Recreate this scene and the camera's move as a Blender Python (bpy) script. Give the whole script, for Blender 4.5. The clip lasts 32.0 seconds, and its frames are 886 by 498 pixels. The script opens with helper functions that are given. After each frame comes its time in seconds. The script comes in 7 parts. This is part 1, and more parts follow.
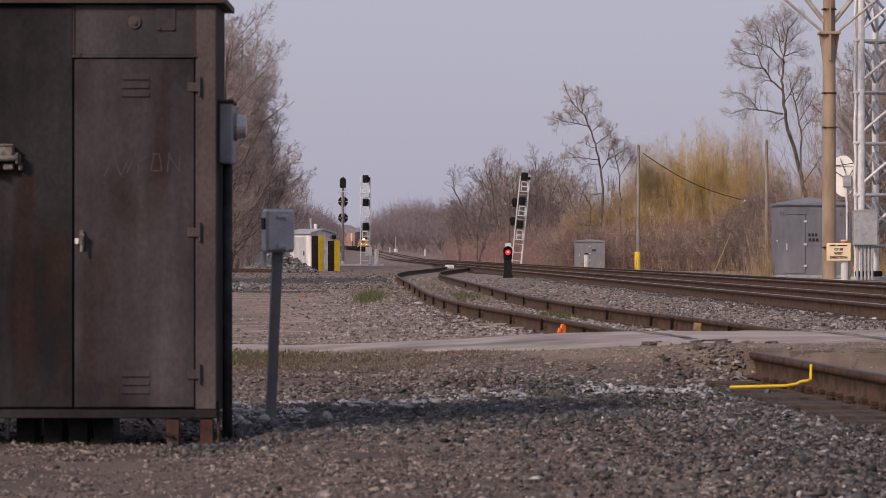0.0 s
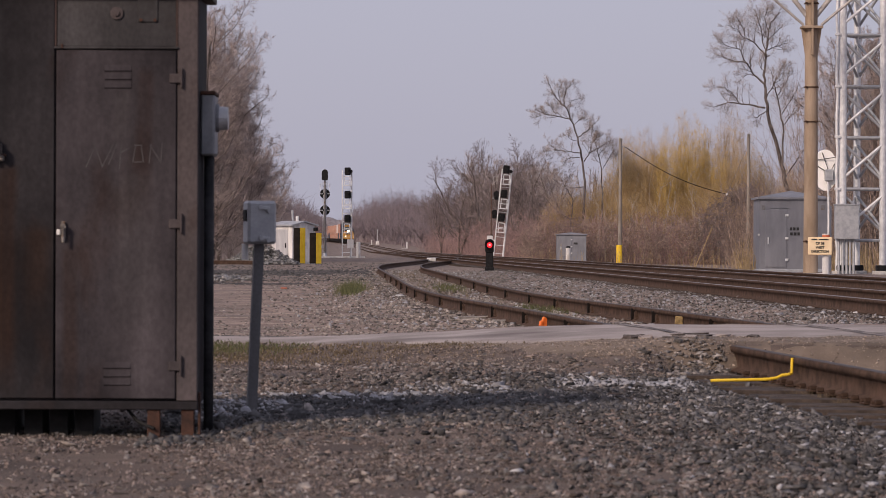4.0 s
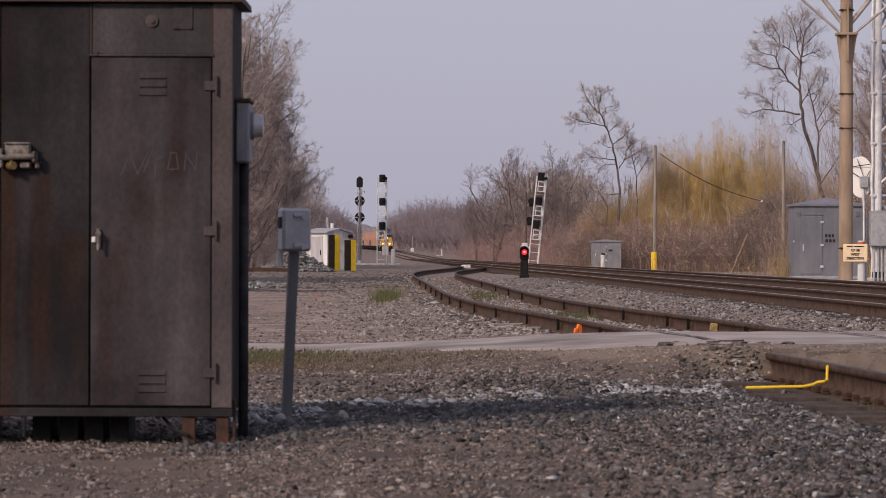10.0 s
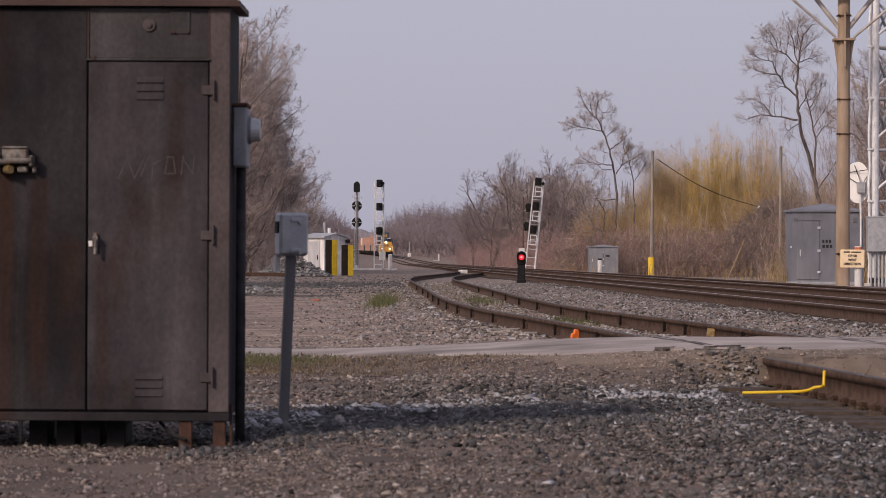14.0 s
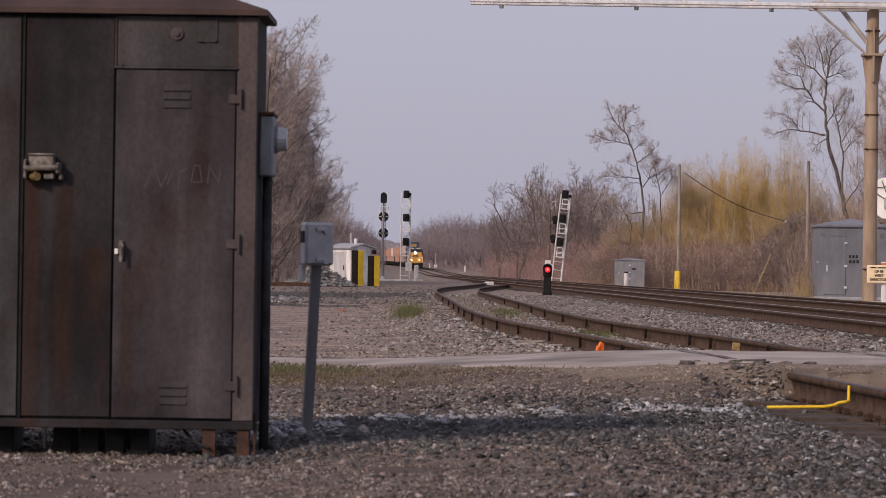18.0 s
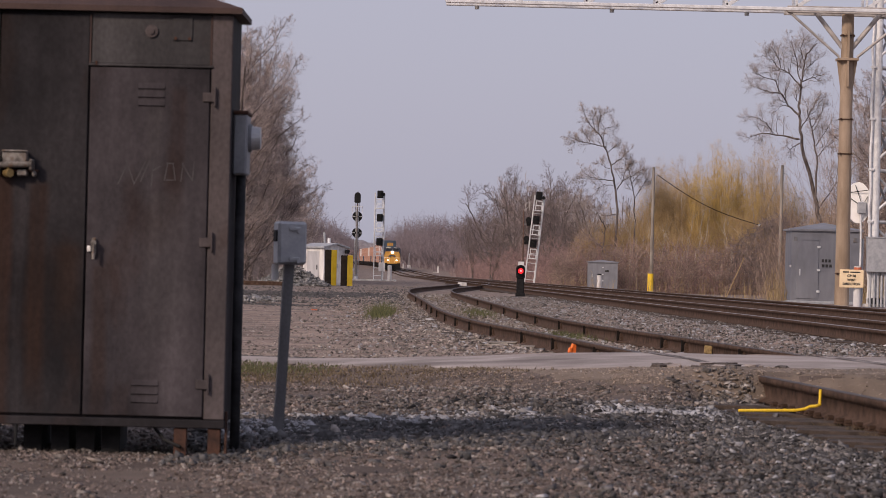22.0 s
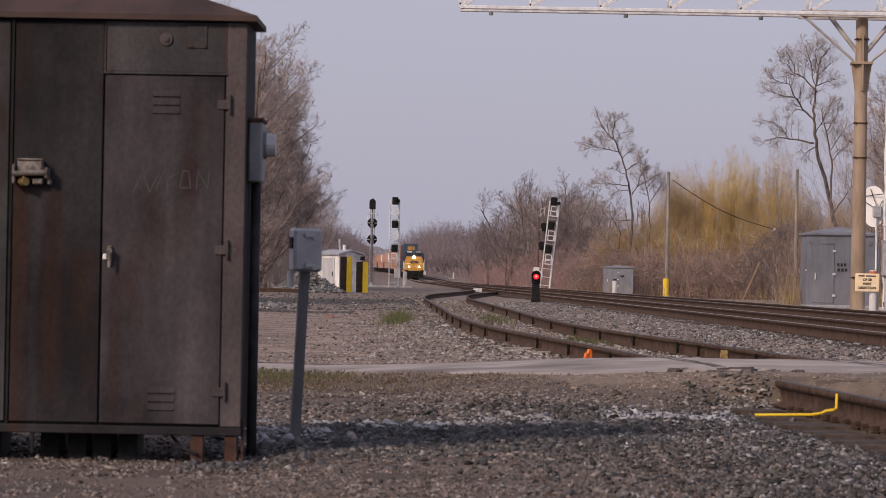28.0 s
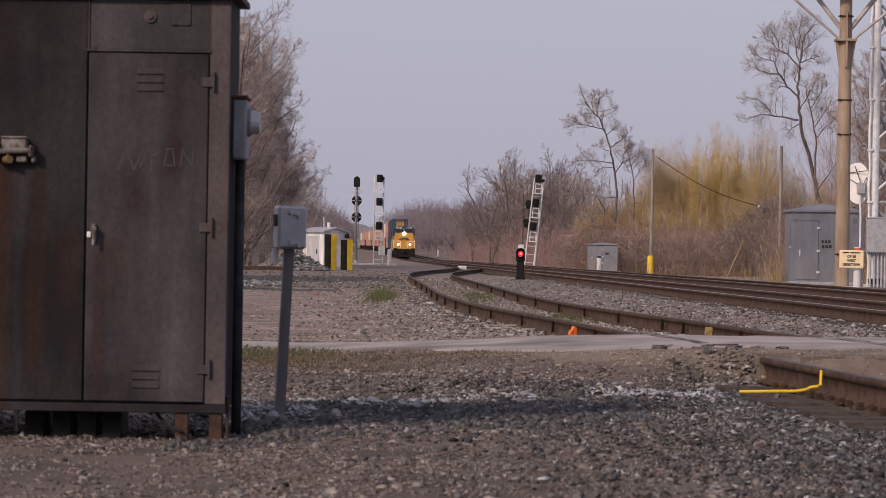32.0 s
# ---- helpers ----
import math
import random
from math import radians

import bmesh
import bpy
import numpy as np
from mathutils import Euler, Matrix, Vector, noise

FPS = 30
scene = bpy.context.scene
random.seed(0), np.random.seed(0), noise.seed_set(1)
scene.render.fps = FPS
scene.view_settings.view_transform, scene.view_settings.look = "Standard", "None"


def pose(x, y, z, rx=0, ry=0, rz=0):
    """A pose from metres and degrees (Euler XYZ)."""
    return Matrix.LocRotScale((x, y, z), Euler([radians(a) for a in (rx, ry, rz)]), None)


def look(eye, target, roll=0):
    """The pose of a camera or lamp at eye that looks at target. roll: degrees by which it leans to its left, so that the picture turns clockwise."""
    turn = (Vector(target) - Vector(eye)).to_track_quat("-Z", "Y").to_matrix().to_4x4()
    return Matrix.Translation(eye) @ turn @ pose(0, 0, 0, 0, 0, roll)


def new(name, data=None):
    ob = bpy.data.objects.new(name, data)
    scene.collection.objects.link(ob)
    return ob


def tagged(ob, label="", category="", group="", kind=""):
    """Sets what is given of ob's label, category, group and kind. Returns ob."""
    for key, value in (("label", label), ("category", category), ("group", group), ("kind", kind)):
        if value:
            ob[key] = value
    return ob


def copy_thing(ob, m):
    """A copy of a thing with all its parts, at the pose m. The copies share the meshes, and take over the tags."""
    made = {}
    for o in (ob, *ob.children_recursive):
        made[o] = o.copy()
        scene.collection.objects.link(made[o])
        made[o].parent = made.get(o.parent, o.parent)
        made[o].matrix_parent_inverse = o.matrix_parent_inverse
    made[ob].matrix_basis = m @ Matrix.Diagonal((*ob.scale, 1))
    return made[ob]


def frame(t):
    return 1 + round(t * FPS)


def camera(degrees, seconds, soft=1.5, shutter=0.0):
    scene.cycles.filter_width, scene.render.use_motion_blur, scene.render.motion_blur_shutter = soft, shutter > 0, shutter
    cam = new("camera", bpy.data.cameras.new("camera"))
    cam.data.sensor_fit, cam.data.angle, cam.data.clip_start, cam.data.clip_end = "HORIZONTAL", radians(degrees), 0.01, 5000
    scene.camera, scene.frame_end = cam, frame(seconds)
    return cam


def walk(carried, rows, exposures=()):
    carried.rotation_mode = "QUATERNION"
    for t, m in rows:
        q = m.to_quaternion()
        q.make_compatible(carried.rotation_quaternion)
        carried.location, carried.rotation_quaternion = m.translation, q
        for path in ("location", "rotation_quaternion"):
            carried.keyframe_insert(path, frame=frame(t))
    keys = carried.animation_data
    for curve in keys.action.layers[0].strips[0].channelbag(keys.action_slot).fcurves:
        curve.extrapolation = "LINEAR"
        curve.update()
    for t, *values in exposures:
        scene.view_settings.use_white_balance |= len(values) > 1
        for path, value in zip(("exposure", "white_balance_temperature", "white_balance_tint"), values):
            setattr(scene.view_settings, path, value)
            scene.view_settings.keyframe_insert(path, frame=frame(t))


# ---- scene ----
cam = camera(16.0, 32.0, soft=0.7)
PATH = [
    (0, -0.0000, 0.1029, 0.0002, -0.0001, -0.0000),
    (0.5, -0.0367, 0.1375, -0.2554, -0.0011, -0.0006),
    (1, -0.1503, 0.1686, -0.3414, -0.0021, 0.0012),
    (1.5, -0.2694, 0.1973, -0.2485, -0.0003, -0.0002),
    (2, -0.3156, 0.1304, -0.0999, 0.0033, -0.0004),
    (2.5, -0.3621, 0.0294, -0.0951, -0.0002, -0.0001),
    (3, -0.4165, -0.0388, -0.0648, 0.0012, 0.0020),
    (3.5, -0.3474, -0.0291, -0.2078, 0.0005, 0.0002),
    (5.5, -0.1379, -0.0626, -0.0250, 0.0017, -0.0023),
    (6, -0.0750, -0.1369, 0.1745, 0.0042, -0.0016),
    (6.5, -0.0688, -0.1266, 0.3222, 0.0048, -0.0014),
    (7, -0.0748, -0.0276, 0.1978, 0.0028, -0.0015),
    (7.5, -0.1403, 0.1730, -0.1929, 0.0021, -0.0009),
    (8, -0.1592, 0.3209, -0.1190, 0.0040, -0.0023),
    (8.5, 0.0077, 0.2994, 0.2525, 0.0063, -0.0026),
    (9, 0.2136, 0.1907, 0.3020, 0.0041, -0.0035),
    (9.5, 0.3082, 0.0638, 0.1595, 0.0016, -0.0038),
    (10, 0.3003, 0.0964, -0.1836, 0.0008, -0.0007),
    (10.5, 0.2874, 0.2234, -0.3041, -0.0006, -0.0023),
    (11, 0.3464, 0.3444, -0.2356, 0.0024, -0.0016),
    (11.5, 0.4226, 0.3846, -0.0343, 0.0012, -0.0030),
    (12, 0.3832, 0.4189, 0.1143, -0.0005, -0.0026),
    (12.5, 0.3259, 0.4992, 0.3284, -0.0009, -0.0028),
    (13, 0.1496, 0.5084, -0.0681, -0.0022, -0.0023),
    (13.5, 0.1090, 0.3624, -0.2046, 0.0006, -0.0034),
    (14, 0.2469, 0.1896, -0.2584, 0.0012, -0.0028),
    (14.5, 0.3740, 0.0331, -0.3916, 0.0014, -0.0035),
    (16.5, 0.7231, 0.4232, -0.9060, 0.0020, -0.0046),
    (17, 0.6618, 0.4727, -0.8242, 0.0030, -0.0044),
    (17.5, 0.6769, 0.4726, -0.7596, 0.0031, -0.0027),
    (18, 0.7243, 0.3938, -0.8293, 0.0059, -0.0051),
    (18.5, 0.7020, 0.2195, -1.0811, 0.0052, -0.0019),
    (19, 0.6303, 0.0534, -1.0941, 0.0048, -0.0036),
    (19.5, 0.5917, -0.1062, -1.1252, 0.0050, -0.0050),
    (20, 0.5212, -0.1616, -1.5809, 0.0050, -0.0055),
    (20.5, 0.4863, -0.0841, -1.6513, 0.0061, -0.0042),
    (21, 0.4085, 0.1353, -1.6141, 0.0076, -0.0044),
    (21.5, 0.3401, 0.3140, -1.4706, 0.0071, -0.0045),
    (22, 0.2374, 0.4122, -1.3634, 0.0084, -0.0053),
    (22.5, 0.2153, 0.4516, -1.1228, 0.0087, -0.0060),
    (23, 0.1917, 0.3859, -1.1768, 0.0074, -0.0052),
    (23.5, 0.1826, 0.3309, -1.1468, 0.0092, -0.0065),
    (24, 0.1746, 0.2594, -1.3000, 0.0081, -0.0067),
    (24.5, 0.2071, 0.1992, -1.2225, 0.0090, -0.0066),
    (25, 0.2922, 0.2110, -1.1661, 0.0100, -0.0061),
    (25.5, 0.3455, 0.2899, -1.2613, 0.0081, -0.0053),
    (27.5, 0.4989, 0.4776, -1.1741, 0.0069, -0.0044),
    (28, 0.5160, 0.5179, -1.0506, 0.0065, -0.0053),
    (28.5, 0.4804, 0.4562, -1.0111, 0.0081, -0.0029),
    (29, 0.4854, 0.3547, -0.9518, 0.0068, -0.0060),
    (29.5, 0.4584, 0.2370, -0.9224, 0.0052, -0.0044),
    (30, 0.4981, 0.1899, -1.0342, 0.0064, -0.0055),
    (30.5, 0.4715, 0.0859, -0.9999, 0.0065, -0.0045),
    (31, 0.3761, 0.0331, -1.0524, 0.0071, -0.0054),
    (31.5, 0.2660, 0.0162, -1.0682, 0.0059, -0.0043),
    (32, 0.2349, 0.1141, -0.9490, 0.0069, -0.0068),
]
cam.data.dof.use_dof, cam.data.dof.focus_distance, cam.data.dof.aperture_fstop = True, 110.0, 14.0
# seconds, yaw, pitch, roll, sideways, up
walk(cam, [(t, pose(x, 0, 0.85 + z, 90 + p, r, w)) for t, w, p, r, x, z in PATH], exposures=[(0, 0.0, 6500, 20), (32, 0.0, 6500, 20)])

# ---- daylight: low hazy sun behind the camera's left shoulder ----
SUN_AZ, SUN_EL = radians(219), radians(29.5)      # clockwise from +Y
world = bpy.data.worlds.new("hazy_sky")
world.use_nodes = True
scene.world = world
wn = world.node_tree.nodes
sky = wn.new("ShaderNodeTexSky")
sky.sky_type, sky.sun_disc = "NISHITA", False
sky.sun_elevation, sky.sun_rotation = SUN_EL, SUN_AZ
sky.air_density, sky.dust_density, sky.ozone_density = 1.0, 4.0, 2.0
haze = wn.new("ShaderNodeMix")
haze.data_type = "RGBA"
haze.inputs["Factor"].default_value = 0.75
haze.inputs["B"].default_value = (5.15, 5.3, 6.2, 1)
world.node_tree.links.new(sky.outputs[0], haze.inputs["A"])
world.node_tree.links.new(haze.outputs["Result"], wn["Background"].inputs[0])
wn["Background"].inputs[1].default_value = 0.1
sun_data = bpy.data.lights.new("sun", "SUN")
sun_data.energy, sun_data.angle, sun_data.color = 2.52, radians(7.0), (1.0, 0.84, 0.65)
sun = new("sun", sun_data)
sun.matrix_world = look((60 * math.sin(SUN_AZ), 60 * math.cos(SUN_AZ), 60 * math.tan(SUN_EL)), (0, 0, 0))


# ---- materials ----
def mat(name, a, b, rough=0.7, metal=0.0, scale=8.0, bump=0.15, fine=60.0, streak=1.0, spread=0.0, emit=None, contrast=(0.35, 0.65), c=None, cscale=2.0, spec=0.35):
    """Two colours mixed by a coarse and a fine noise, with bump; spread varies islands or objects; c: a third colour in blotches."""
    m = bpy.data.materials.new(name)
    m.use_nodes = True
    n, l = m.node_tree.nodes, m.node_tree.links
    bsdf = n["Principled BSDF"]
    co = n.new("ShaderNodeTexCoord")
    mp = n.new("ShaderNodeMapping")
    mp.inputs["Scale"].default_value = (1, 1, streak)
    l.new(co.outputs["Object"], mp.inputs[0])
    n1 = n.new("ShaderNodeTexNoise")
    n1.inputs["Scale"].default_value, n1.inputs["Detail"].default_value = scale, 6
    n2 = n.new("ShaderNodeTexNoise")
    n2.inputs["Scale"].default_value, n2.inputs["Detail"].default_value = fine, 4
    l.new(mp.outputs[0], n1.inputs["Vector"])
    l.new(co.outputs["Object"], n2.inputs["Vector"])
    add = n.new("ShaderNodeMath")
    add.operation = "MULTIPLY_ADD"
    l.new(n2.outputs[0], add.inputs[0])
    add.inputs[1].default_value = 0.35
    l.new(n1.outputs[0], add.inputs[2])
    r = n.new("ShaderNodeMapRange")
    r.inputs[1].default_value, r.inputs[2].default_value = contrast[0] + 0.175, contrast[1] + 0.175
    l.new(add.outputs[0], r.inputs[0])
    mx = n.new("ShaderNodeMix")
    mx.data_type = "RGBA"
    mx.inputs["A"].default_value, mx.inputs["B"].default_value = (*a, 1), (*b, 1)
    l.new(r.outputs[0], mx.inputs["Factor"])
    col = mx.outputs["Result"]
    if c:
        n3 = n.new("ShaderNodeTexNoise")
        n3.inputs["Scale"].default_value, n3.inputs["Detail"].default_value = cscale, 8
        l.new(mp.outputs[0], n3.inputs["Vector"])
        r3 = n.new("ShaderNodeMapRange")
        r3.inputs[1].default_value, r3.inputs[2].default_value = 0.52, 0.68
        l.new(n3.outputs[0], r3.inputs[0])
        m3 = n.new("ShaderNodeMix")
        m3.data_type = "RGBA"
        l.new(r3.outputs[0], m3.inputs["Factor"])
        l.new(col, m3.inputs["A"])
        m3.inputs["B"].default_value = (*c, 1)
        col = m3.outputs["Result"]
    if spread:
        geo = n.new("ShaderNodeNewGeometry")
        hv = n.new("ShaderNodeHueSaturation")
        rr = n.new("ShaderNodeMapRange")
        rr.inputs[3].default_value, rr.inputs[4].default_value = 1 - spread, 1 + spread
        l.new(geo.outputs["Random Per Island"], rr.inputs[0])
        l.new(rr.outputs[0], hv.inputs["Value"])
        l.new(col, hv.inputs["Color"])
        col = hv.outputs[0]
    l.new(col, bsdf.inputs["Base Color"])
    bsdf.inputs["Roughness"].default_value, bsdf.inputs["Metallic"].default_value = rough, metal
    bsdf.inputs["Specular IOR Level"].default_value = spec
    if bump:
        bp = n.new("ShaderNodeBump")
        bp.inputs["Strength"].default_value, bp.inputs["Distance"].default_value = bump, 0.02
        l.new(add.outputs[0], bp.inputs["Height"])
        l.new(bp.outputs[0], bsdf.inputs["Normal"])
    if emit:
        bsdf.inputs["Emission Color"].default_value, bsdf.inputs["Emission Strength"].default_value = (*emit[:3], 1), emit[3]
    return m


M_DIRT = mat("gravelly_dirt", (0.074, 0.055, 0.046), (0.152, 0.117, 0.098), 0.95, scale=1.3, bump=1.0, fine=95, c=(0.062, 0.052, 0.047), cscale=0.8)


def yard_zones(m):
    """Paler packed gravel beyond the road, dark cinders further down the yard."""
    n, l = m.node_tree.nodes, m.node_tree.links
    bsdf = n["Principled BSDF"]
    col = bsdf.inputs["Base Color"].links[0].from_socket
    co, xyz, wob = n.new("ShaderNodeTexCoord"), n.new("ShaderNodeSeparateXYZ"), n.new("ShaderNodeTexNoise")
    l.new(co.outputs["Object"], xyz.inputs[0])
    l.new(co.outputs["Object"], wob.inputs["Vector"])
    wob.inputs["Scale"].default_value, wob.inputs["Detail"].default_value = 0.35, 5
    for lo, hi, amount, value, sat in ((24.5, 27.5, 3.0, 2.15, 1.03), (80.0, 92.0, 22.0, 0.84, 0.9)):
        add = n.new("ShaderNodeMath")
        add.operation = "MULTIPLY_ADD"
        l.new(wob.outputs[0], add.inputs[0])
        add.inputs[1].default_value = amount
        l.new(xyz.outputs["Y"], add.inputs[2])
        r = n.new("ShaderNodeMapRange")
        r.inputs[1].default_value, r.inputs[2].default_value = lo + amount / 2, hi + amount / 2
        l.new(add.outputs[0], r.inputs[0])
        hv = n.new("ShaderNodeHueSaturation")
        hv.inputs["Value"].default_value, hv.inputs["Saturation"].default_value = value, sat
        l.new(r.outputs[0], hv.inputs["Fac"])
        l.new(col, hv.inputs["Color"])
        col = hv.outputs[0]
    l.new(col, bsdf.inputs["Base Color"])


yard_zones(M_DIRT)
M_SANDBANK = mat("fine_sandy_gravel", (0.137, 0.106, 0.083), (0.208, 0.163, 0.129), 0.95, scale=3.5, bump=0.8, fine=140, c=(0.11, 0.088, 0.07), cscale=1.6)
M_STONE = mat("ballast_stone", (0.095, 0.086, 0.081), (0.262, 0.238, 0.224), 0.95, scale=20, bump=0.5, spread=0.8, c=(0.085, 0.075, 0.07), cscale=1.1)
M_BROWNSTONE = mat("brown_gravel_stone", (0.094, 0.073, 0.065), (0.2379, 0.1915, 0.1708), 0.95, scale=20, bump=0.5, spread=0.55, c=(0.062, 0.050, 0.046), cscale=1.3)
M_YARDSTONE = mat("grey_yard_stone", (0.102, 0.088, 0.080), (0.325, 0.286, 0.260), 0.9, scale=14, bump=0.2, spread=0.7)
M_BANK = mat("fine_bank_grit", (0.175, 0.138, 0.112), (0.34, 0.275, 0.226), 0.95, scale=20, bump=0.3, spread=0.5)
M_DISH = mat("white_antenna_shell", (0.86, 0.85, 0.83), (0.93, 0.92, 0.90), 0.5, scale=3, bump=0.02)
M_MASTRUST = mat("rusted_mast_paint", (0.07, 0.042, 0.034), (0.16, 0.10, 0.08), 0.8, scale=8, bump=0.2)
M_RUBBLE = mat("grey_rubble_stone", (0.13, 0.13, 0.132), (0.29, 0.285, 0.28), 0.95, scale=8, bump=0.3, spread=0.6)
M_SHOULDER = mat("dark_ballast_stone", (0.042, 0.040, 0.041), (0.125, 0.119, 0.118), 0.95, scale=22, bump=0.5, spread=0.8)
M_CINDER = mat("dark_cinder", (0.046, 0.045, 0.047), (0.11, 0.107, 0.108), 0.9, scale=12, bump=0.3, spread=0.4)
M_PALE = mat("pale_limestone", (0.24, 0.24, 0.26), (0.41, 0.408, 0.42), 0.85, scale=10, bump=0.2, spread=0.3)
M_ROAD = mat("worn_road", (0.24, 0.205, 0.19), (0.38, 0.335, 0.315), 0.9, scale=1.6, bump=0.5, fine=60, c=(0.15, 0.125, 0.115), cscale=0.6)
M_ROADDARK = mat("broken_asphalt", (0.060, 0.050, 0.046), (0.13, 0.11, 0.10), 0.95, scale=12, bump=0.5)
M_GRASS = mat("rough_grass", (0.060, 0.070, 0.028), (0.125, 0.130, 0.058), 0.9, scale=6, bump=0.2, spread=0.35)
M_DRYGRASS = mat("dry_grass", (0.30, 0.21, 0.10), (0.48, 0.36, 0.20), 0.9, scale=6, bump=0.1, spread=0.3)
M_DULLGRASS = mat("trodden_grass", (0.10, 0.075, 0.045), (0.17, 0.13, 0.08), 0.9, scale=6, bump=0.1, spread=0.35)
M_RAIL = mat("rusty_rail_steel", (0.044, 0.0275, 0.020), (0.100, 0.063, 0.046), 0.85, 0.0, scale=9, bump=0.2, spec=0.12)
M_RAILTOP = mat("polished_rail_head", (0.225, 0.21, 0.2025), (0.3375, 0.3225, 0.315), 0.38, 0.85, scale=5, bump=0.05, streak=0.2)
M_RAILDULL = mat("dull_rail_head", (0.0495, 0.0378, 0.0342), (0.09, 0.072, 0.0648), 0.6, 0.4, scale=7, bump=0.05)
M_TIE = mat("weathered_tie_wood", (0.0288, 0.0216, 0.0176), (0.08, 0.0592, 0.048), 0.9, scale=10, bump=0.5, fine=70)
def case_paint(name, dark, light, rust, rust_from, seed, runs=()):
    """Old brown paint: cloudy fading, vertical run marks, speckle and rust bloom."""
    m = bpy.data.materials.new(name)
    m.use_nodes = True
    n, l = m.node_tree.nodes, m.node_tree.links
    bsdf = n["Principled BSDF"]
    co = n.new("ShaderNodeTexCoord")

    def grain(scale, stretch, detail, off):
        mp = n.new("ShaderNodeMapping")
        mp.inputs["Scale"].default_value, mp.inputs["Location"].default_value = (1, 1, stretch), (off, off, off)
        l.new(co.outputs["Object"], mp.inputs[0])
        t = n.new("ShaderNodeTexNoise")
        t.inputs["Scale"].default_value, t.inputs["Detail"].default_value = scale, detail
        l.new(mp.outputs[0], t.inputs["Vector"])
        return t.outputs[0]

    def span(v, a, b, c=0.0, d=1.0):
        r = n.new("ShaderNodeMapRange")
        for k, x in enumerate((a, b, c, d)):
            r.inputs[k + 1].default_value = x
        l.new(v, r.inputs[0])
        return r.outputs[0]

    def blend(f, a, b):
        x = n.new("ShaderNodeMix")
        x.data_type = "RGBA"
        l.new(f, x.inputs["Factor"])
        for s, v in (("A", a), ("B", b)):
            if isinstance(v, tuple):
                x.inputs[s].default_value = (*v, 1)
            else:
                l.new(v, x.inputs[s])
        return x.outputs["Result"]

    cloud, run, speck, bloom = grain(1.25, 0.8, 6, seed), grain(13, 0.07, 3, seed + 3), grain(55, 0.7, 3, seed + 6), grain(3.0, 0.45, 7, seed + 9)
    col = blend(span(cloud, 0.40, 0.60), dark, light)
    col = blend(span(bloom, rust_from, rust_from + 0.16, 0, 0.85), col, rust)
    place = n.new("ShaderNodeSeparateXYZ")
    l.new(co.outputs["Object"], place.inputs[0])

    def sum2(op, a, b):
        m2 = n.new("ShaderNodeMath")
        m2.operation = op
        for k, v in enumerate((a, b)):
            if isinstance(v, float):
                m2.inputs[k].default_value = v
            else:
                l.new(v, m2.inputs[k])
        return m2.outputs[0]

    for x0, half, z_top, z_low, tint, amount in runs:      # stains that ran down from a fitting
        dist = sum2("ABSOLUTE", sum2("ADD", sum2("ADD", place.outputs["X"], sum2("MULTIPLY", bloom, 0.09)), -x0 - 0.045), 0.0)
        mask = sum2("MULTIPLY", span(dist, half * 0.35, half, 1, 0), span(place.outputs["Z"], z_top - 0.04, z_top, 1, 0))
        mask = sum2("MULTIPLY", mask, span(place.outputs["Z"], z_low, z_low + 0.35, 0, 1))
        mask = sum2("MULTIPLY", mask, span(run, 0.25, 0.6, 0.45 * amount, amount))
        col = blend(mask, col, tint)
    hv = n.new("ShaderNodeHueSaturation")
    l.new(col, hv.inputs["Color"])
    mul = n.new("ShaderNodeMath")
    mul.operation = "MULTIPLY"
    l.new(span(run, 0.30, 0.70, 0.87, 1.13), mul.inputs[0])
    l.new(span(speck, 0.3, 0.7, 0.86, 1.14), mul.inputs[1])
    xyz = n.new("ShaderNodeSeparateXYZ")      # lower half painted lighter, as bounced light leaves it
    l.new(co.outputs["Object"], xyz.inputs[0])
    painted_bounce = n.new("ShaderNodeMath")
    painted_bounce.operation = "MULTIPLY"
    l.new(mul.outputs[0], painted_bounce.inputs[0])
    l.new(span(xyz.outputs["Z"], 0.1, 1.25, 1.4, 1.0), painted_bounce.inputs[1])
    l.new(painted_bounce.outputs[0], hv.inputs["Value"])
    l.new(hv.outputs[0], bsdf.inputs["Base Color"])
    l.new(span(cloud, 0.3, 0.7, 0.62, 0.85), bsdf.inputs["Roughness"])
    bsdf.inputs["Specular IOR Level"].default_value = 0.08
    bp = n.new("ShaderNodeBump")
    bp.inputs["Strength"].default_value, bp.inputs["Distance"].default_value = 0.12, 0.01
    l.new(speck, bp.inputs["Height"])
    l.new(bp.outputs[0], bsdf.inputs["Normal"])
    return m


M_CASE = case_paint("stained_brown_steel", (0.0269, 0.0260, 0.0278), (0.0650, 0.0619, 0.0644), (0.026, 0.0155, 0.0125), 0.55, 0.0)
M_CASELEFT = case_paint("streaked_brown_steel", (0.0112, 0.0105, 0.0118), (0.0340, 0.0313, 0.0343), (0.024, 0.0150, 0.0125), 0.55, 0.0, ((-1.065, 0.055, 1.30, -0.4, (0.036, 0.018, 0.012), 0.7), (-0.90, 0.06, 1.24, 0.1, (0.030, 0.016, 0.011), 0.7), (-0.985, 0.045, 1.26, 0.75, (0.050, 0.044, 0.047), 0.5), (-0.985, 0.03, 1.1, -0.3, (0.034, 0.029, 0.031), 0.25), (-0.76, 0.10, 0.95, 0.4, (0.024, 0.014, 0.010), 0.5)))
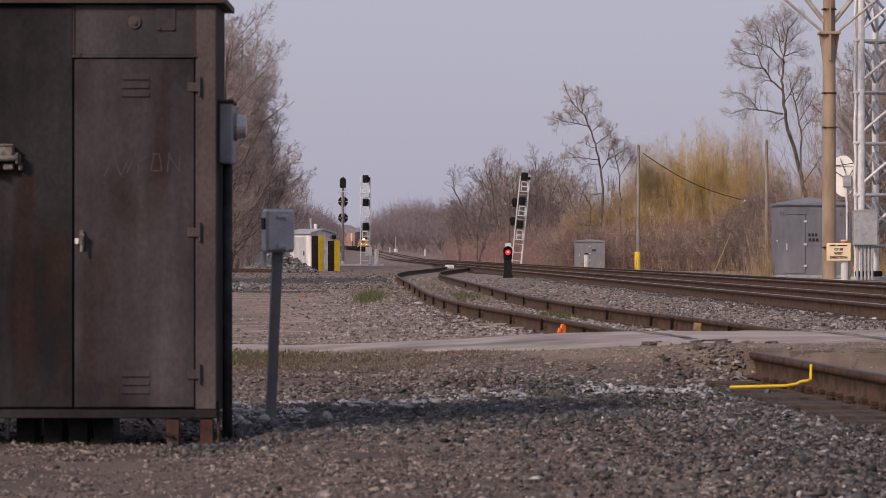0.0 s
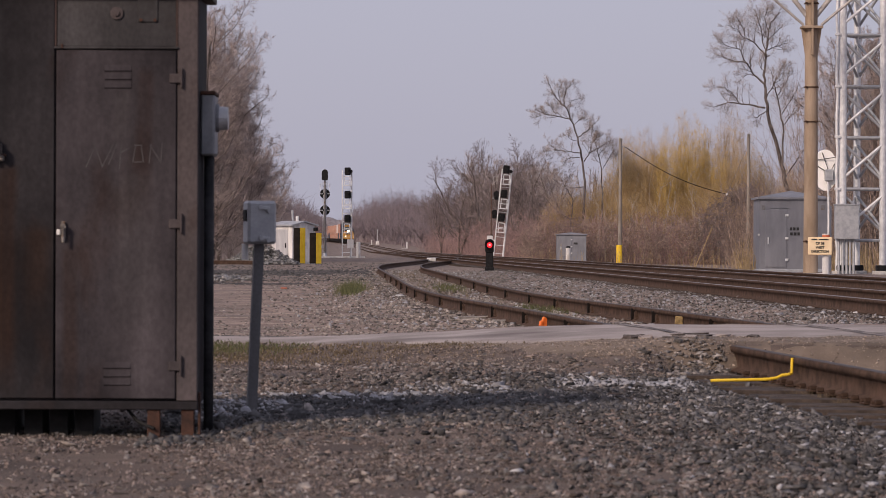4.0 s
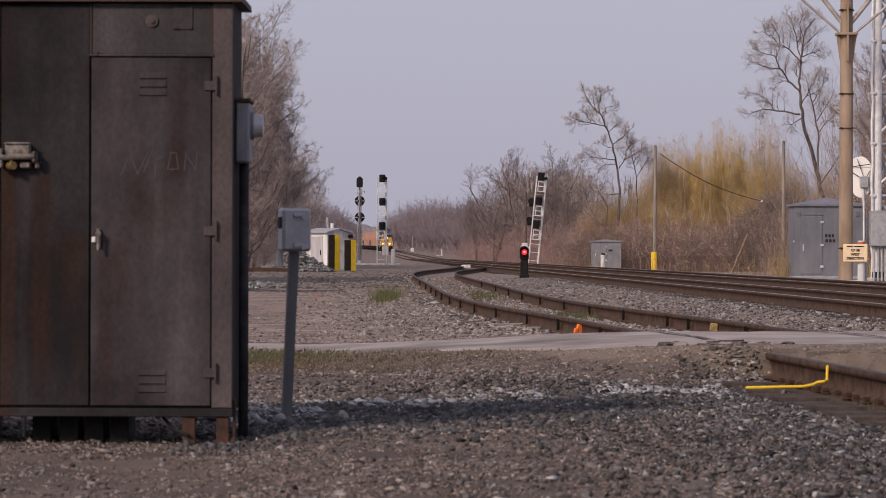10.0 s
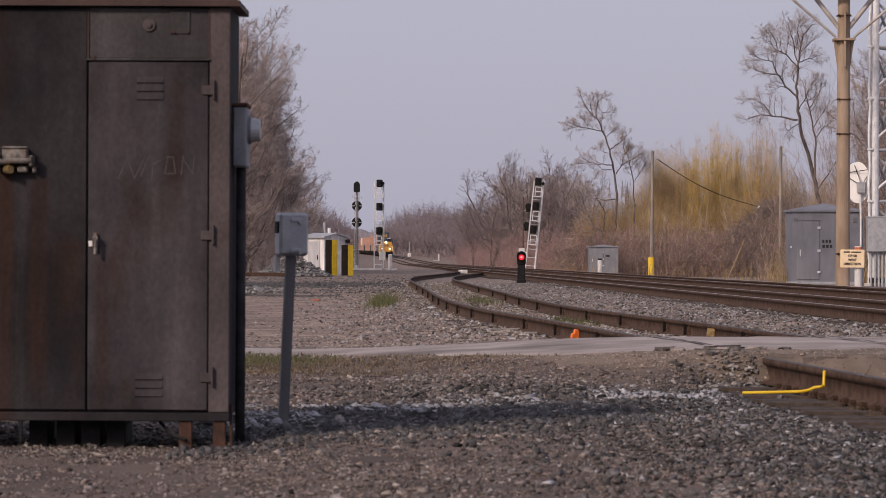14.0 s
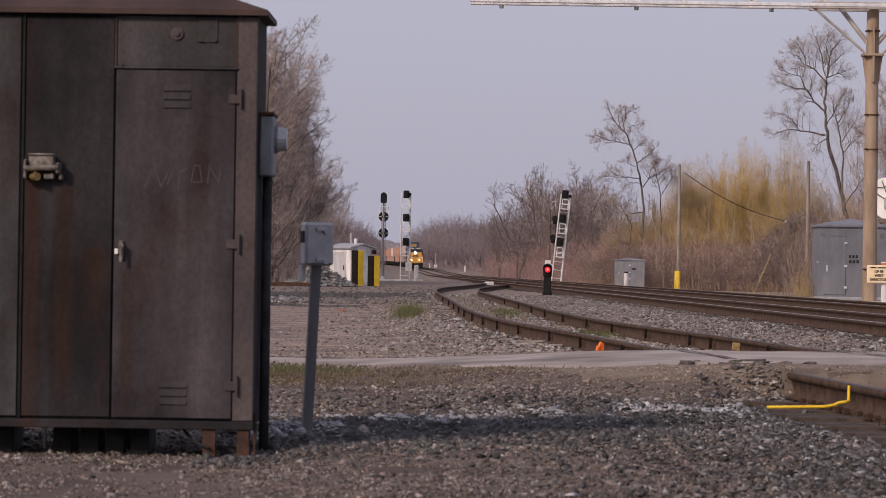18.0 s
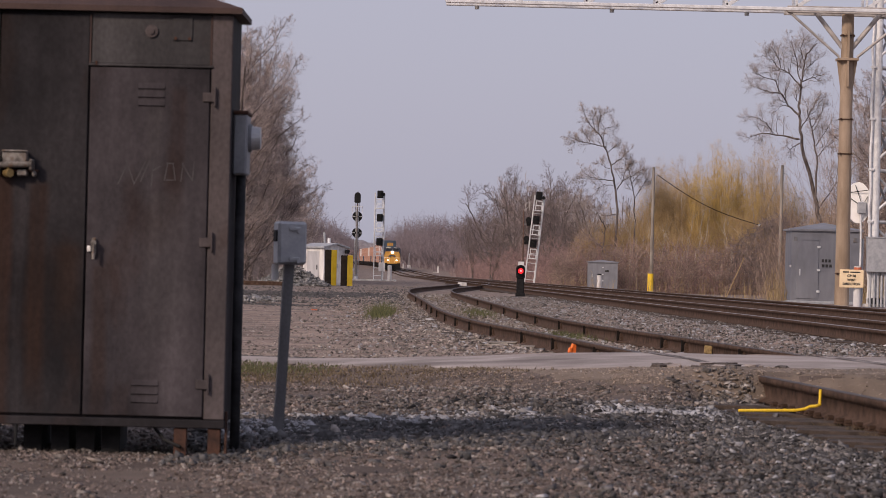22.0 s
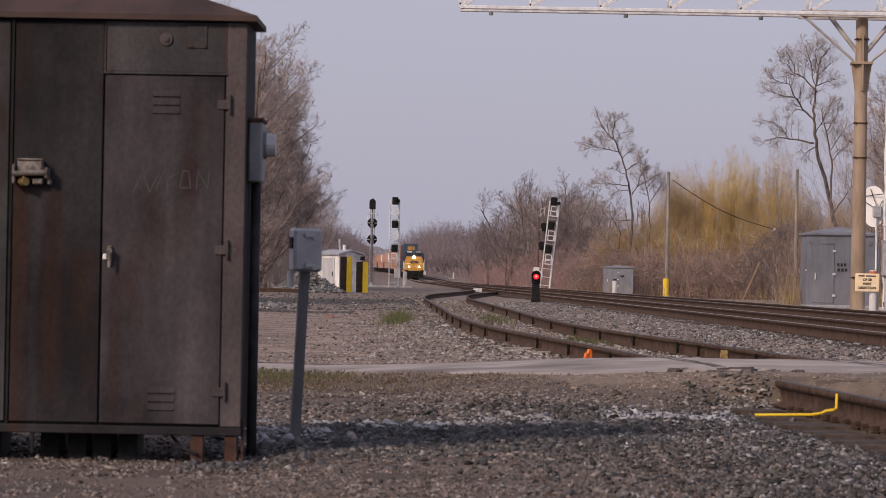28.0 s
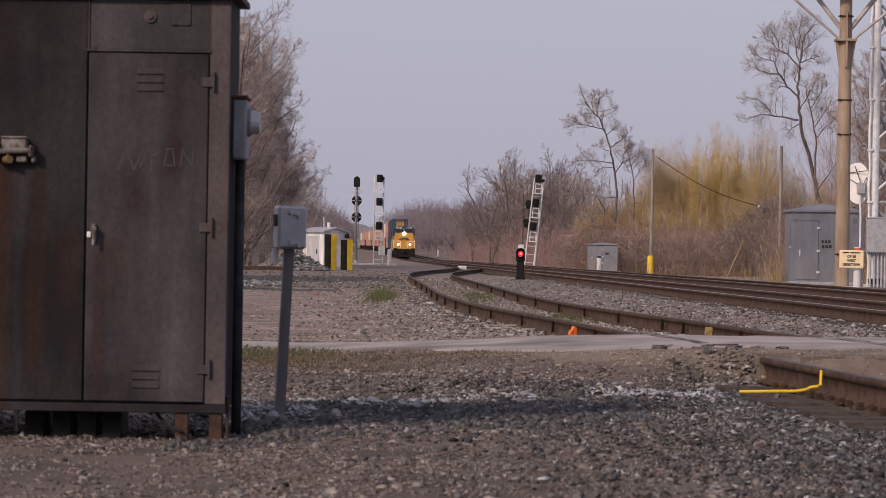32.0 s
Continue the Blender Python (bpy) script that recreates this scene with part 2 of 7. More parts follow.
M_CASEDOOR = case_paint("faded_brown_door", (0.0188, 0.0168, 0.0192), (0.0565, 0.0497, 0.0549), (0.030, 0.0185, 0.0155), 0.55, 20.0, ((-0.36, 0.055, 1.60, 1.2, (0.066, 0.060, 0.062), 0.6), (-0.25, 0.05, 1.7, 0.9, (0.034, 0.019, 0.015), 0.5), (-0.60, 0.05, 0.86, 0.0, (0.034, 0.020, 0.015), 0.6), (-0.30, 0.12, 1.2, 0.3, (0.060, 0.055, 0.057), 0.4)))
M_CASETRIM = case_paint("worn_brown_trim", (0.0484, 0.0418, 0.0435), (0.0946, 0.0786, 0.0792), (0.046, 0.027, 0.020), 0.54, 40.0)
M_HASP = mat("dirty_pale_casting", (0.075, 0.066, 0.060), (0.24, 0.222, 0.206), 0.7, 0.1, scale=18, bump=0.2, c=(0.12, 0.075, 0.05), cscale=25)
M_BRASS = mat("tarnished_brass", (0.22, 0.15, 0.06), (0.36, 0.26, 0.11), 0.5, 0.6, scale=20, bump=0.1)
M_CONDUIT = mat("dull_dark_conduit", (0.026, 0.027, 0.030), (0.048, 0.049, 0.054), 0.8, scale=10, bump=0.1, spec=0.12)
M_RUST = mat("flaky_rust", (0.035, 0.019, 0.015), (0.08, 0.038, 0.026), 0.85, 0.1, scale=16, bump=0.4)
M_ROOFRUST = mat("rusty_red_roof", (0.036, 0.0215, 0.0200), (0.064, 0.038, 0.0325), 0.7, 0.1, scale=4, bump=0.1)
M_DARK = mat("black_metal", (0.008, 0.008, 0.009), (0.018, 0.018, 0.019), 0.7, 0.0, scale=10, bump=0.05, spec=0.15)
M_GALV = mat("galvanised_grey", (0.33, 0.345, 0.37), (0.45, 0.46, 0.48), 0.5, 0.35, scale=9, bump=0.05)
M_OLDGALV = mat("dirty_galvanised", (0.15, 0.15, 0.155), (0.25, 0.25, 0.255), 0.6, 0.2, scale=9, bump=0.15, c=(0.13, 0.085, 0.05), cscale=9)
M_METER = mat("meter_grey", (0.17, 0.18, 0.20), (0.235, 0.245, 0.265), 0.55, 0.1, scale=8, bump=0.05)
M_GALVB = mat("bright_galvanised_steel", (0.58, 0.59, 0.61), (0.76, 0.77, 0.78), 0.42, 0.2, scale=6, bump=0.05)
M_SHEETGREY = mat("light_grey_paint", (0.172, 0.178, 0.203), (0.224, 0.230, 0.257), 0.55, 0.0, scale=3, bump=0.04, streak=0.4)
M_WHITE = mat("chalky_white_paint", (0.55, 0.54, 0.54), (0.78, 0.77, 0.76), 0.7, 0.0, scale=3, bump=0.08, streak=0.35, c=(0.42, 0.40, 0.38), cscale=2)
M_YELLOW = mat("safety_yellow", (0.78, 0.50, 0.02), (0.88, 0.62, 0.045), 0.55, 0.0, scale=5, bump=0.04)
M_TAN = mat("weathering_tan_steel", (0.240, 0.176, 0.122), (0.355, 0.272, 0.202), 0.7, 0.0, scale=3, bump=0.1, streak=0.3)
M_CREAM = mat("cream_sign_face", (0.78, 0.60, 0.38), (0.86, 0.70, 0.47), 0.6, 0.0, scale=4, bump=0.02)
M_POLE = mat("weathered_pole_wood", (0.17, 0.15, 0.13), (0.32, 0.29, 0.26), 0.9, 0.0, scale=6, bump=0.3, streak=0.15)
M_RED = mat("red_lens", (0.4, 0.01, 0.01), (0.5, 0.02, 0.02), 0.3, emit=(1.0, 0.02, 0.03, 1.1), bump=0)
M_REDHOT = mat("lit_lens_centre", (0.8, 0.3, 0.3), (0.9, 0.4, 0.4), 0.3, emit=(1.0, 0.25, 0.28, 1.3), bump=0)
M_LAMP = mat("lit_headlight", (0.9, 0.85, 0.7), (0.95, 0.9, 0.8), 0.3, emit=(1.0, 0.84, 0.58, 7.0), bump=0)
M_ORANGE = mat("orange_paint", (0.80, 0.16, 0.03), (0.90, 0.24, 0.05), 0.6, scale=20, bump=0.1)
M_ORANGEDULL = mat("faded_marking_paint", (0.42, 0.11, 0.06), (0.60, 0.19, 0.10), 0.9, scale=14, bump=0.3)
M_TRUSS = mat("dull_grey_steel_tube", (0.32, 0.295, 0.28), (0.46, 0.43, 0.41), 0.6, 0.1, scale=4, bump=0.08)
M_CONCRETE = mat("pale_concrete", (0.45, 0.43, 0.41), (0.62, 0.60, 0.57), 0.9, scale=5, bump=0.3)
M_GLASS = mat("dark_glass", (0.02, 0.022, 0.025), (0.03, 0.03, 0.035), 0.12, 0.0, scale=3, bump=0)
M_BARK = mat("grey_bark", (0.072, 0.058, 0.054), (0.165, 0.137, 0.126), 0.9, scale=5, bump=0.3, streak=0.3)
M_TWIG = mat("brown_twigs", (0.245, 0.202, 0.188), (0.455, 0.386, 0.368), 0.9, scale=2, bump=0, spread=0.3)
M_PINKTWIG = mat("pale_pinkish_twigs", (0.22, 0.180, 0.165), (0.42, 0.360, 0.335), 0.9, scale=2, bump=0, spread=0.3)
M_HEROTWIG = mat("grey_tan_twigs", (0.168, 0.134, 0.125), (0.425, 0.352, 0.330), 0.9, scale=2, bump=0, spread=0.6)
M_REDTWIG = mat("reddish_brush", (0.222, 0.143, 0.133), (0.405, 0.270, 0.252), 0.9, scale=1, bump=0, spread=0.35)
M_WILLOW = mat("yellow_willow_withes", (0.33, 0.215, 0.065), (0.56, 0.385, 0.13), 0.85, scale=1, bump=0, spread=0.35)
M_TANWITHE = mat("pinkish_tan_withes", (0.28, 0.19, 0.095), (0.46, 0.335, 0.185), 0.85, scale=1, bump=0, spread=0.35)
M_GOLDOLIVE = mat("golden_olive_withes", (0.32, 0.218, 0.108), (0.505, 0.366, 0.190), 0.85, scale=1, bump=0, spread=0.35)
M_OLIVE = mat("olive_withes", (0.264, 0.174, 0.078), (0.456, 0.324, 0.162), 0.85, scale=1, bump=0, spread=0.3)
M_DARKTWIG = mat("dark_mauve_twigs", (0.1207, 0.0943, 0.0943), (0.2357, 0.1898, 0.184), 0.9, scale=1, bump=0, spread=0.35)
# Paler, cooler twig colour: distance haze is mixed into it.
M_HAZETWIG = mat("far_twigs_with_haze", (0.130, 0.106, 0.117), (0.248, 0.205, 0.221), 0.9, scale=1, bump=0, spread=0.3)
M_PALETWIG = mat("pale_sapling_bark", (0.36, 0.31, 0.25), (0.52, 0.46, 0.38), 0.9, scale=1, bump=0, spread=0.25)
M_BRAMBLE = mat("bramble_stems", (0.200, 0.150, 0.124), (0.395, 0.298, 0.247), 0.9, scale=1, bump=0, spread=0.4)
# The backdrop's pale grey is aerial haze painted as base colour.
M_HAZEWOOD = mat("haze_painted_wood", (0.185, 0.165, 0.172), (0.27, 0.243, 0.252), 0.95, scale=0.5, bump=0.5, fine=6)
M_THICKET = mat("shaded_thicket_mass", (0.17, 0.125, 0.085), (0.29, 0.215, 0.145), 0.95, scale=1.2, bump=1.0, fine=8)
M_FARWOOD = mat("distant_wood", (0.165, 0.130, 0.131), (0.270, 0.217, 0.216), 0.95, scale=0.8, bump=1.0, fine=6)
M_LOCOY = mat("locomotive_yellow", (0.36, 0.185, 0.028), (0.46, 0.245, 0.05), 0.5, scale=3, bump=0.03)
M_LOCOB = mat("locomotive_dark_blue", (0.02, 0.028, 0.05), (0.04, 0.05, 0.08), 0.5, scale=3, bump=0.03)
M_CONTO = mat("container_orange", (0.40, 0.215, 0.155), (0.52, 0.32, 0.245), 0.6, scale=1, bump=0.05)
M_CONTB = mat("container_blue", (0.025, 0.045, 0.075), (0.05, 0.075, 0.11), 0.6, scale=1, bump=0.05)
M_CONTR = mat("container_red", (0.13, 0.05, 0.05), (0.20, 0.085, 0.08), 0.6, scale=1, bump=0.05)
M_CONTW = mat("container_white", (0.62, 0.58, 0.55), (0.75, 0.72, 0.70), 0.6, scale=1, bump=0.05)
M_TEXT = mat("black_lettering", (0.02, 0.02, 0.02), (0.04, 0.04, 0.04), 0.7, bump=0)


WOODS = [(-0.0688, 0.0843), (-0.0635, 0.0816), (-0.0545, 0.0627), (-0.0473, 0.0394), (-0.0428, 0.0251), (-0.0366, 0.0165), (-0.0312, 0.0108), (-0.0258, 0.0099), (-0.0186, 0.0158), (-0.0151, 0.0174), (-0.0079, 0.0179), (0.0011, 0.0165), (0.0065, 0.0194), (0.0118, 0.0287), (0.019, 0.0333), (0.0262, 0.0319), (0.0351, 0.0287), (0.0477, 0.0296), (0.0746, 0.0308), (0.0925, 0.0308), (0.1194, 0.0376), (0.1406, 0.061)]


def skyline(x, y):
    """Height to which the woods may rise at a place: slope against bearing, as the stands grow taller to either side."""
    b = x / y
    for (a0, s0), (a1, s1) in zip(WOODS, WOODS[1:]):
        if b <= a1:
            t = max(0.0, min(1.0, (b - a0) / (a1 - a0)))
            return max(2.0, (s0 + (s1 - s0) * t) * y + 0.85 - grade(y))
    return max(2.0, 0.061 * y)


# ---- mesh helpers ----
def box(bm, x0, x1, y0, y1, z0, z1, bevel=0.0):
    made = bmesh.ops.create_cube(bm, size=1, matrix=Matrix.Translation(((x0 + x1) / 2, (y0 + y1) / 2, (z0 + z1) / 2)) @ Matrix.Diagonal((abs(x1 - x0), abs(y1 - y0), abs(z1 - z0), 1)))
    if bevel:
        edges = {e for v in made["verts"] for e in v.link_edges}
        bmesh.ops.bevel(bm, geom=list(edges), offset=bevel, segments=1, affect="EDGES")
    return bm


def rod(bm, p, q, r, r2=None, n=8, caps=True):
    p, q = Vector(p), Vector(q)
    d = q - p
    m = Matrix.Translation((p + q) / 2) @ d.to_track_quat("Z", "Y").to_matrix().to_4x4()
    bmesh.ops.create_cone(bm, cap_ends=caps, segments=n, radius1=r, radius2=r if r2 is None else r2, depth=d.length, matrix=m)
    return bm


def poly(bm, pts, y0, y1):
    """A prism: the outline pts (x, z) from y0 to y1."""
    a = [bm.verts.new((x, y0, z)) for x, z in pts]
    b = [bm.verts.new((x, y1, z)) for x, z in pts]
    bm.faces.new(a)
    bm.faces.new(b[::-1])
    for i in range(len(pts)):
        j = (i + 1) % len(pts)
        bm.faces.new((a[j], a[i], b[i], b[j]))
    return bm


def B(*boxes, bevel=0.0):
    bm = bmesh.new()
    for b in boxes:
        box(bm, *b, bevel=bevel)
    return bm


def R(*rods, n=8):
    bm = bmesh.new()
    for r in rods:
        rod(bm, *r, n=n)
    return bm


def part(name, bm, material, parent=None, label="", smooth=False):
    me = bpy.data.meshes.new(name)
    bmesh.ops.recalc_face_normals(bm, faces=bm.faces)
    bm.to_mesh(me)
    bm.free()
    if smooth:
        me.shade_smooth()
    me.materials.append(material)
    ob = new(name, me)
    if parent:
        ob.parent = parent
    return tagged(ob, label)


def thing(name, m, label, category, group="", kind=""):
    ob = new(name)
    ob.matrix_basis = m
    return tagged(ob, label, category, group, kind)


def raw(name, verts, faces, material, smooth=False, mats=()):
    me = bpy.data.meshes.new(name)
    verts, faces = np.asarray(verts, np.float32), np.asarray(faces, np.int32)
    k = faces.shape[1]
    me.vertices.add(len(verts))
    me.vertices.foreach_set("co", verts.ravel())
    me.loops.add(faces.size)
    me.loops.foreach_set("vertex_index", faces.ravel())
    me.polygons.add(len(faces))
    me.polygons.foreach_set("loop_start", np.arange(0, faces.size, k, dtype=np.int32))
    me.update(calc_edges=True)
    me.validate()
    if smooth:
        me.shade_smooth()
    me.materials.append(material)
    return new(name, me)


def frame_of(d):
    d = d / (np.linalg.norm(d, axis=1, keepdims=True) + 1e-9)
    up = np.where(np.abs(d[:, 2:3]) > 0.9, [[1.0, 0, 0]], [[0, 0, 1.0]])
    u = np.cross(d, up)
    u /= np.linalg.norm(u, axis=1, keepdims=True) + 1e-9
    return u, np.cross(d, u)


def tubes(name, segs, material, sides=3, tips=()):
    """One mesh of tapered twigs: rows of x0 y0 z0 x1 y1 z1 r0 r1; tips end in a point."""
    verts, faces, start = [], [], 0
    turn = [(math.cos(2 * math.pi * k / sides), math.sin(2 * math.pi * k / sides)) for k in range(sides)]
    if len(segs):
        s = np.asarray(segs, float)
        p, q, r0, r1 = s[:, 0:3], s[:, 3:6], s[:, 6:7], s[:, 7:8]
        u, w = frame_of(q - p)
        verts.append(np.stack([p + (u * c + w * a) * r0 for c, a in turn] + [q + (u * c + w * a) * r1 for c, a in turn], 1).reshape(-1, 3))
        base = np.arange(len(s))[:, None] * 2 * sides
        for k in range(sides):
            j = (k + 1) % sides
            faces.append(np.concatenate([base + k, base + j, base + sides + j], 1))
            faces.append(np.concatenate([base + k, base + sides + j, base + sides + k], 1))
        start = len(s) * 2 * sides
    if len(tips):
        s = np.asarray(tips, float)
        p, q, r0 = s[:, 0:3], s[:, 3:6], s[:, 6:7]
        u, w = frame_of(q - p)
        ring = [(math.cos(2 * math.pi * k / 3), math.sin(2 * math.pi * k / 3)) for k in range(3)]
        verts.append(np.stack([p + (u * c + w * a) * r0 for c, a in ring] + [q], 1).reshape(-1, 3))
        base = start + np.arange(len(s))[:, None] * 4
        for k in range(3):
            faces.append(np.concatenate([base + k, base + (k + 1) % 3, base + 3], 1))
    return raw(name, np.concatenate(verts), np.concatenate(faces), material)


# ---- the lie of the land and the lines of the tracks ----
def grade(y):
    return 0.00333 * max(0.0, y - 440.0)


def bend(y):
    return -max(0.0, y - 900.0) ** 2 / 30000.0


def main_x(y, a=7.3):
    return a - 0.0321 * y + bend(y)


SIDING = [(4, 4.35), (10, 3.85), (18, 3.24), (22, 2.93), (30, 2.25), (35, 1.86), (39, 1.5), (44, 1.08), (50, 0.74), (58, 0.44), (65, 0.26), (73, 0.05), (90, -0.42), (108, -0.84), (126, -0.82), (145, -0.15), (165, 0.72), (185, 1.2), (205, 0.8)]


def siding_x(y):
    """Smooth line through the siding's stations."""
    s = SIDING
    i = max(1, min(len(s) - 3, next((k - 1 for k in range(len(s)) if s[k][0] > y), len(s) - 2)))
    (ya, a), (yb, b), (yc, c), (yd, d) = s[i - 1], s[i], s[i + 1], s[i + 2]
    t = (y - yb) / (yc - yb)
    m0, m1 = (c - a) / (yc - ya) * (yc - yb), (d - b) / (yd - yb) * (yc - yb)
    return (2 * t**3 - 3 * t**2 + 1) * b + (t**3 - 2 * t**2 + t) * m0 + (3 * t**2 - 2 * t**3) * c + (t**3 - t**2) * m1


def smooth01(t):
    t = max(0.0, min(1.0, t))
    return t * t * (3 - 2 * t)


def road_far(x):
    return 29.4 - 0.22 * (x + 4) if x < 2 else 28.08 - 0.05 * (x - 2)


def road_near(x):
    return 27.3 - 3.7 * smooth01((x + 2.0) / 3.5)


def road_mid(x):
    return (road_far(x) + road_near(x)) / 2


def road_top(x):
    top = 0.035 + 0.15 * smooth01((x + 1.6) / 3.7) + 0.075 * smooth01((x - 4.0) / 2.2)
    return top - 0.15 * smooth01((x - 13) / 5)


def land(x, y):
    """Ground height without the fine unevenness."""
    z = plain(x, y)
    if 17 < y < 33 and -30 < x < 30:
        mid = road_mid(x)
        steep = smooth01((x - 1.35) / 0.4)
        bank = smooth01((y - road_near(x) + 2.9 - 1.0 * steep) / (1.7 - 1.25 * steep)) if y < mid else smooth01((road_far(x) + 1.0 - y) / 0.9)
        z += (road_top(x) + 0.02 * smooth01((x - 1.2) / 0.8) - 0.004 - z) * bank
        inside = min(y - road_near(x), road_far(x) - y)
        z -= 0.09 * smooth01((inside - 0.02) / 0.25)
    return z


def plain(x, y):
    z = grade(y)
    if y < 23:
        z -= 0.04 * smooth01((1.45 - abs(x - siding_x(max(y, 4)))) / 0.25)
    if y < 16:      # trodden hollow in front of the relay case
        z -= 0.036 * smooth01((-0.72 - x) / 0.35) * smooth01((15.8 - y) / 0.8)
    side = siding_x(min(max(y, 4), 205))
    if y < 205:
        z += 0.07 * smooth01((x - side - 1.6) / 1.6)
        z -= 0.03 * smooth01((side - 1.5 - x) / 2.0) * smooth01((y - 30) / 8)
    else:
        z += 0.07 * smooth01((x - main_x(y) + 3.5) / 2)
    z -= 0.10 * smooth01((x - main_x(y, 11.0) - 5) / 6)
    z -= 0.36 * smooth01((x - main_x(y, 11.0) - 3.6) / 2.5) * smooth01((y - 120) / 22) * (1 - smooth01((y - 420) / 120))      # shallow ditch
    return z


# ---- ground sheet, road, tracks ----
def spaced(lo, hi, step, grow):
    out = [lo]
    while out[-1] < hi:
        out.append(out[-1] + step)
        step *= grow
    return out


def ground_sheet():
    ys = sorted([-400, -120, -40, -12, 0] + spaced(4, 5000, 0.16, 1.016) + list(np.arange(20.53, 24.0, 0.11)))
    xs = [-v for v in spaced(8, 4000, 0.5, 1.14)][::-1] + list(np.arange(-7.75, 1.1, 0.25)) + list(np.arange(1.25, 3.5, 0.09)) + list(np.arange(3.5, 10.1, 0.25)) + spaced(10.2, 4000, 0.5, 1.14)
    v, f, n = [], [], len(xs)
    for y in ys:
        for x in xs:
            z = land(x, y)
            if 4 < y < 120:
                rough = 0.022 * noise.noise((x * 1.3, y * 0.9, 0)) + 0.012 * noise.noise((x * 4, y * 3, 5))
                z += rough * (1 if y < 30 else 0.5)
            if y < 24.5:     # trodden hump of the verge in front of the road
                z += 0.06 * math.exp(-((x - 0.2) / 1.3) ** 2 - ((y - 21.2) / 1.6) ** 2)
            v.append((x, y, z - 0.012))
    for i in range(len(ys) - 1):
        for j in range(n - 1):
            a = i * n + j
            f.append((a, a + 1, a + n + 1, a + n))
    g = raw("ground", v, f, M_DIRT, smooth=True)
    return tagged(g, "gravelly brown railway yard ground", "ground", kind="structure")


def road():
    xs = np.arange(-40, 40.1, 0.25)
    v, f, m = [], [], 13
    for x in xs:
        half = (road_far(x) - road_near(x)) / 2 + 0.10 * noise.noise((x * 0.8, 3, 1))
        mid = road_mid(x)
        top = road_top(x)
        for k in range(m):
            u = max(-1, min(1, (2 * k / (m - 1) - 1) * 1.16 if 0 < k < m - 1 else (2 * k / (m - 1) - 1)))
            u = math.copysign(min(abs(u), 0.965), u) if 0 < k < m - 1 else u
            e = abs(u)
            z = top - (0.05 if e > 0.97 else 0.012 * e * e) + 0.012 * noise.noise((x * 1.5, u * 3, 7))
            v.append((x, mid + u * half + 0.06 * noise.noise((x * 3, u, 4)), z))
    for i in range(len(xs) - 1):
        for k in range(m - 1):
            a = i * m + k
            f.append((a, a + m, a + m + 1, a + 1))
    return tagged(raw("road", v, f, M_ROAD, smooth=True), "worn pale grey gravel road over the tracks", "road", kind="structure")


RAIL = [(-0.07, 0), (0.07, 0), (0.07, 0.012), (0.012, 0.035), (0.012, 0.125), (0.036, 0.135), (0.036, 0.165), (0.028, 0.172), (-0.028, 0.172), (-0.036, 0.165), (-0.036, 0.135), (-0.012, 0.125), (-0.012, 0.035), (-0.07, 0.012)]


def rail(parent, line, ys, offset, base, head):
    """One rail swept along the line, its head a mesh of its own."""
    made = []
    for name, outline, material in (("rail", RAIL, M_RAIL), ("rail_head", [(-0.03, 0.1715), (0.03, 0.1715), (0.027, 0.175), (-0.027, 0.175)], head)):
        v, f, n = [], [], len(outline)
        for y in ys:
            slope = (line(y + 0.2) - line(y - 0.2)) / 0.4
            c = math.hypot(1, slope)
            for a, h in outline:
                o = offset + a
                v.append((line(y) + o / c, y - o * slope / c, base(y) + h))
        for i in range(len(ys) - 1):
            for k in range(n):
                j = (k + 1) % n
                f.append((i * n + k, i * n + j, (i + 1) * n + j, (i + 1) * n + k))
        ob = raw(name, v, f, material)
        ob.parent = parent if not made else made[0]
        made.append(ob)
    return made[0]


def tie_mesh():
    bm = bmesh.new()
    box(bm, -1.28, 1.28, -0.11, 0.11, -0.17, 0.0, bevel=0.012)
    rnd = random.Random(3)
    for v in bm.verts:
        v.co += Vector([rnd.uniform(-0.008, 0.008) for _ in range(3)])
    me = bpy.data.meshes.new("tie")
    bm.to_mesh(me)
    bm.free()
    me.materials.append(M_TIE)
    return me


def track(label, line, y0, y1, base, head, step, tie_end, tie_span=0.53):
    t = tagged(new("track"), label, "railway track", "tracks", "structure")
    ys = list(np.arange(y0, min(y1, 120), step)) + [y for y in spaced(min(y1, 120), y1, 2.0, 1.06)]
    for o in (-0.754, 0.754):
        rail(t, line, ys, o, base, head)
    rnd = random.Random(9)
    y = y0 + 0.3
    while y < tie_end:
        ob = new("tie", TIE)
        ob.parent = t
        ob.matrix_basis = pose(line(y) + rnd.uniform(-0.05, 0.05), y, base(y) - 0.008, rnd.uniform(-1, 1), rnd.uniform(-0.4, 0.4), rnd.uniform(-1.2, 1.2) - math.degrees(math.atan(line(y + 0.5) - line(y - 0.5))) * -1)
        y += tie_span * rnd.uniform(0.93, 1.07)
    return t


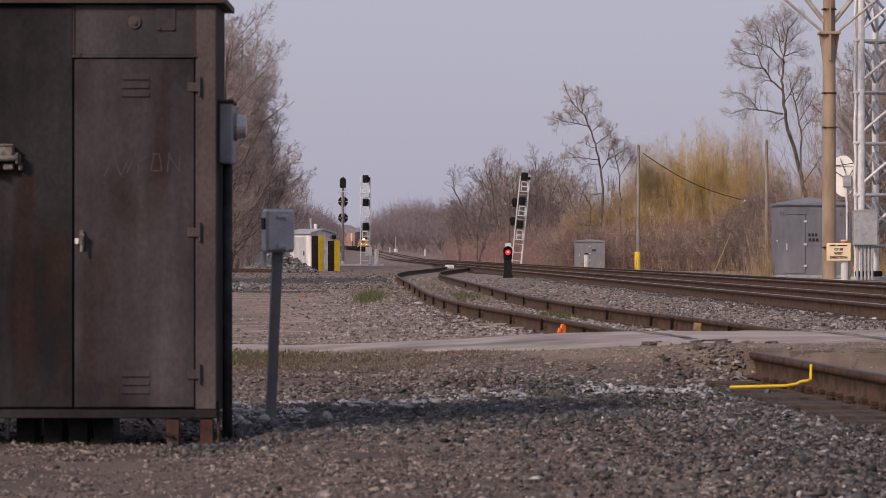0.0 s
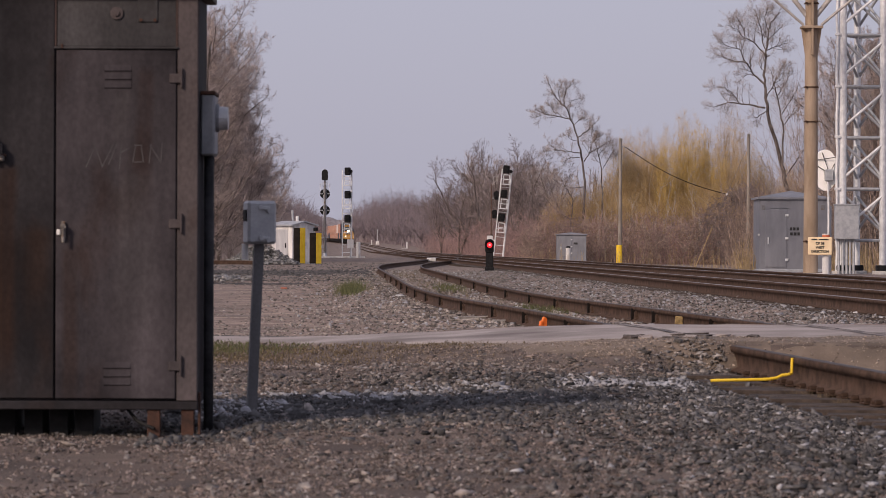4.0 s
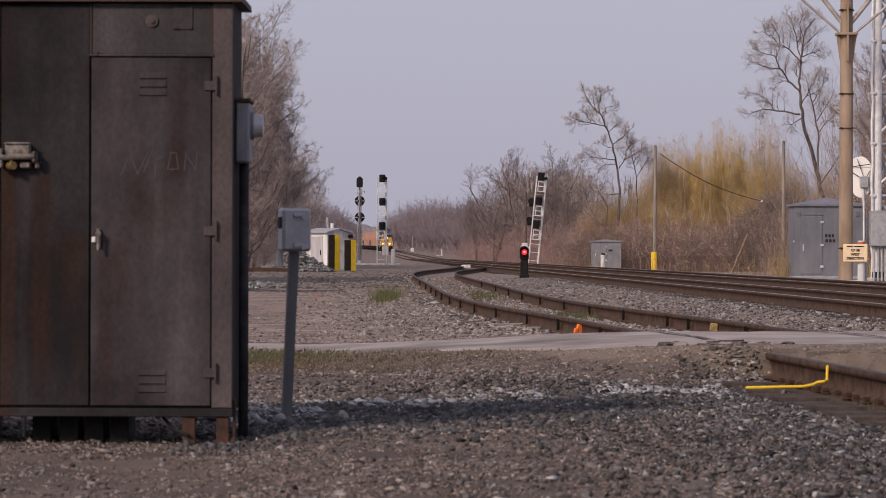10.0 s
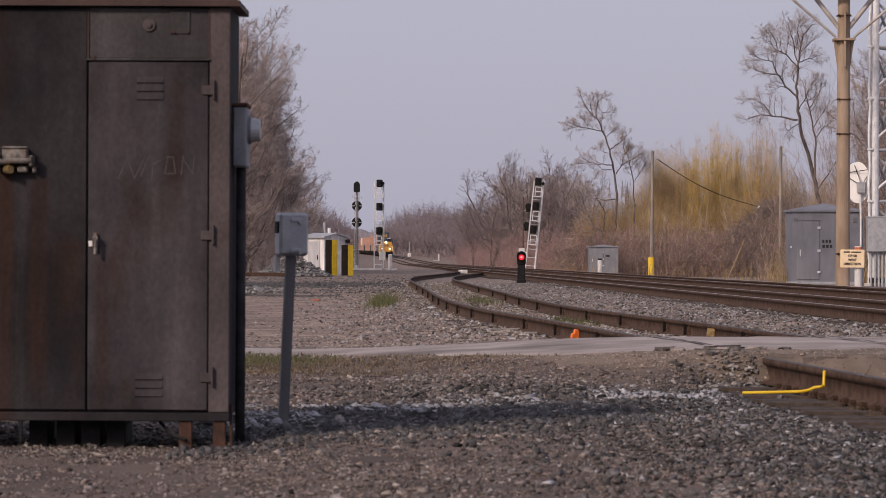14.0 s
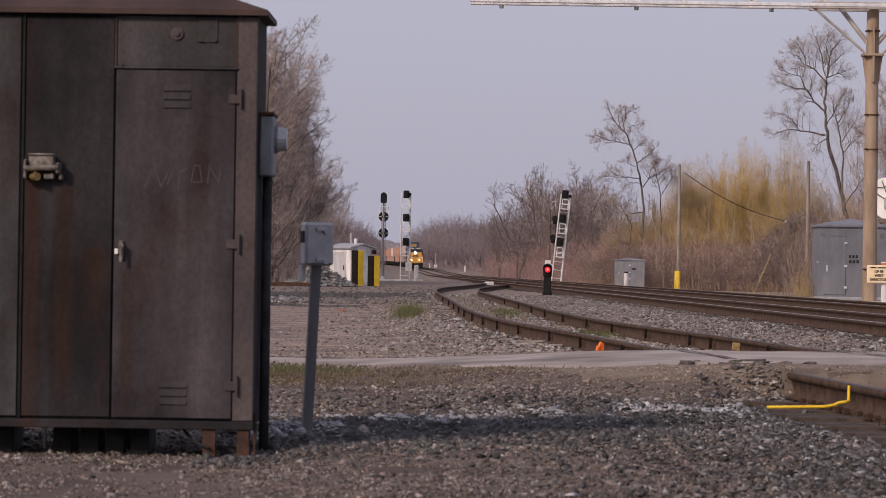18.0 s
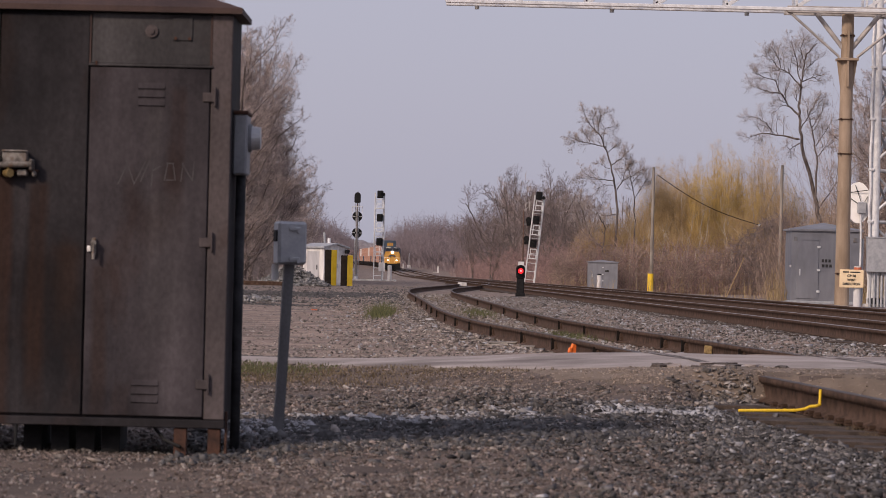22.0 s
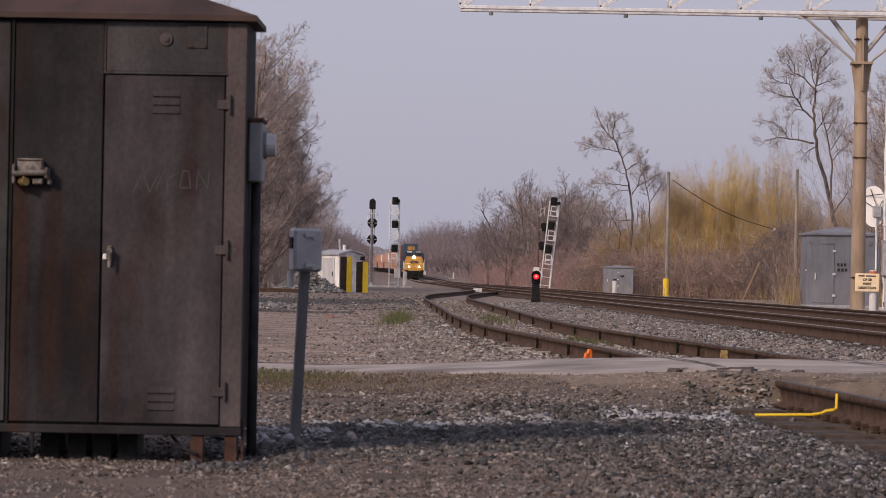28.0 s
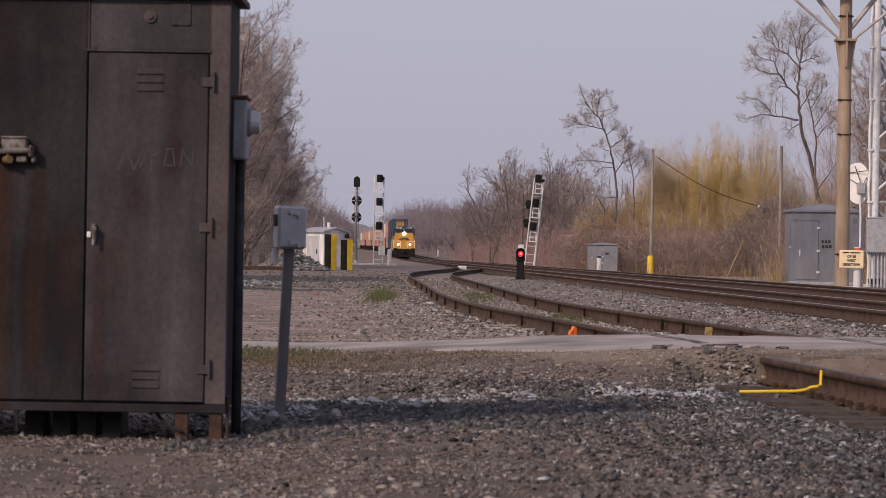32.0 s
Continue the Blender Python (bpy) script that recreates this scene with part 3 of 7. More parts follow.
def stones(name, count, place, size, material, seed, label):
    """Loose crushed stone as one object: every stone a small uneven lump."""
    rng = np.random.default_rng(seed)
    base = np.array([(1, 0, 0), (-1, 0, 0), (0, 1, 0), (0, -1, 0), (0, 0, 1), (0, 0, -1)], float)
    tri = np.array([(0, 2, 4), (2, 1, 4), (1, 3, 4), (3, 0, 4), (2, 0, 5), (1, 2, 5), (3, 1, 5), (0, 3, 5)])
    spots = []
    while len(spots) < count:
        s = place(rng)
        if s:
            spots.append(s)
    c = np.array(spots)
    r = rng.lognormal(math.log(size), 0.36, (count, 1, 1))
    v = base[None] * rng.uniform(0.5, 1.35, (count, 6, 1)) + rng.normal(0, 0.30, (count, 6, 3))
    q = rng.normal(size=(count, 3, 3))
    rot = np.linalg.qr(q)[0]
    v = np.einsum("nij,nkj->nki", rot, v) * r
    v *= rng.uniform(0.55, 1.55, (count, 1, 3))
    v[:, :, 2] *= 0.62
    v += c[:, None, :]
    f = tri[None] + (np.arange(count) * 6)[:, None, None]
    return tagged(raw(name, v.reshape(-1, 3), f.reshape(-1, 3), material), label, "gravel", kind="stuff")


def on_land(x, y, lift=0.0):
    z = land(x, y)
    if y < 24.5:
        z += 0.06 * math.exp(-((x - 0.2) / 1.3) ** 2 - ((y - 21.2) / 1.6) ** 2)
    if 4 < y < 120:
        z += (0.022 * noise.noise((x * 1.3, y * 0.9, 0)) + 0.012 * noise.noise((x * 4, y * 3, 5))) * (1 if y < 30 else 0.5)
    return z - 0.012 + lift


def in_road(x, y):
    return road_near(x) - 0.1 < y < road_far(x) + 0.1


ground_sheet()
road()
TIE = tie_mesh()
SIDE_BASE = lambda y: -0.005 + 0.08 * smooth01((y - 150) / 50)
MAIN_BASE = lambda y: 0.075 + grade(y)
track("rusty siding track curving across the gravel road", siding_x, 6, 205, SIDE_BASE, M_RAILDULL, 0.6, 120)
track("near main line track with worn shiny rail heads", main_x, 20, 1500, MAIN_BASE, M_RAILTOP, 1.5, 150)
track("far main line track with worn shiny rail heads", lambda y: main_x(y, 11.1), 30, 1500, MAIN_BASE, M_RAILTOP, 1.5, 150)


# ---- the relay case in front ----
def relay_case():
    c = thing("relay_case", pose(-1.07, 14.87, 0.0), "dark brown weathered steel relay case on short rusty legs", "relay case")
    W, D = 1.9, 0.58
    # Darkest case paint puts the shade of the right side into the colour.
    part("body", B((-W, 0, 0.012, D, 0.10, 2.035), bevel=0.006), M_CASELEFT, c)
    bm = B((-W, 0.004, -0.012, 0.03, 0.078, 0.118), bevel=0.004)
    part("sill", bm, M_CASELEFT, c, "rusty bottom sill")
    # hipped roof with a turned-down rim
    bm = bmesh.new()
    e, h = 0.045, 0.20
    lo = [bm.verts.new(p) for p in ((-W - e, -e, 2.035), (e, -e, 2.035), (e, D + e, 2.035), (-W - e, D + e, 2.035))]
    up = [bm.verts.new((p.co.x, p.co.y, 2.062)) for p in lo]
    rd = [bm.verts.new(p) for p in ((-W + 0.55, D / 2, 2.062 + h), (-0.55, D / 2, 2.062 + h))]
    for i in range(4):
        bm.faces.new((lo[i], lo[(i + 1) % 4], up[(i + 1) % 4], up[i]))
    bm.faces.new((up[0], up[1], rd[1], rd[0]))
    bm.faces.new((up[1], up[2], rd[1]))
    bm.faces.new((up[2], up[3], rd[0], rd[1]))
    bm.faces.new((up[3], up[0], rd[0]))
    bm.faces.new(lo[::-1])
    part("roof", bm, M_ROOFRUST, c, "rusty red hipped roof")
    part("corner_post", B((-0.098, 0.0, -0.004, 0.02, 0.12, 2.03), bevel=0.004), M_CASETRIM, c)
    part("header_panel", B((-0.665, -0.104, -0.002, 0.02, 1.79, 2.028), bevel=0.003), M_CASE, c)
    for x in (-0.672, -0.101):
        part("seam", B((x - 0.004, x + 0.004, -0.006, 0.01, 1.79, 2.02)), M_ROOFRUST, c, "rusty vertical seam")
    part("drip_rail", B((-0.68, -0.09, -0.014, 0.01, 1.778, 1.79), bevel=0.003), M_CASE, c)
    # plugged round vent and a small riveted plate in the header
    bm = R(((-0.385, 0.0, 1.947), (-0.385, -0.012, 1.947), 0.030), ((-0.385, -0.012, 1.947), (-0.385, -0.02, 1.947), 0.014), n=16)
    part("vent_plug", bm, M_CASETRIM, c, "rusty round vent plug")
    part("plate", B((-0.285, -0.19, -0.008, 0.0, 1.905, 2.015), bevel=0.003), M_CASE, c)
    for x in (-0.27, -0.205):
        part("rivet", R(((x, -0.006, 1.915), (x, -0.014, 1.915), 0.008), n=8), M_RUST, c)
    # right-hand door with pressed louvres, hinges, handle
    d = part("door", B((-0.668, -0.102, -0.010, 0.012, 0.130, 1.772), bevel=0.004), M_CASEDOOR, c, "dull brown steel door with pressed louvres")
    for z in (1.685, 1.645, 1.605, 0.285, 0.245, 0.205):
        bm = bmesh.new()
        poly(bm, [(-0.010, z - 0.014), (-0.0165, z - 0.009), (-0.010, z + 0.018)], 0, 0.125)
        for v in bm.verts:
            v.co = Vector((-0.44 + v.co.y, v.co.x, v.co.z))
        part("louvre", bm, M_CASEDOOR, d)
    for z in (1.64, 0.955, 0.285):
        bm = B((-0.135, -0.075, -0.018, -0.008, z - 0.022, z + 0.022), (-0.082, -0.072, -0.024, 0.0, z - 0.045, z + 0.05), bevel=0.003)
        part("hinge", bm, M_CASETRIM, d)
    bm = B((-0.641, -0.621, -0.03, -0.008, 0.875, 0.965), bevel=0.004)
    rod(bm, (-0.63, -0.03, 0.94), (-0.63, -0.055, 0.94), 0.014)
    box(bm, -0.636, -0.622, -0.060, -0.045, 0.862, 0.945, bevel=0.004)
    part("door_handle", bm, M_HASP, d, "worn pale lever handle")
    # White paint on this padlock stands in for a specular glint.
    part("padlock", B((-0.662, -0.643, -0.036, -0.012, 0.900, 0.927), bevel=0.003), M_WHITE, d, "small padlock, its glint painted white")
    part("door_stop", R(((-0.64, -0.012, 1.78), (-0.64, -0.012, 1.80), 0.006)), M_RUST, d)
    for x, z, a, h in ((-0.505, 1.27, 24, 0.055), (-0.470, 1.28, -20, 0.060), (-0.425, 1.275, 26, 0.060), (-0.400, 1.285, 22, 0.055), (-0.365, 1.27, 4, 0.055), (-0.345, 1.30, 60, 0.022), (-0.300, 1.285, 10, 0.042), (-0.262, 1.285, -8, 0.042), (-0.281, 1.325, 90, 0.018), (-0.281, 1.246, 88, 0.018), (-0.225, 1.285, 6, 0.045), (-0.200, 1.285, -32, 0.048), (-0.172, 1.290, 4, 0.045)):
        part("scratch", B((-0.0022, 0.0022, -0.0104, -0.0085, -h, h)), M_CASE, d).matrix_basis = pose(x, 0, z, 0, a, 0)
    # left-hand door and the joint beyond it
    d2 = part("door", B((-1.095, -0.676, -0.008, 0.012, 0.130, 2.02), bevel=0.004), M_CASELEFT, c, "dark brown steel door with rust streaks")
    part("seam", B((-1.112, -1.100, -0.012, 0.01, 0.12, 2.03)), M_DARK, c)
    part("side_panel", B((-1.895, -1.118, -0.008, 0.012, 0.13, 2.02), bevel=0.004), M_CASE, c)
    # bolted terminal box on the left door, with the rust run below
    part("hasp_box", B((-1.065, -0.93, -0.07, -0.008, 1.33, 1.405), (-1.07, -0.925, -0.08, -0.06, 1.395, 1.408), bevel=0.008), M_HASP, d2, "pale grey bolted hasp box")
    part("hasp_bar", R(((-1.09, -0.075, 1.325), (-0.905, -0.075, 1.332), 0.016), n=12), M_HASP, d2, "pale sliding bar")
    part("bar_guide", B((-0.918, -0.898, -0.085, -0.008, 1.30, 1.36), bevel=0.005), M_HASP, d2)
    part("bar_guide", B((-1.09, -1.075, -0.085, -0.008, 1.27, 1.375), bevel=0.005), M_HASP, d2)
    part("lock_block", B((-0.985, -0.93, -0.06, -0.008, 1.27, 1.305), bevel=0.006), M_HASP, d2)
    part("lock_block", B((-0.905, -0.885, -0.055, -0.008, 1.268, 1.30), bevel=0.006), M_HASP, d2)
    part("padlock", R(((-1.045, -0.05, 1.283), (-1.015, -0.085, 1.283), 0.022), ((-1.03, -0.07, 1.29), (-1.03, -0.07, 1.33), 0.008), n=12), M_BRASS, d2, "tarnished brass padlock")
    for o in d2.children:      # the fitting sits a little low on the door
        for v in o.data.vertices:
            v.co.x, v.co.z = -1.09 + (v.co.x + 1.09) * 0.88, 1.31 + (v.co.z - 1.34) * 0.88
    part("bracket", B((-1.07, -0.90, -0.05, -0.01, 1.268, 1.28), bevel=0.003), M_RUST, d2)
    # legs, dark skids behind, corner angle and conduit
    for x in (-0.205, -0.045):
        part("leg", B((x - 0.03, x + 0.03, 0.0, 0.06, -0.075, 0.085), bevel=0.003), M_RUST, c, "rusty angle leg")
    for x in (-0.92, -0.79, -0.67, -0.55, -1.2, -1.45, -1.75):
        part("skid", B((x - 0.045, x + 0.045, 0.16, 0.5, -0.075, 0.09), bevel=0.004), M_DARK, c)
    part("corner_angle", B((0.002, 0.014, 0.02, 0.07, -0.07, 0.16), bevel=0.002), M_RUST, c, "rusty corner angle")
    part("conduit", R(((0.03, 0.33, -0.08), (0.03, 0.33, 1.30), 0.024)), M_CONDUIT, c, smooth=True)
    bm = B((0.0, 0.066, 0.16, 0.42, 1.285, 1.575), bevel=0.008)
    mb = part("meter_box", bm, M_METER, c, "grey meter box with rusty cap")
    part("cap", B((-0.002, 0.071, 0.15, 0.43, 1.572, 1.59), bevel=0.004), M_RUST, mb)
    part("meter_ring", R(((0.066, 0.29, 1.465), (0.082, 0.29, 1.465), 0.068), n=20), M_METER, mb)
    part("meter", R(((0.082, 0.29, 1.465), (0.124, 0.29, 1.465), 0.058, 0.053), n=20), M_GALV, mb, "round electricity meter", smooth=False)
    part("cable", R(((-0.35, 0.1, 0.09), (-0.28, 0.02, 0.02), 0.008), ((-0.28, 0.02, 0.02), (-0.2, -0.02, -0.01), 0.008)), M_DARK, c)
    part("cable", R(((-0.98, 0.0, 0.09), (-0.98, -0.01, -0.02), 0.008)), M_DARK, c)
    return c


relay_case()


def junction_post():
    j = thing("junction_box_post", pose(-0.893, 16.3, -0.02, 0, 0, 14), "leaning steel post with a grey junction box", "junction box")
    bm = bmesh.new()
    for x0, x1, y0, y1 in ((-0.025, 0.025, -0.018, -0.012), (-0.025, -0.019, -0.012, 0.02), (0.019, 0.025, -0.012, 0.02)):
        box(bm, x0, x1, y0, y1, -0.1, 0.90)
    for v in bm.verts:
        v.co.x += v.co.z * 0.042
    part("post", bm, M_POSTSTEEL, j, "grey steel channel post")
    b = part("box", B((-0.035, 0.115, -0.07, 0.07, 0.882, 1.105), bevel=0.012), M_GALV, j, "grey cast junction box")
    part("lid", B((-0.028, 0.108, -0.084, -0.068, 0.890, 1.097), bevel=0.006), M_GALV, b)
    for z in (1.07, 0.915):
        bm = B((0.02, 0.075, -0.096, -0.082, z - 0.012, z + 0.006), bevel=0.003)
        rod(bm, (0.03, -0.1, z), (0.03, -0.08, z), 0.013)
        rod(bm, (0.07, -0.1, z - 0.014), (0.07, -0.08, z - 0.014), 0.012)
        part("clasp", bm, M_GALV, b)
    part("side_plate", B((-0.042, -0.034, -0.05, 0.03, 1.0, 1.06), bevel=0.002), M_DARK, b, "dark maker's plate")
    part("collar", R(((-0.03, 0.03, 0.80), (-0.03, 0.03, 0.885), 0.018), n=12), M_WHITE, j, "short white conduit stub")
    return j


M_POSTSTEEL = mat("dull_grey_steel", (0.098, 0.097, 0.102), (0.165, 0.163, 0.170), 0.6, 0.2, scale=7, bump=0.1, streak=0.2)
junction_post()


# ---- track details ----
def rail_brace_set():
    """Joint straps with a rusty lump beside each, on the siding's rails."""
    lump = bmesh.new()
    for k in range(5):
        box(lump, -0.045 + 0.004 * k, 0.02, -0.26 + 0.05 * k, -0.20 + 0.045 * k, 0.0, 0.05 + 0.018 * (k * 2 % 5), bevel=0.012)
    for o, rows in ((-0.754, (23.6, 28.2, 30.9, 34.7, 37.8, 41.5, 45, 48.5, 52.5, 57, 62, 68, 75, 84)), (0.754, (28.6, 31.4, 35.2, 36.7, 40.3, 43.8, 47.5, 52.5, 58, 64, 71, 80))):
        for y in rows:
            b = thing("rail_brace", pose(siding_x(y) + o, y, SIDE_BASE(y), 0, 0, 4), "rusty steel rail brace on the siding", "rail brace", "rail braces")
            part("strap", B((-0.058, -0.008, -0.018, 0.022, 0.0, 0.148), bevel=0.004), M_DARKBROWN, b, "dark upright strap")
            part("clamp", lump.copy(), M_RAIL, b)
    lump.free()


M_DARKBROWN = mat("dark_brown_paint", (0.008, 0.0065, 0.006), (0.018, 0.014, 0.012), 0.8, scale=4, bump=0.05, spec=0.1)
rail_brace_set()


def flag_marks():
    bm = B((-0.035, 0.035, -0.02, 0.02, 0.0, 0.11), bevel=0.01)
    box(bm, -0.06, -0.02, -0.03, 0.01, 0.0, 0.06, bevel=0.008)
    o = part("paint_mark", bm, M_ORANGE)
    o.matrix_basis = pose(1.235, 32.7, 0.025, 0, 12, 20) @ Matrix.Scale(0.95, 4)
    tagged(o, "bright orange painted clip on the rail", "rail clip")
    bm = B((-0.05, 0.05, -0.012, 0.012, 0.0, 0.10), bevel=0.006)
    for k in range(3):
        box(bm, -0.04 + k * 0.03, -0.025 + k * 0.03, -0.018, 0.0, 0.02, 0.075, bevel=0.002)
    o = part("rail_tag", bm, M_TANTAG)
    o.matrix_basis = pose(siding_x(33.4) + 0.70, 33.3, 0.045, 0, 4, 0) @ Matrix.Scale(0.85, 4)
    tagged(o, "faded yellow stencilled tag on the rail", "tag")
    o = part("paint_mark", B((-0.035, 0.03, -0.14, 0.14, 0.0, 0.025), (-0.01, 0.05, 0.05, 0.22, 0.0, 0.02), bevel=0.008), M_ORANGEDULL)
    o.matrix_basis = pose(-2.98, 66.8, on_land(-2.98, 66.8), 0, 0, 20)
    tagged(o, "small red-orange paint mark on the gravel", "paint mark")
    # bent yellow derail rod against the near rail
    bm = bmesh.new()
    pts = [(0, 0, 0.15), (-0.005, -0.02, 0.055), (-0.03, -0.05, 0.05), (-0.07, -0.05, 0.045), (-0.10, -0.06, 0.03), (-0.16, -0.07, 0.02), (-0.52, -0.1, 0.012)]
    for p, q in zip(pts, pts[1:]):
        rod(bm, p, q, 0.0095, n=8)
    o = part("yellow_rod", bm, M_YELLOW)
    o.matrix_basis = pose(siding_x(19.75) - 0.80, 19.75, 0.012)
    tagged(o, "bent yellow rod lying against the rail", "rod")


M_TANTAG = mat("faded_tag", (0.22, 0.15, 0.07), (0.40, 0.29, 0.13), 0.8, scale=30, bump=0.1)
flag_marks()


def tie_fastenings():
    """Plates and spikes where the near rail sits on its ties."""
    plate = bpy.data.meshes.new("tie_plate")
    bm = B((-0.115, 0.10, -0.055, 0.055, 0.0, 0.014), (-0.108, -0.070, -0.045, -0.012, 0.014, 0.040), (-0.112, -0.076, 0.014, 0.044, 0.014, 0.034), (0.075, 0.10, -0.045, -0.02, 0.014, 0.035), bevel=0.004)
    bm.to_mesh(plate)
    bm.free()
    plate.materials.append(M_RAIL)
    y = 11.0
    while y < 21.2:
        ob = new("tie_plate", plate)
        ob.parent = bpy.data.objects["track"]
        ob.matrix_basis = pose(siding_x(y) - 0.754, y, SIDE_BASE(y) - 0.006, 0, 0, 3 + 9 * math.sin(y * 7))
        y += 0.31 + 0.05 * math.sin(y * 5)


tie_fastenings()


def crossing_marks():
    """Flangeway grooves over the siding's rails, crumbled edges, and old planks beside the line."""
    for o in (-0.754, 0.754):
        v, f = [], []
        ys = np.arange(23.9, 28.0, 0.15)
        for y in ys:
            x = siding_x(y) + o
            for dx in (-0.012, 0.036):
                v.append((x + dx + 0.012 * noise.noise((y * 2.5, o, dx * 9)), y, road_top(x) + 0.012 + 0.004 * noise.noise((x * 3, y * 3, 1))))
        for i in range(len(ys) - 1):
            f.append((2 * i, 2 * i + 1, 2 * i + 3, 2 * i + 2))
        g = raw("flangeway", v, f, M_ROADDARK)
        tagged(g, "dark worn groove in the road beside the rail", "groove", "flangeway grooves", "structure")
    g = random.Random(14)
    for k in range(16):
        x = 1.55 + 0.95 * g.random()
        y = road_near(x) + g.uniform(-0.35, 0.45)
        bm = B((-g.uniform(0.03, 0.075), g.uniform(0.03, 0.075), -0.05, 0.05, -0.03, g.uniform(0.006, 0.016)), bevel=0.008)
        for w in bm.verts:
            w.co += Vector((g.gauss(0, 0.014), g.gauss(0, 0.014), g.gauss(0, 0.004)))
        c = part("asphalt_lump", bm, M_ROADDARK if k % 3 else M_ROAD)
        c.matrix_basis = pose(x, y, max(road_top(x), on_land(x, y)) + 0.004, 0, 0, g.uniform(0, 180))
        tagged(c, "broken lump of dark asphalt at the road's edge", "asphalt lump", "asphalt lumps")
    for x, y, w, a in ((0.66, 38.2, 0.30, 8), (0.46, 37.0, 0.18, -6), (0.98, 36.3, 0.20, 14), (0.24, 39.6, 0.16, 3)):
        bm = B((-w, w, -0.07, 0.07, 0.0, 0.03), bevel=0.008)
        for q in bm.verts:
            q.co += Vector((g.gauss(0, 0.01), g.gauss(0, 0.01), g.gauss(0, 0.005)))
        c = part("old_plank", bm, M_POLE)
        c.matrix_basis = pose(x, y, on_land(x, y) - 0.005, 0, g.uniform(-2, 2), a)
        tagged(c, "grey weathered plank lying in the ballast", "plank", "old planks")


crossing_marks()


# ---- signals ----
def head_round(parent, x, y, z, back=True):
    """Searchlight-type head with its round dark background disc."""
    h = part("signal_head", R(((x, y - 0.12, z), (x, y + 0.30, z), 0.14), n=16), M_DARK, parent, "black signal head")
    part("disc", R(((x, y, z), (x, y + 0.02, z), 0.395), n=28), M_DARK, h, "round black background disc")
    bm = B((x - 0.13, x - 0.07, y - 0.04, y - 0.005, z - 0.36, z + 0.36), (x + 0.07, x + 0.13, y - 0.04, y - 0.005, z - 0.36, z + 0.36), (x - 0.38, x + 0.38, y - 0.03, y - 0.005, z - 0.03, z + 0.03))
    part("disc_rib", bm, M_GALV, h)
    return h


def mast_signal():
    s = thing("mast_signal", pose(-7.9, 249, 0.0), "three-headed mast signal with round dark discs", "railway signal")
    part("mast", R(((0, 0, 0.0), (0, 0, 7.0), 0.085, 0.065), n=12), M_OLDGALV, s, "weathered grey mast")
    part("base", R(((0, 0, 0), (0, 0, 0.35), 0.26, 0.12), n=12), M_GALV, s)
    for z in (3.75, 5.05):
        head_round(s, 0, 0.16, z)
    ring = [(0.25 * math.cos(a), 6.70 + 0.25 * math.sin(a)) for a in np.linspace(0, math.pi, 11)] + [(-0.25, 6.20), (-0.20, 6.12), (0.20, 6.12), (0.25, 6.20)]
    part("signal_head", poly(bmesh.new(), ring, -0.22, -0.10), M_DARK, s, "tall black arched signal head")
    part("ladder", R(*[((x, 0.25, 0.2), (x, 0.25, 6.2), 0.025) for x in (-0.16, 0.16)], *[((-0.16, 0.25, 0.5 + 0.32 * k), (0.16, 0.25, 0.5 + 0.32 * k), 0.016) for k in range(18)], n=6), M_GALV, s)
    part("platform", B((-0.42, 0.42, -0.1, 0.5, 5.80, 5.84), (-0.4, -0.36, 0.1, 0.14, 5.3, 5.8), (0.36, 0.4, 0.1, 0.14, 5.3, 5.8)), M_GALVB, s)
    part("bracket", R(((-0.3, 0, 1.6), (0.3, 0, 1.6), 0.04), ((0, 0, 2.1), (0.3, 0, 1.6), 0.03)), M_GALV, s)
    return s


def ladder_signal(m, label, height, heads, head_x, lean_label=""):
    s = thing("ladder_signal", m, label, "railway signal", "ladder signals")
    w = 0.355
    for x in (-w, w):
        part("upright", R(((x, 0, 0), (x, 0, height), 0.075 if x > 0 else 0.05), n=10), M_GALVB, s, "white galvanised upright")
    k = 0.4
    while k < height - 0.1:
        part("rung", R(((-w, 0, k), (w, 0, k), 0.025), n=6), M_GALVB, s)
        k += 0.62
    for z in heads:
        bm = B((head_x - 0.25, head_x + 0.23, -0.30, 0.12, z - 0.32, z + 0.28), bevel=0.05)
        h = part("signal_head", bm, M_DARK, s, "black boxy signal head")
        for dz in (-0.2, 0.12):
            part("hood", R(((head_x, -0.30, z + dz), (head_x, -0.5, z + dz), 0.10), n=12), M_DARK, h)
        part("platform", B((-w - 0.02, w + 0.02, -0.5, 0.3, z - 1.16, z - 1.12)), M_GALVB, s)
        bm = B((-0.24, -0.18, -0.45, -0.41, z - 1.15, z - 0.40), (0.20, 0.26, -0.45, -0.41, z - 1.15, z - 0.40), (-0.24, 0.26, -0.45, -0.42, z - 0.46, z - 0.40), (-0.24, 0.26, -0.45, -0.42, z - 0.80, z - 0.75), (-0.24, 0.26, -0.45, -0.42, z - 1.15, z - 1.09))
        part("guard_cage", bm, M_GALVB, s)
    part("finial", R(((w - 0.05, -0.25, height - 0.12), (w - 0.05, -0.1, height - 0.12), 0.13), n=16), M_DARK, s)
    return s


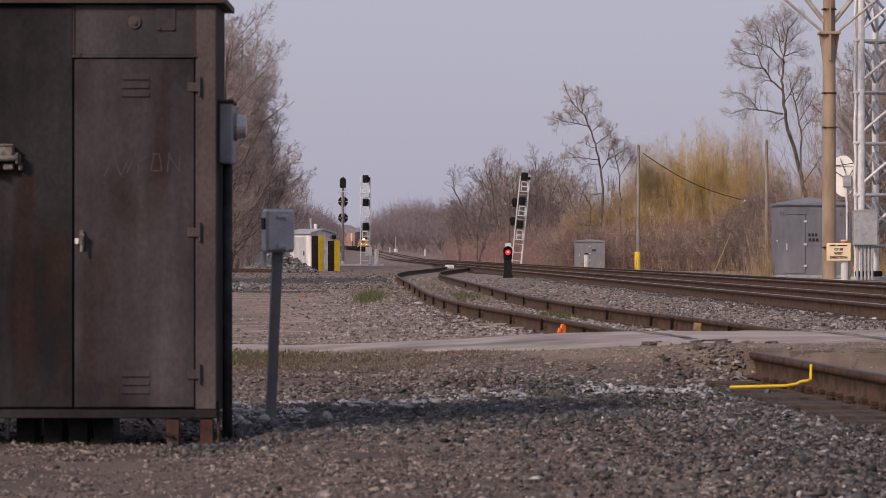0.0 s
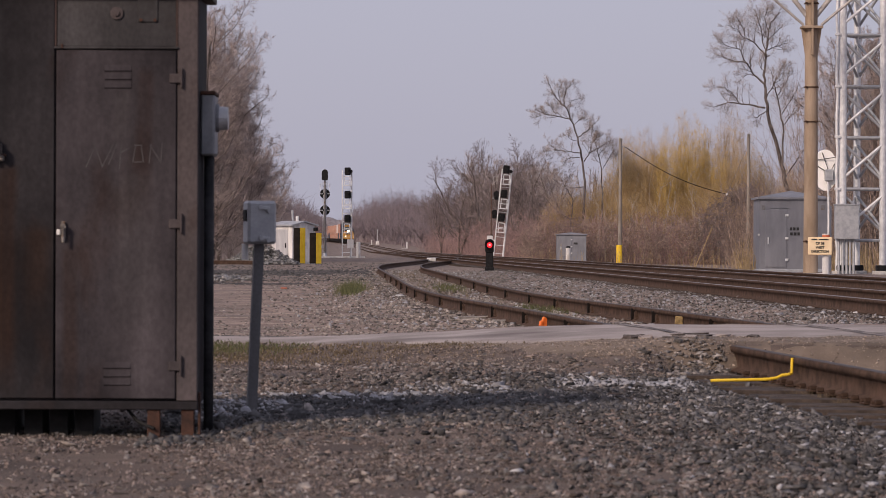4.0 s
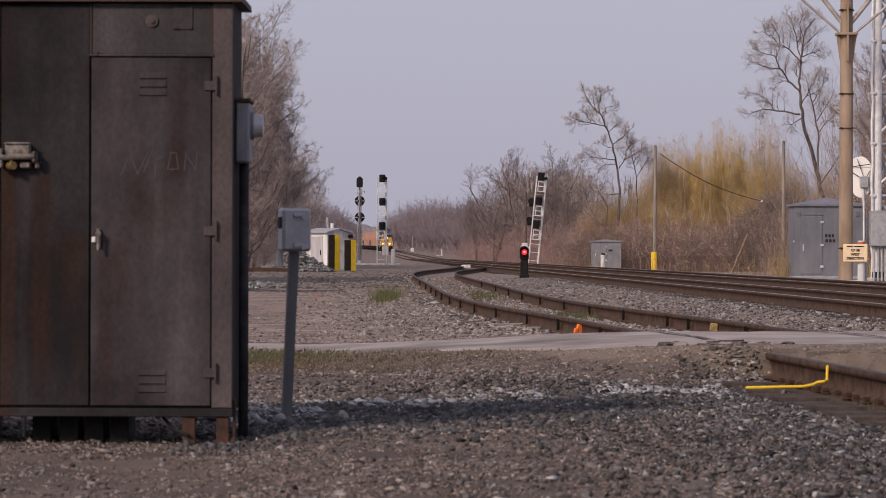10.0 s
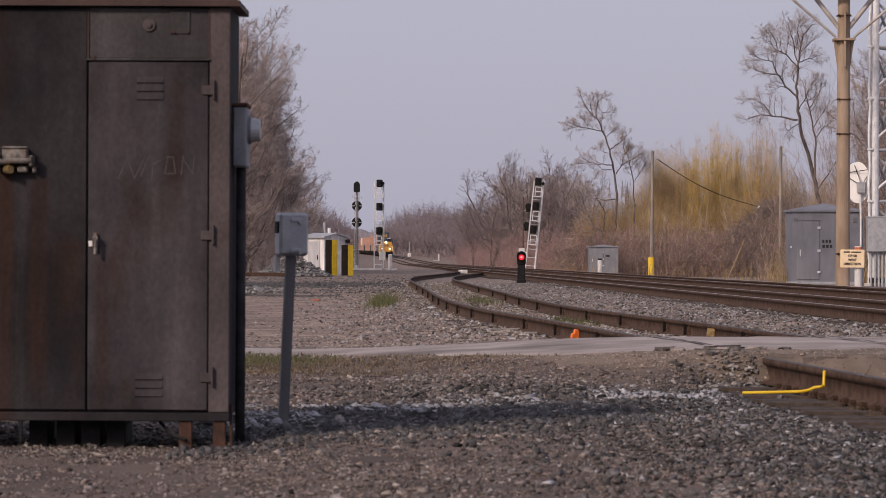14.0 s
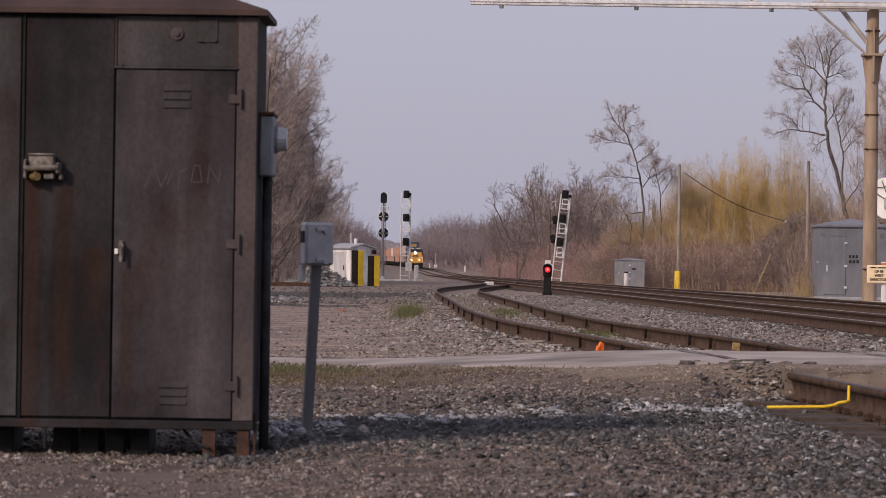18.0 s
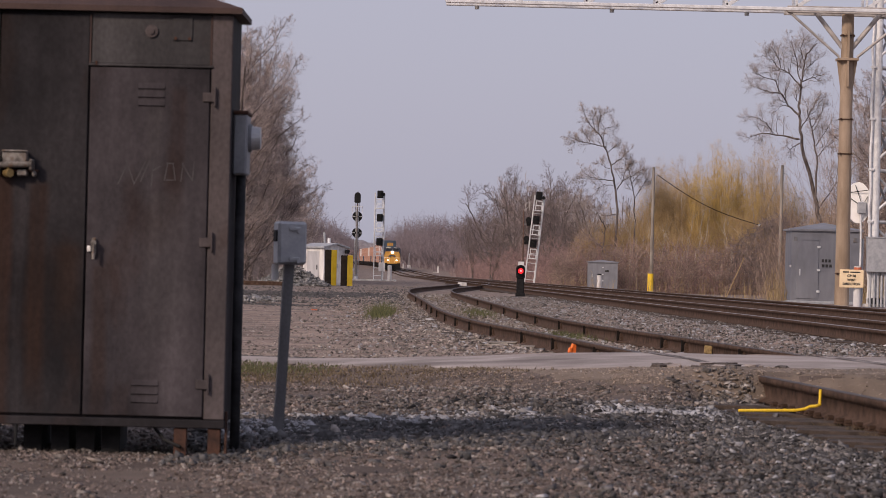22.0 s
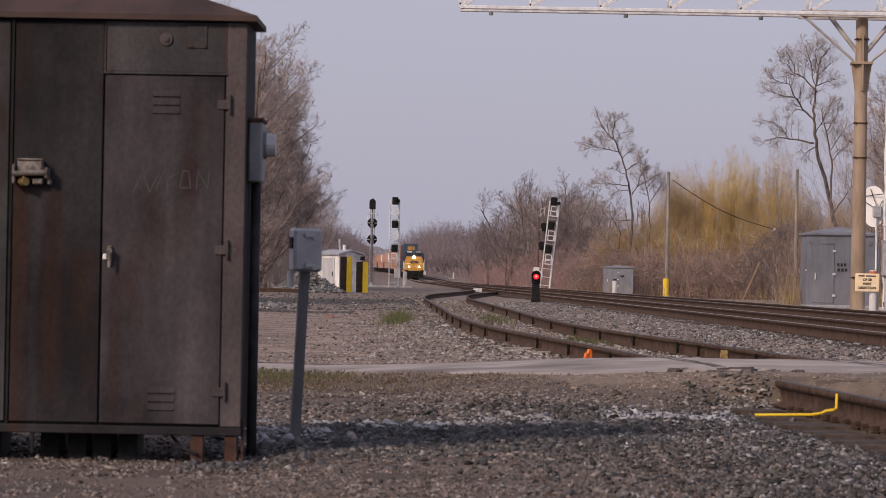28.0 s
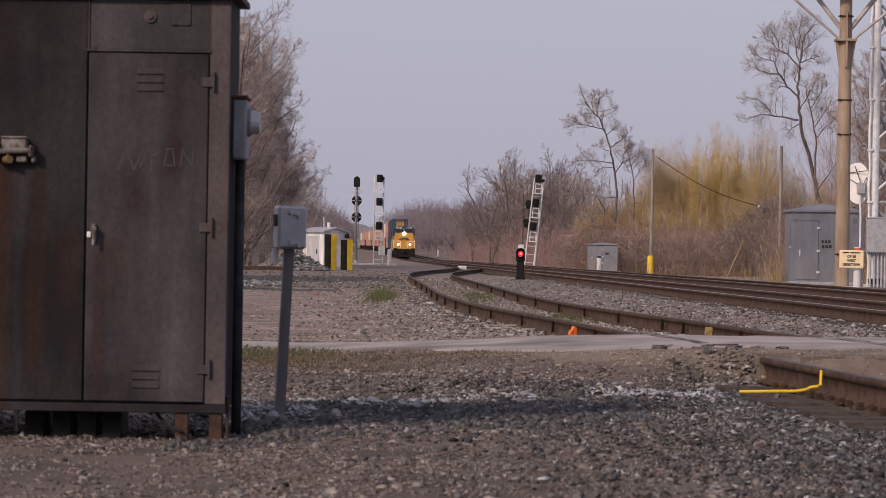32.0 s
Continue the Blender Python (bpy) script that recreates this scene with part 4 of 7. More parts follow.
def upright_signal():
    s = thing("mast_signal", pose(4.99, 236.5, 0.0), "rusty mast signal with two dark heads", "railway signal")
    part("mast", R(((0, 0, 0), (0, 0, 5.6), 0.065, 0.05), n=10), M_MASTRUST, s, "rusty brown mast")
    part("bracket", R(((0, 0, 5.5), (0.42, 0, 5.95), 0.03), ((0.12, 0, 6.15), (0.52, 0, 6.15), 0.03), ((0.42, 0, 5.6), (0.42, 0, 6.3), 0.03), ((0.12, 0, 5.65), (0.12, 0, 6.15), 0.025)), M_TRUSS, s, "dull grey steel bracket")
    for x, z in ((0.38, 4.86), (0.24, 3.45)):
        bm = R(((x, -0.3, z), (x, 0.15, z), 0.23), n=18)
        box(bm, x - 0.17, x + 0.17, -0.1, 0.2, z - 0.42, z + 0.2, bevel=0.04)
        part("signal_head", bm, M_DARK, s, "black signal head")
        part("arm", R(((0, 0, z - 0.3), (x, 0, z - 0.3), 0.03)), M_GALV, s)
    part("relay_box", B((-0.16, 0.34, -0.25, 0.05, 1.0, 1.45), bevel=0.02), M_WHITE, s, "white equipment box")
    return s


mast_signal()
ladder_signal(pose(-6.15, 249, 0.0), "white galvanised ladder signal with black heads", 6.95, (6.85, 5.0, 3.1), 0.05)
ladder_signal(pose(5.46, 235, 0.0, 0, 5.66, 0), "leaning white ladder signal with black heads", 6.7, (6.72, 4.9, 3.12), -0.04)
upright_signal()


def signal_footing():
    f = thing("signal_footing", pose(-7, 249, 0), "pale concrete footing beam under the two signals", "footing")
    part("beam", B((-1.4, 2.3, -0.5, 0.5, -0.1, 0.12), bevel=0.03), M_CONCRETE, f)
    b = thing("white_bollard", pose(-5.2, 247, 0.0), "plain white round marker post", "bollard", "white marker posts")
    part("post", R(((0, 0, 0), (0, 0, 1.2), 0.17), n=14), M_WHITE, b)
    part("cap", R(((0, 0, 1.2), (0, 0, 1.26), 0.17, 0.08), n=14), M_WHITE, b)
    c = thing("mast_cabinet", pose(-5.85, 248.3, 0.0), "small white control box on the signal mast", "control box")
    part("box", B((-0.25, 0.25, -0.15, 0.15, 0.75, 1.45), bevel=0.02), M_WHITE, c)
    part("leg", B((-0.05, 0.05, -0.05, 0.05, 0.0, 0.75)), M_GALV, c)


signal_footing()


def dwarf_signal():
    s = thing("dwarf_signal", pose(2.2, 107, 0.05), "black dwarf signal showing a red light", "railway signal")
    part("base", B((-0.16, 0.16, -0.16, 0.16, 0.0, 0.14), bevel=0.02), M_DARK, s)
    part("body", B((-0.13, 0.13, -0.12, 0.12, 0.10, 0.62), bevel=0.03), M_DARK, s)
    bm = B((-0.15, 0.15, -0.12, 0.12, 0.62, 0.90), bevel=0.04)
    rod(bm, (0, -0.12, 0.93), (0, 0.12, 0.93), 0.16, n=20)
    h = part("signal_head", bm, M_DARK, s)
    bm = bmesh.new()
    rod(bm, (0, -0.12, 0.90), (0, -0.24, 0.90), 0.15, n=20, caps=False)
    part("hood", bm, M_DARK, h)
    part("red_light", R(((0, -0.125, 0.88), (0, -0.15, 0.88), 0.092), n=20), M_RED, h, "lit red lens")
    part("lens_centre", R(((0.0, -0.15, 0.89), (0.0, -0.158, 0.89), 0.035), n=14), M_REDHOT, h, "bright pink lens centre")
    part("top_box", B((-0.09, 0.11, -0.06, 0.14, 1.06, 1.2), bevel=0.015), M_WHITE, s, "small white box on top")
    return s


dwarf_signal()


# ---- bungalow, pedestals, rubble ----
def gable_hut(name, m, w, d, h, rise, wall_m, roof_m, label, category, doors=(), eave=0.08, hip=False):
    s = thing(name, m, label, category)
    bm = bmesh.new()
    poly(bm, [(-w / 2, 0), (w / 2, 0), (w / 2, h)] + ([] if hip else [(0, h + rise)]) + [(-w / 2, h)], 0, d)
    part("wall", bm, wall_m, s)
    if hip:
        bm = bmesh.new()
        a, b = w / 2 + eave, d + eave
        lo = [bm.verts.new(p) for p in ((-a, -eave, h + 0.002), (a, -eave, h + 0.002), (a, b, h + 0.002), (-a, b, h + 0.002))]
        up = [bm.verts.new((v.co.x, v.co.y, h + 0.07)) for v in lo]
        top = bm.verts.new((0, d / 2, h + 0.07 + rise))
        for i in range(4):
            bm.faces.new((lo[i], lo[(i + 1) % 4], up[(i + 1) % 4], up[i]))
            bm.faces.new((up[i], up[(i + 1) % 4], top))
        bm.faces.new(lo[::-1])
        part("roof", bm, roof_m, s, "low hipped roof")
    for sgn in () if hip else (-1, 1):
        bm = bmesh.new()
        poly(bm, [(0, h + rise + 0.02), (sgn * (w / 2 + eave), h - 0.03), (sgn * (w / 2 + eave), h + 0.05), (0, h + rise + 0.09)], -eave, d + eave)
        part("roof", bm, roof_m, s)
    for x0, x1, z0, z1 in doors:
        dr = part("door", B((x0, x1, -0.03, 0.02, z0, z1), bevel=0.012), wall_m, s)
        for z in (z0 + 0.25, (z0 + z1) / 2, z1 - 0.2):
            part("hinge", B((x1 - 0.06, x1 + 0.05, -0.05, -0.02, z - 0.04, z + 0.04), bevel=0.008), M_GALVB, dr)
        part("door_handle", B((x0 + 0.08, x0 + 0.13, -0.07, -0.03, (z0 + z1) / 2 - 0.2, (z0 + z1) / 2 + 0.03), bevel=0.01), M_GALVB, dr)
    part("base", B((-w / 2 - 0.04, w / 2 + 0.04, -0.04, d + 0.04, -0.15, 0.05), bevel=0.02), M_GALV, s)
    return s


M_HUTDOOR = mat("pale_grey_door", (0.36, 0.36, 0.38), (0.48, 0.48, 0.50), 0.6, scale=3, bump=0.06, streak=0.3)
hut = gable_hut("instrument_hut", pose(-6.27, 163.5, 0.0, 0, 0, 45), 1.6, 1.6, 1.95, 0.16, M_WHITE, M_GALV, "chalky white instrument hut with low gable roof", "hut", doors=((-0.35, 0.55, 0.12, 1.75),), eave=0.13)
part("roof_vent", R(((0.0, 0.5, 2.1), (0.0, 0.5, 2.45), 0.09), n=12), M_GALVB, hut)
part("chimney_pipe", R(((0.35, 1.2, 2.1), (0.28, 1.2, 2.75), 0.06), n=10), M_GALV, hut)
sd = part("side_door", B((-0.83, -0.80, 0.35, 1.25, 0.12, 1.75), bevel=0.01), M_HUTDOOR, hut, "pale grey side door")
part("door_handle", B((-0.87, -0.83, 0.45, 0.5, 0.8, 1.05), bevel=0.01), M_DARK, sd)
part("junction_lamp", B((0.6, 0.85, -0.2, -0.05, 1.66, 1.86), bevel=0.03), M_DARK, hut)


def pedestal(x, y, h):
    p = thing("guard_pedestal", pose(x, y, 0.0, 0, 0, 45), "tall yellow and black steel guard pedestal", "guard post", "guard pedestals")
    part("front_plate", B((-0.02, 0.36, -0.04, 0.0, 0.0, h), bevel=0.01), M_YELLOW, p, "bright yellow face")
    part("side_plate", B((-0.06, -0.02, -0.04, 0.42, 0.0, h), bevel=0.01), M_DARKBROWN, p, "dark brown side")
    part("back_plate", B((-0.02, 0.36, 0.38, 0.42, 0.0, h), bevel=0.01), M_DARKBROWN, p)
    part("hinge", B((0.34, 0.40, -0.06, 0.0, h * 0.5, h * 0.6), bevel=0.01), M_GALV, p)


pedestal(-6.36, 160.5, 1.82)
pedestal(-5.54, 160.5, 1.56)


def lump_pile(x, y, w, h, seed):
    rng = random.Random(seed)

    def place(r):
        a, u = r.uniform(0, 2 * math.pi), math.sqrt(r.uniform(0, 1))
        return (x + math.cos(a) * u * w, y + math.sin(a) * u * w, max(0.0, h * (1 - u)) * r.uniform(0.6, 1.05))
    return stones("rubble_pile", 3600, place, 0.052, M_RUBBLE, seed, "heap of loose grey crushed stone")


lump_pile(-8.2, 158, 1.9, 1.15, 5)


# ---- grey cabinets, pole, sign, tower ----
gc = gable_hut("signal_cabinet", pose(12.54, 107, 0.10), 2.34, 2.0, 2.42, 0.24, M_SHEETGREY, M_SHEETGREY, "light grey steel signal cabinet with a low hipped roof", "cabinet", doors=((-0.98, -0.24, 0.12, 2.08),), hip=True)
for k in range(3):
    part("lettering", B((-0.14 + k * 0.115, -0.065 + k * 0.115, -0.012, 0.005, 1.37, 1.47)), M_TEXT, gc, "illegible black stencil mark" if not k else "")
    part("lettering", B((-0.13 + k * 0.125, -0.045 + k * 0.125, -0.012, 0.005, 1.20, 1.30)), M_TEXT, gc)
for x in (-1.10, 0.92):
    part("louvre", B((x, x + 0.12, -0.02, 0.005, 2.07, 2.22), bevel=0.005), M_OLDGALV, gc, "small dark vent")
part("drip_rail", B((-0.82, -0.20, -0.03, 0.005, 2.12, 2.15), bevel=0.005), M_SHEETGREY, gc)
part("lug", R(((-1.2, -0.02, 1.22), (-1.2, -0.05, 1.22), 0.035), n=10), M_WHITE, gc, "white lug")
part("conduit_head", R(((1.25, 0.2, 0.0), (1.25, 0.2, 2.2), 0.05), n=8), M_GALV, gc)

gb = gable_hut("equipment_case", pose(10.95, 235, -0.40), 2.2, 1.5, 2.20, 0.14, M_SHEETGREY, M_SHEETGREY, "small light grey equipment case by the line", "cabinet", doors=((-0.9, 0.0, 0.6, 2.05),), hip=True)
part("plate", B((0.15, 0.45, -0.015, 0.005, 1.5, 1.65)), M_TEXT, gb)
wb = thing("white_bollard", pose(10.55, 232, 0.05), "plain white round marker post", "bollard", "white marker posts")
part("post", R(((0, 0, -0.6), (0, 0, 0.8), 0.17), n=14), M_WHITE, wb)
part("cap", R(((0, 0, 0.8), (0, 0, 0.92), 0.175, 0.12), n=14), M_DARK, wb, "black cap")


def utility_pole(x, y, h, guard, r=0.13):
    p = thing("utility_pole", pose(x, y, 0.0), "weathered grey wooden utility pole", "pole", "utility poles")
    part("pole", R(((0, 0, -0.6), (0, 0, h), r, r * 0.75), n=12), M_POLE, p, smooth=False)
    if guard:
        part("guard", R(((-0.06, -0.1, -0.6), (-0.06, -0.1, 1.05), 0.20), n=14), M_YELLOW, p, "yellow plastic guard")
    part("insulator", R(((0.1, 0, h - 0.5), (0.35, 0, h - 0.6), 0.03)), M_GALV, p)
    return p


utility_pole(13.2, 213, 8.25, True)
utility_pole(20.95, 204, 8.25, False, 0.13)


def cable_span():
    a, b = Vector((13.5, 213, 7.7)), Vector((19.93, 208.04, 4.42))
    pts = [a.lerp(b, k / 16) - Vector((0, 0, 0.45 * math.sin(math.pi * k / 16))) for k in range(17)]
    c = part("overhead_cable", R(*[(p, q, 0.024) for p, q in zip(pts, pts[1:])], n=5), M_DARK)
    tagged(c, "dark sagging overhead cable between two poles", "cable")
    w = part("guy_wire", R(((20.85, 204, 7.4), (19.25, 211, 2.2), 0.012), n=5), M_OLDGALV)
    tagged(w, "thin grey guy wire from the pole to its marker", "guy wire")
    part("insulator", R(((19.87, 208.04, 4.36), (20.0, 208.04, 4.48), 0.055), n=10), M_WHITE, w, "white strain insulator")


cable_span()


def guy_marker():
    g = part("guy_marker", R(((-0.25, 0, -0.6), (0.95, 0, 2.25), 0.028), n=8), M_DRYGRASS)
    g.matrix_basis = pose(18.3, 211, 0.0)
    tagged(g, "slanting pale yellow guy wire marker", "guy marker")


guy_marker()


def old_rails():
    for k, (x0, x1, y) in enumerate(((-12.5, -7.9, 150), (-12.8, -8.2, 151.2), (-13, -8.6, 152.6))):
        o = part("old_rail", B((x0, x1, -0.07, 0.07, 0.0, 0.03), (x0, x1, -0.02, 0.02, 0.03, 0.13), (x0, x1, -0.035, 0.035, 0.13, 0.18), bevel=0.004), M_RAIL)
        o.matrix_basis = pose(0, y, 0.0)
        tagged(o, "loose rusty rail lying on the ground", "rail", "loose rails")


old_rails()


def gantry():
    g = thing("cantilever_signal_bridge", pose(11.76, 96, 0.05), "tan steel column carrying a galvanised signal bridge truss", "signal bridge")
    col = part("column", R(((0, 0, 0.0), (0, 0, 9.0), 0.225, 0.185), n=20), M_TAN, g, "tan weathered steel column", smooth=False)
    for z in (1.0, 4.65, 5.7, 8.25):
        part("band", R(((0, 0, z), (0, 0, z + 0.035), 0.232, 0.232), ((0.12, -0.2, z + 0.02), (0.16, -0.26, z + 0.02), 0.03), ((-0.15, -0.18, z + 0.02), (-0.2, -0.23, z + 0.02), 0.03), n=20), M_RAIL, col, "rusty steel band")
    part("collar", B((-0.32, 0.32, -0.32, 0.32, 7.50, 7.58), bevel=0.01), M_TAN, g)
    bm = bmesh.new()
    poly(bm, [(-0.31, 7.5), (-0.19, 6.65), (-0.19, 7.5)], -0.03, 0.03)
    poly(bm, [(0.31, 7.5), (0.19, 6.65), (0.19, 7.5)], -0.03, 0.03)
    poly(bm, [(-0.03, 7.5), (-0.03, 6.7), (0.03, 6.7), (0.03, 8.4), (-0.03, 8.4)], -0.30, -0.17)
    part("gusset", bm, M_TAN, g)
    part("base_plate", B((-0.5, 0.5, -0.5, 0.5, -0.05, 0.05), bevel=0.01), M_CONCRETE, g)
    zc = 8.975
    part("saddle", B((-1.9, 1.9, -0.55, -0.40, zc - 0.075, zc + 0.13), (-1.9, 1.9, 0.40, 0.55, zc - 0.075, zc + 0.13), bevel=0.01), M_TRUSS, g, "dull steel saddle beam")
    for p, q in (((-1.9, -0.45, zc), (-0.27, -0.25, 7.6)), ((-1.0, 0.0, zc), (-0.15, 0, 7.9)), ((1.0, 0, zc), (0.15, 0, 7.9)), ((1.9, -0.45, zc), (0.27, -0.25, 7.6))):
        part("brace", R((p, q, 0.072 if abs(p[0]) < 1.5 else 0.042), n=12), M_TRUSS, g)
    # lattice truss
    x0, x1, top = -12.25, 9.0, zc + 1.5
    for y in (-0.5, 0.5):
        for z in (zc + 0.03, top):
            part("chord", B((x0, x1, y - 0.07, y + 0.07, z - 0.055, z + 0.055), bevel=0.02), M_GALVB, g, "bright galvanised chord")
        n = 10
        step = (x1 - x0) / n
        for k in range(n):
            xa = x0 + k * step
            part("truss_diagonal", B((-0.05, 0.05, -0.02, 0.02, 0, math.hypot(step, 1.4)), bevel=0.004), M_GALVB, g).matrix_basis = pose(xa, y, zc + 0.1, 0, math.degrees(math.atan2(step, 1.4)) if k % 2 == 0 else math.degrees(math.atan2(step, 1.4)), 0)
            part("truss_post", B((xa - 0.04, xa + 0.04, y - 0.02, y + 0.02, zc + 0.1, top), bevel=0.004), M_GALVB, g)
    for k in range(5):
        x = x0 + 0.95 + k * 4.13
        part("lug", R(((x, 0.5, zc - 0.12), (x, 0.5, zc + 0.0), 0.07), n=10), M_OLDGALV, g, "dull round lug under the chord")
    return g


gantry()


def route_sign():
    s = thing("route_sign", pose(11.87, 94.6, 0.14), "cream sign with black lettering on a white post", "sign")
    part("board", B((-0.36, 0.36, -0.02, 0.01, 0.52, 1.06), bevel=0.02), M_CREAM, s)
    part("post", R(((0.2, 0.16, -0.1), (0.2, 0.16, 1.16), 0.11), n=14), M_WHITE, s, "white round post")
    part("band", R(((0.2, 0.16, 1.06), (0.2, 0.16, 1.13), 0.115), n=14), M_ORANGEDULL, s, "red-orange band")
    part("illegible_line", B((-0.26, -0.08, -0.026, -0.018, 0.965, 1.005), (-0.04, 0.26, -0.026, -0.018, 0.965, 1.0)), M_TEXT, s)
    for word, z, size in (("CP 58", 0.835, 0.105), ("WEST", 0.715, 0.10), ("DIRECTION", 0.595, 0.10)):
        cu = bpy.data.curves.new("lettering", "FONT")
        cu.body, cu.size, cu.align_x, cu.extrude, cu.offset = word, size, "CENTER", 0.003, 0.004
        cu.materials.append(M_TEXT)
        ob = new("lettering", cu)
        ob.parent = s
        ob.matrix_basis = pose(0, -0.026, z, 90, 0, 0)


route_sign()


def lattice_tower():
    t = thing("lattice_tower", pose(13.25, 100, 0.05), "bright galvanised lattice radio tower on concrete", "tower")
    legs = [(0, 0), (1.31, 0.15), (0.62, 1.15)]
    for k, (x, y) in enumerate(legs):
        part("leg", R(((x, y, 0), (x, y, 16), 0.11 if k else 0.13), n=16), M_GALVB, t, smooth=False)
        part("foot", B((x - 0.3, x + 0.3, y - 0.3, y + 0.3, -0.1, 0.1), bevel=0.02), M_CONCRETE, t)
        part("foot_plate", B((x - 0.2, x + 0.2, y - 0.2, y + 0.2, 0.1, 0.28), bevel=0.02), M_DARK, t)
    pts = [(-0.19 + 0.022 * math.sin(k * 2.3), -0.12, 0.1 + 0.62 * k) for k in range(27)]
    bm = bmesh.new()
    rings = [[bm.verts.new((x + 0.045 * math.cos(a * math.pi / 4), y + 0.045 * math.sin(a * math.pi / 4), z)) for a in range(8)] for x, y, z in pts]
    for a, b in zip(rings, rings[1:]):
        for k in range(8):
            bm.faces.new((a[k], a[(k + 1) % 8], b[(k + 1) % 8], b[k]))
    part("feed_pipe", bm, M_GALVB, t, "silver cable conduit")
    for z in (2.7, 4.35, 5.95, 7.6, 9.2):
        part("cable_clip", B((-0.26, -0.08, -0.18, -0.06, z - 0.04, z + 0.04), bevel=0.01), M_GALVB, t)
    z = 1.07
    while z < 15:
        for i in range(3):
            (xa, ya), (xb, yb) = legs[i], legs[(i + 1) % 3]
            part("strut", R(((xa, ya, z), (xb, yb, z), 0.05), n=8), M_GALV, t)
            # Brighter steel paints the sunlit look onto the front face's rising diagonals.
            part("diagonal", R(((xa, ya - 0.05, z + 0.33), (xb, yb - 0.05, z + 1.43), 0.045), n=8), M_GALVB if i == 0 else M_GALV, t)
            part("diagonal", R(((xa, ya + 0.05, z + 1.48), (xb, yb + 0.05, z + 0.27), 0.045), n=8), M_GALV, t)
        z += 1.63
    b = part("control_box", B((-0.29, 0.46, -0.6, -0.2, 1.1, 2.2), bevel=0.02), M_GALV, t, "grey control box on the tower leg")
    part("lid", B((-0.31, 0.48, -0.62, -0.2, 2.17, 2.22), bevel=0.01), M_GALV, b)
    for x in (-0.16, -0.03, 0.09, 0.20, 0.31):
        part("conduit", R(((x, -0.4, 0.0), (x, -0.4, 1.12), 0.042), n=10), M_GALV, t)
    # antenna drum
    d = part("dish_drum", R(((-0.51, 0.2, 3.3), (-0.51, 0.7, 3.3), 0.39), n=32), M_DISH, t, "white oval antenna drum")
    for v in d.data.vertices:
        v.co.z = 3.3 + (v.co.z - 3.3) * 1.68
    for xa, za, xb, zb in ((-0.80, 3.45, -0.43, 3.2), (-0.22, 3.5, -0.40, 3.2), (-0.62, 3.85, -0.42, 3.25), (-0.78, 3.62, -0.24, 3.70)):
        part("strut", R(((xa, 0.18, za), (xb, 0.05, zb), 0.012), n=6), M_DARK, d, "thin dark feed strut")
    part("feed_box", B((-0.55, -0.27, 0.0, 0.2, 2.95, 3.32), bevel=0.03), M_GALV, d)
    part("arm", R(((-0.45, 0.1, 2.95), (-0.42, 0.1, 2.2), 0.035), ((-0.42, 0.1, 2.2), (-0.42, 0.1, 0.05), 0.035), n=8), M_GALVB, t)
    return t


lattice_tower()


def small_far_posts():
    for x, y, h, w in ((-20.0, 900, 4.4, 0.16),):
        p = thing("mast_signal", pose(x + 6.5, y, grade(y)), "small far trackside mast with a white box", "railway signal")
        part("mast", R(((0, 0, 0), (0, 0, h), 0.12), n=8), M_GALV, p)
        part("box", B((-0.5, 0.5, -0.3, 0.3, 0.0, 1.0), bevel=0.05), M_WHITE, p)
    for x, y, h in ((-3.4, 600, 1.3), (-14.8, 880, 1.4)):
        b = thing("white_bollard", pose(x, y, grade(y)), "plain white round marker post", "bollard", "white marker posts")
        part("post", R(((0, 0, -0.1), (0, 0, h), 0.16), n=12), M_WHITE, b)
        part("foot", B((-1.0, 0.2, -0.3, 0.3, -0.1, 0.12), bevel=0.03), M_CONCRETE, b)
    m = thing("switch_machine", pose(0.35, 172, 0.06), "white capped switch machine beside the points", "switch machine")
    part("case", B((-0.24, 0.26, -0.25, 0.25, 0.0, 0.22), bevel=0.04), M_WHITE, m)


small_far_posts()


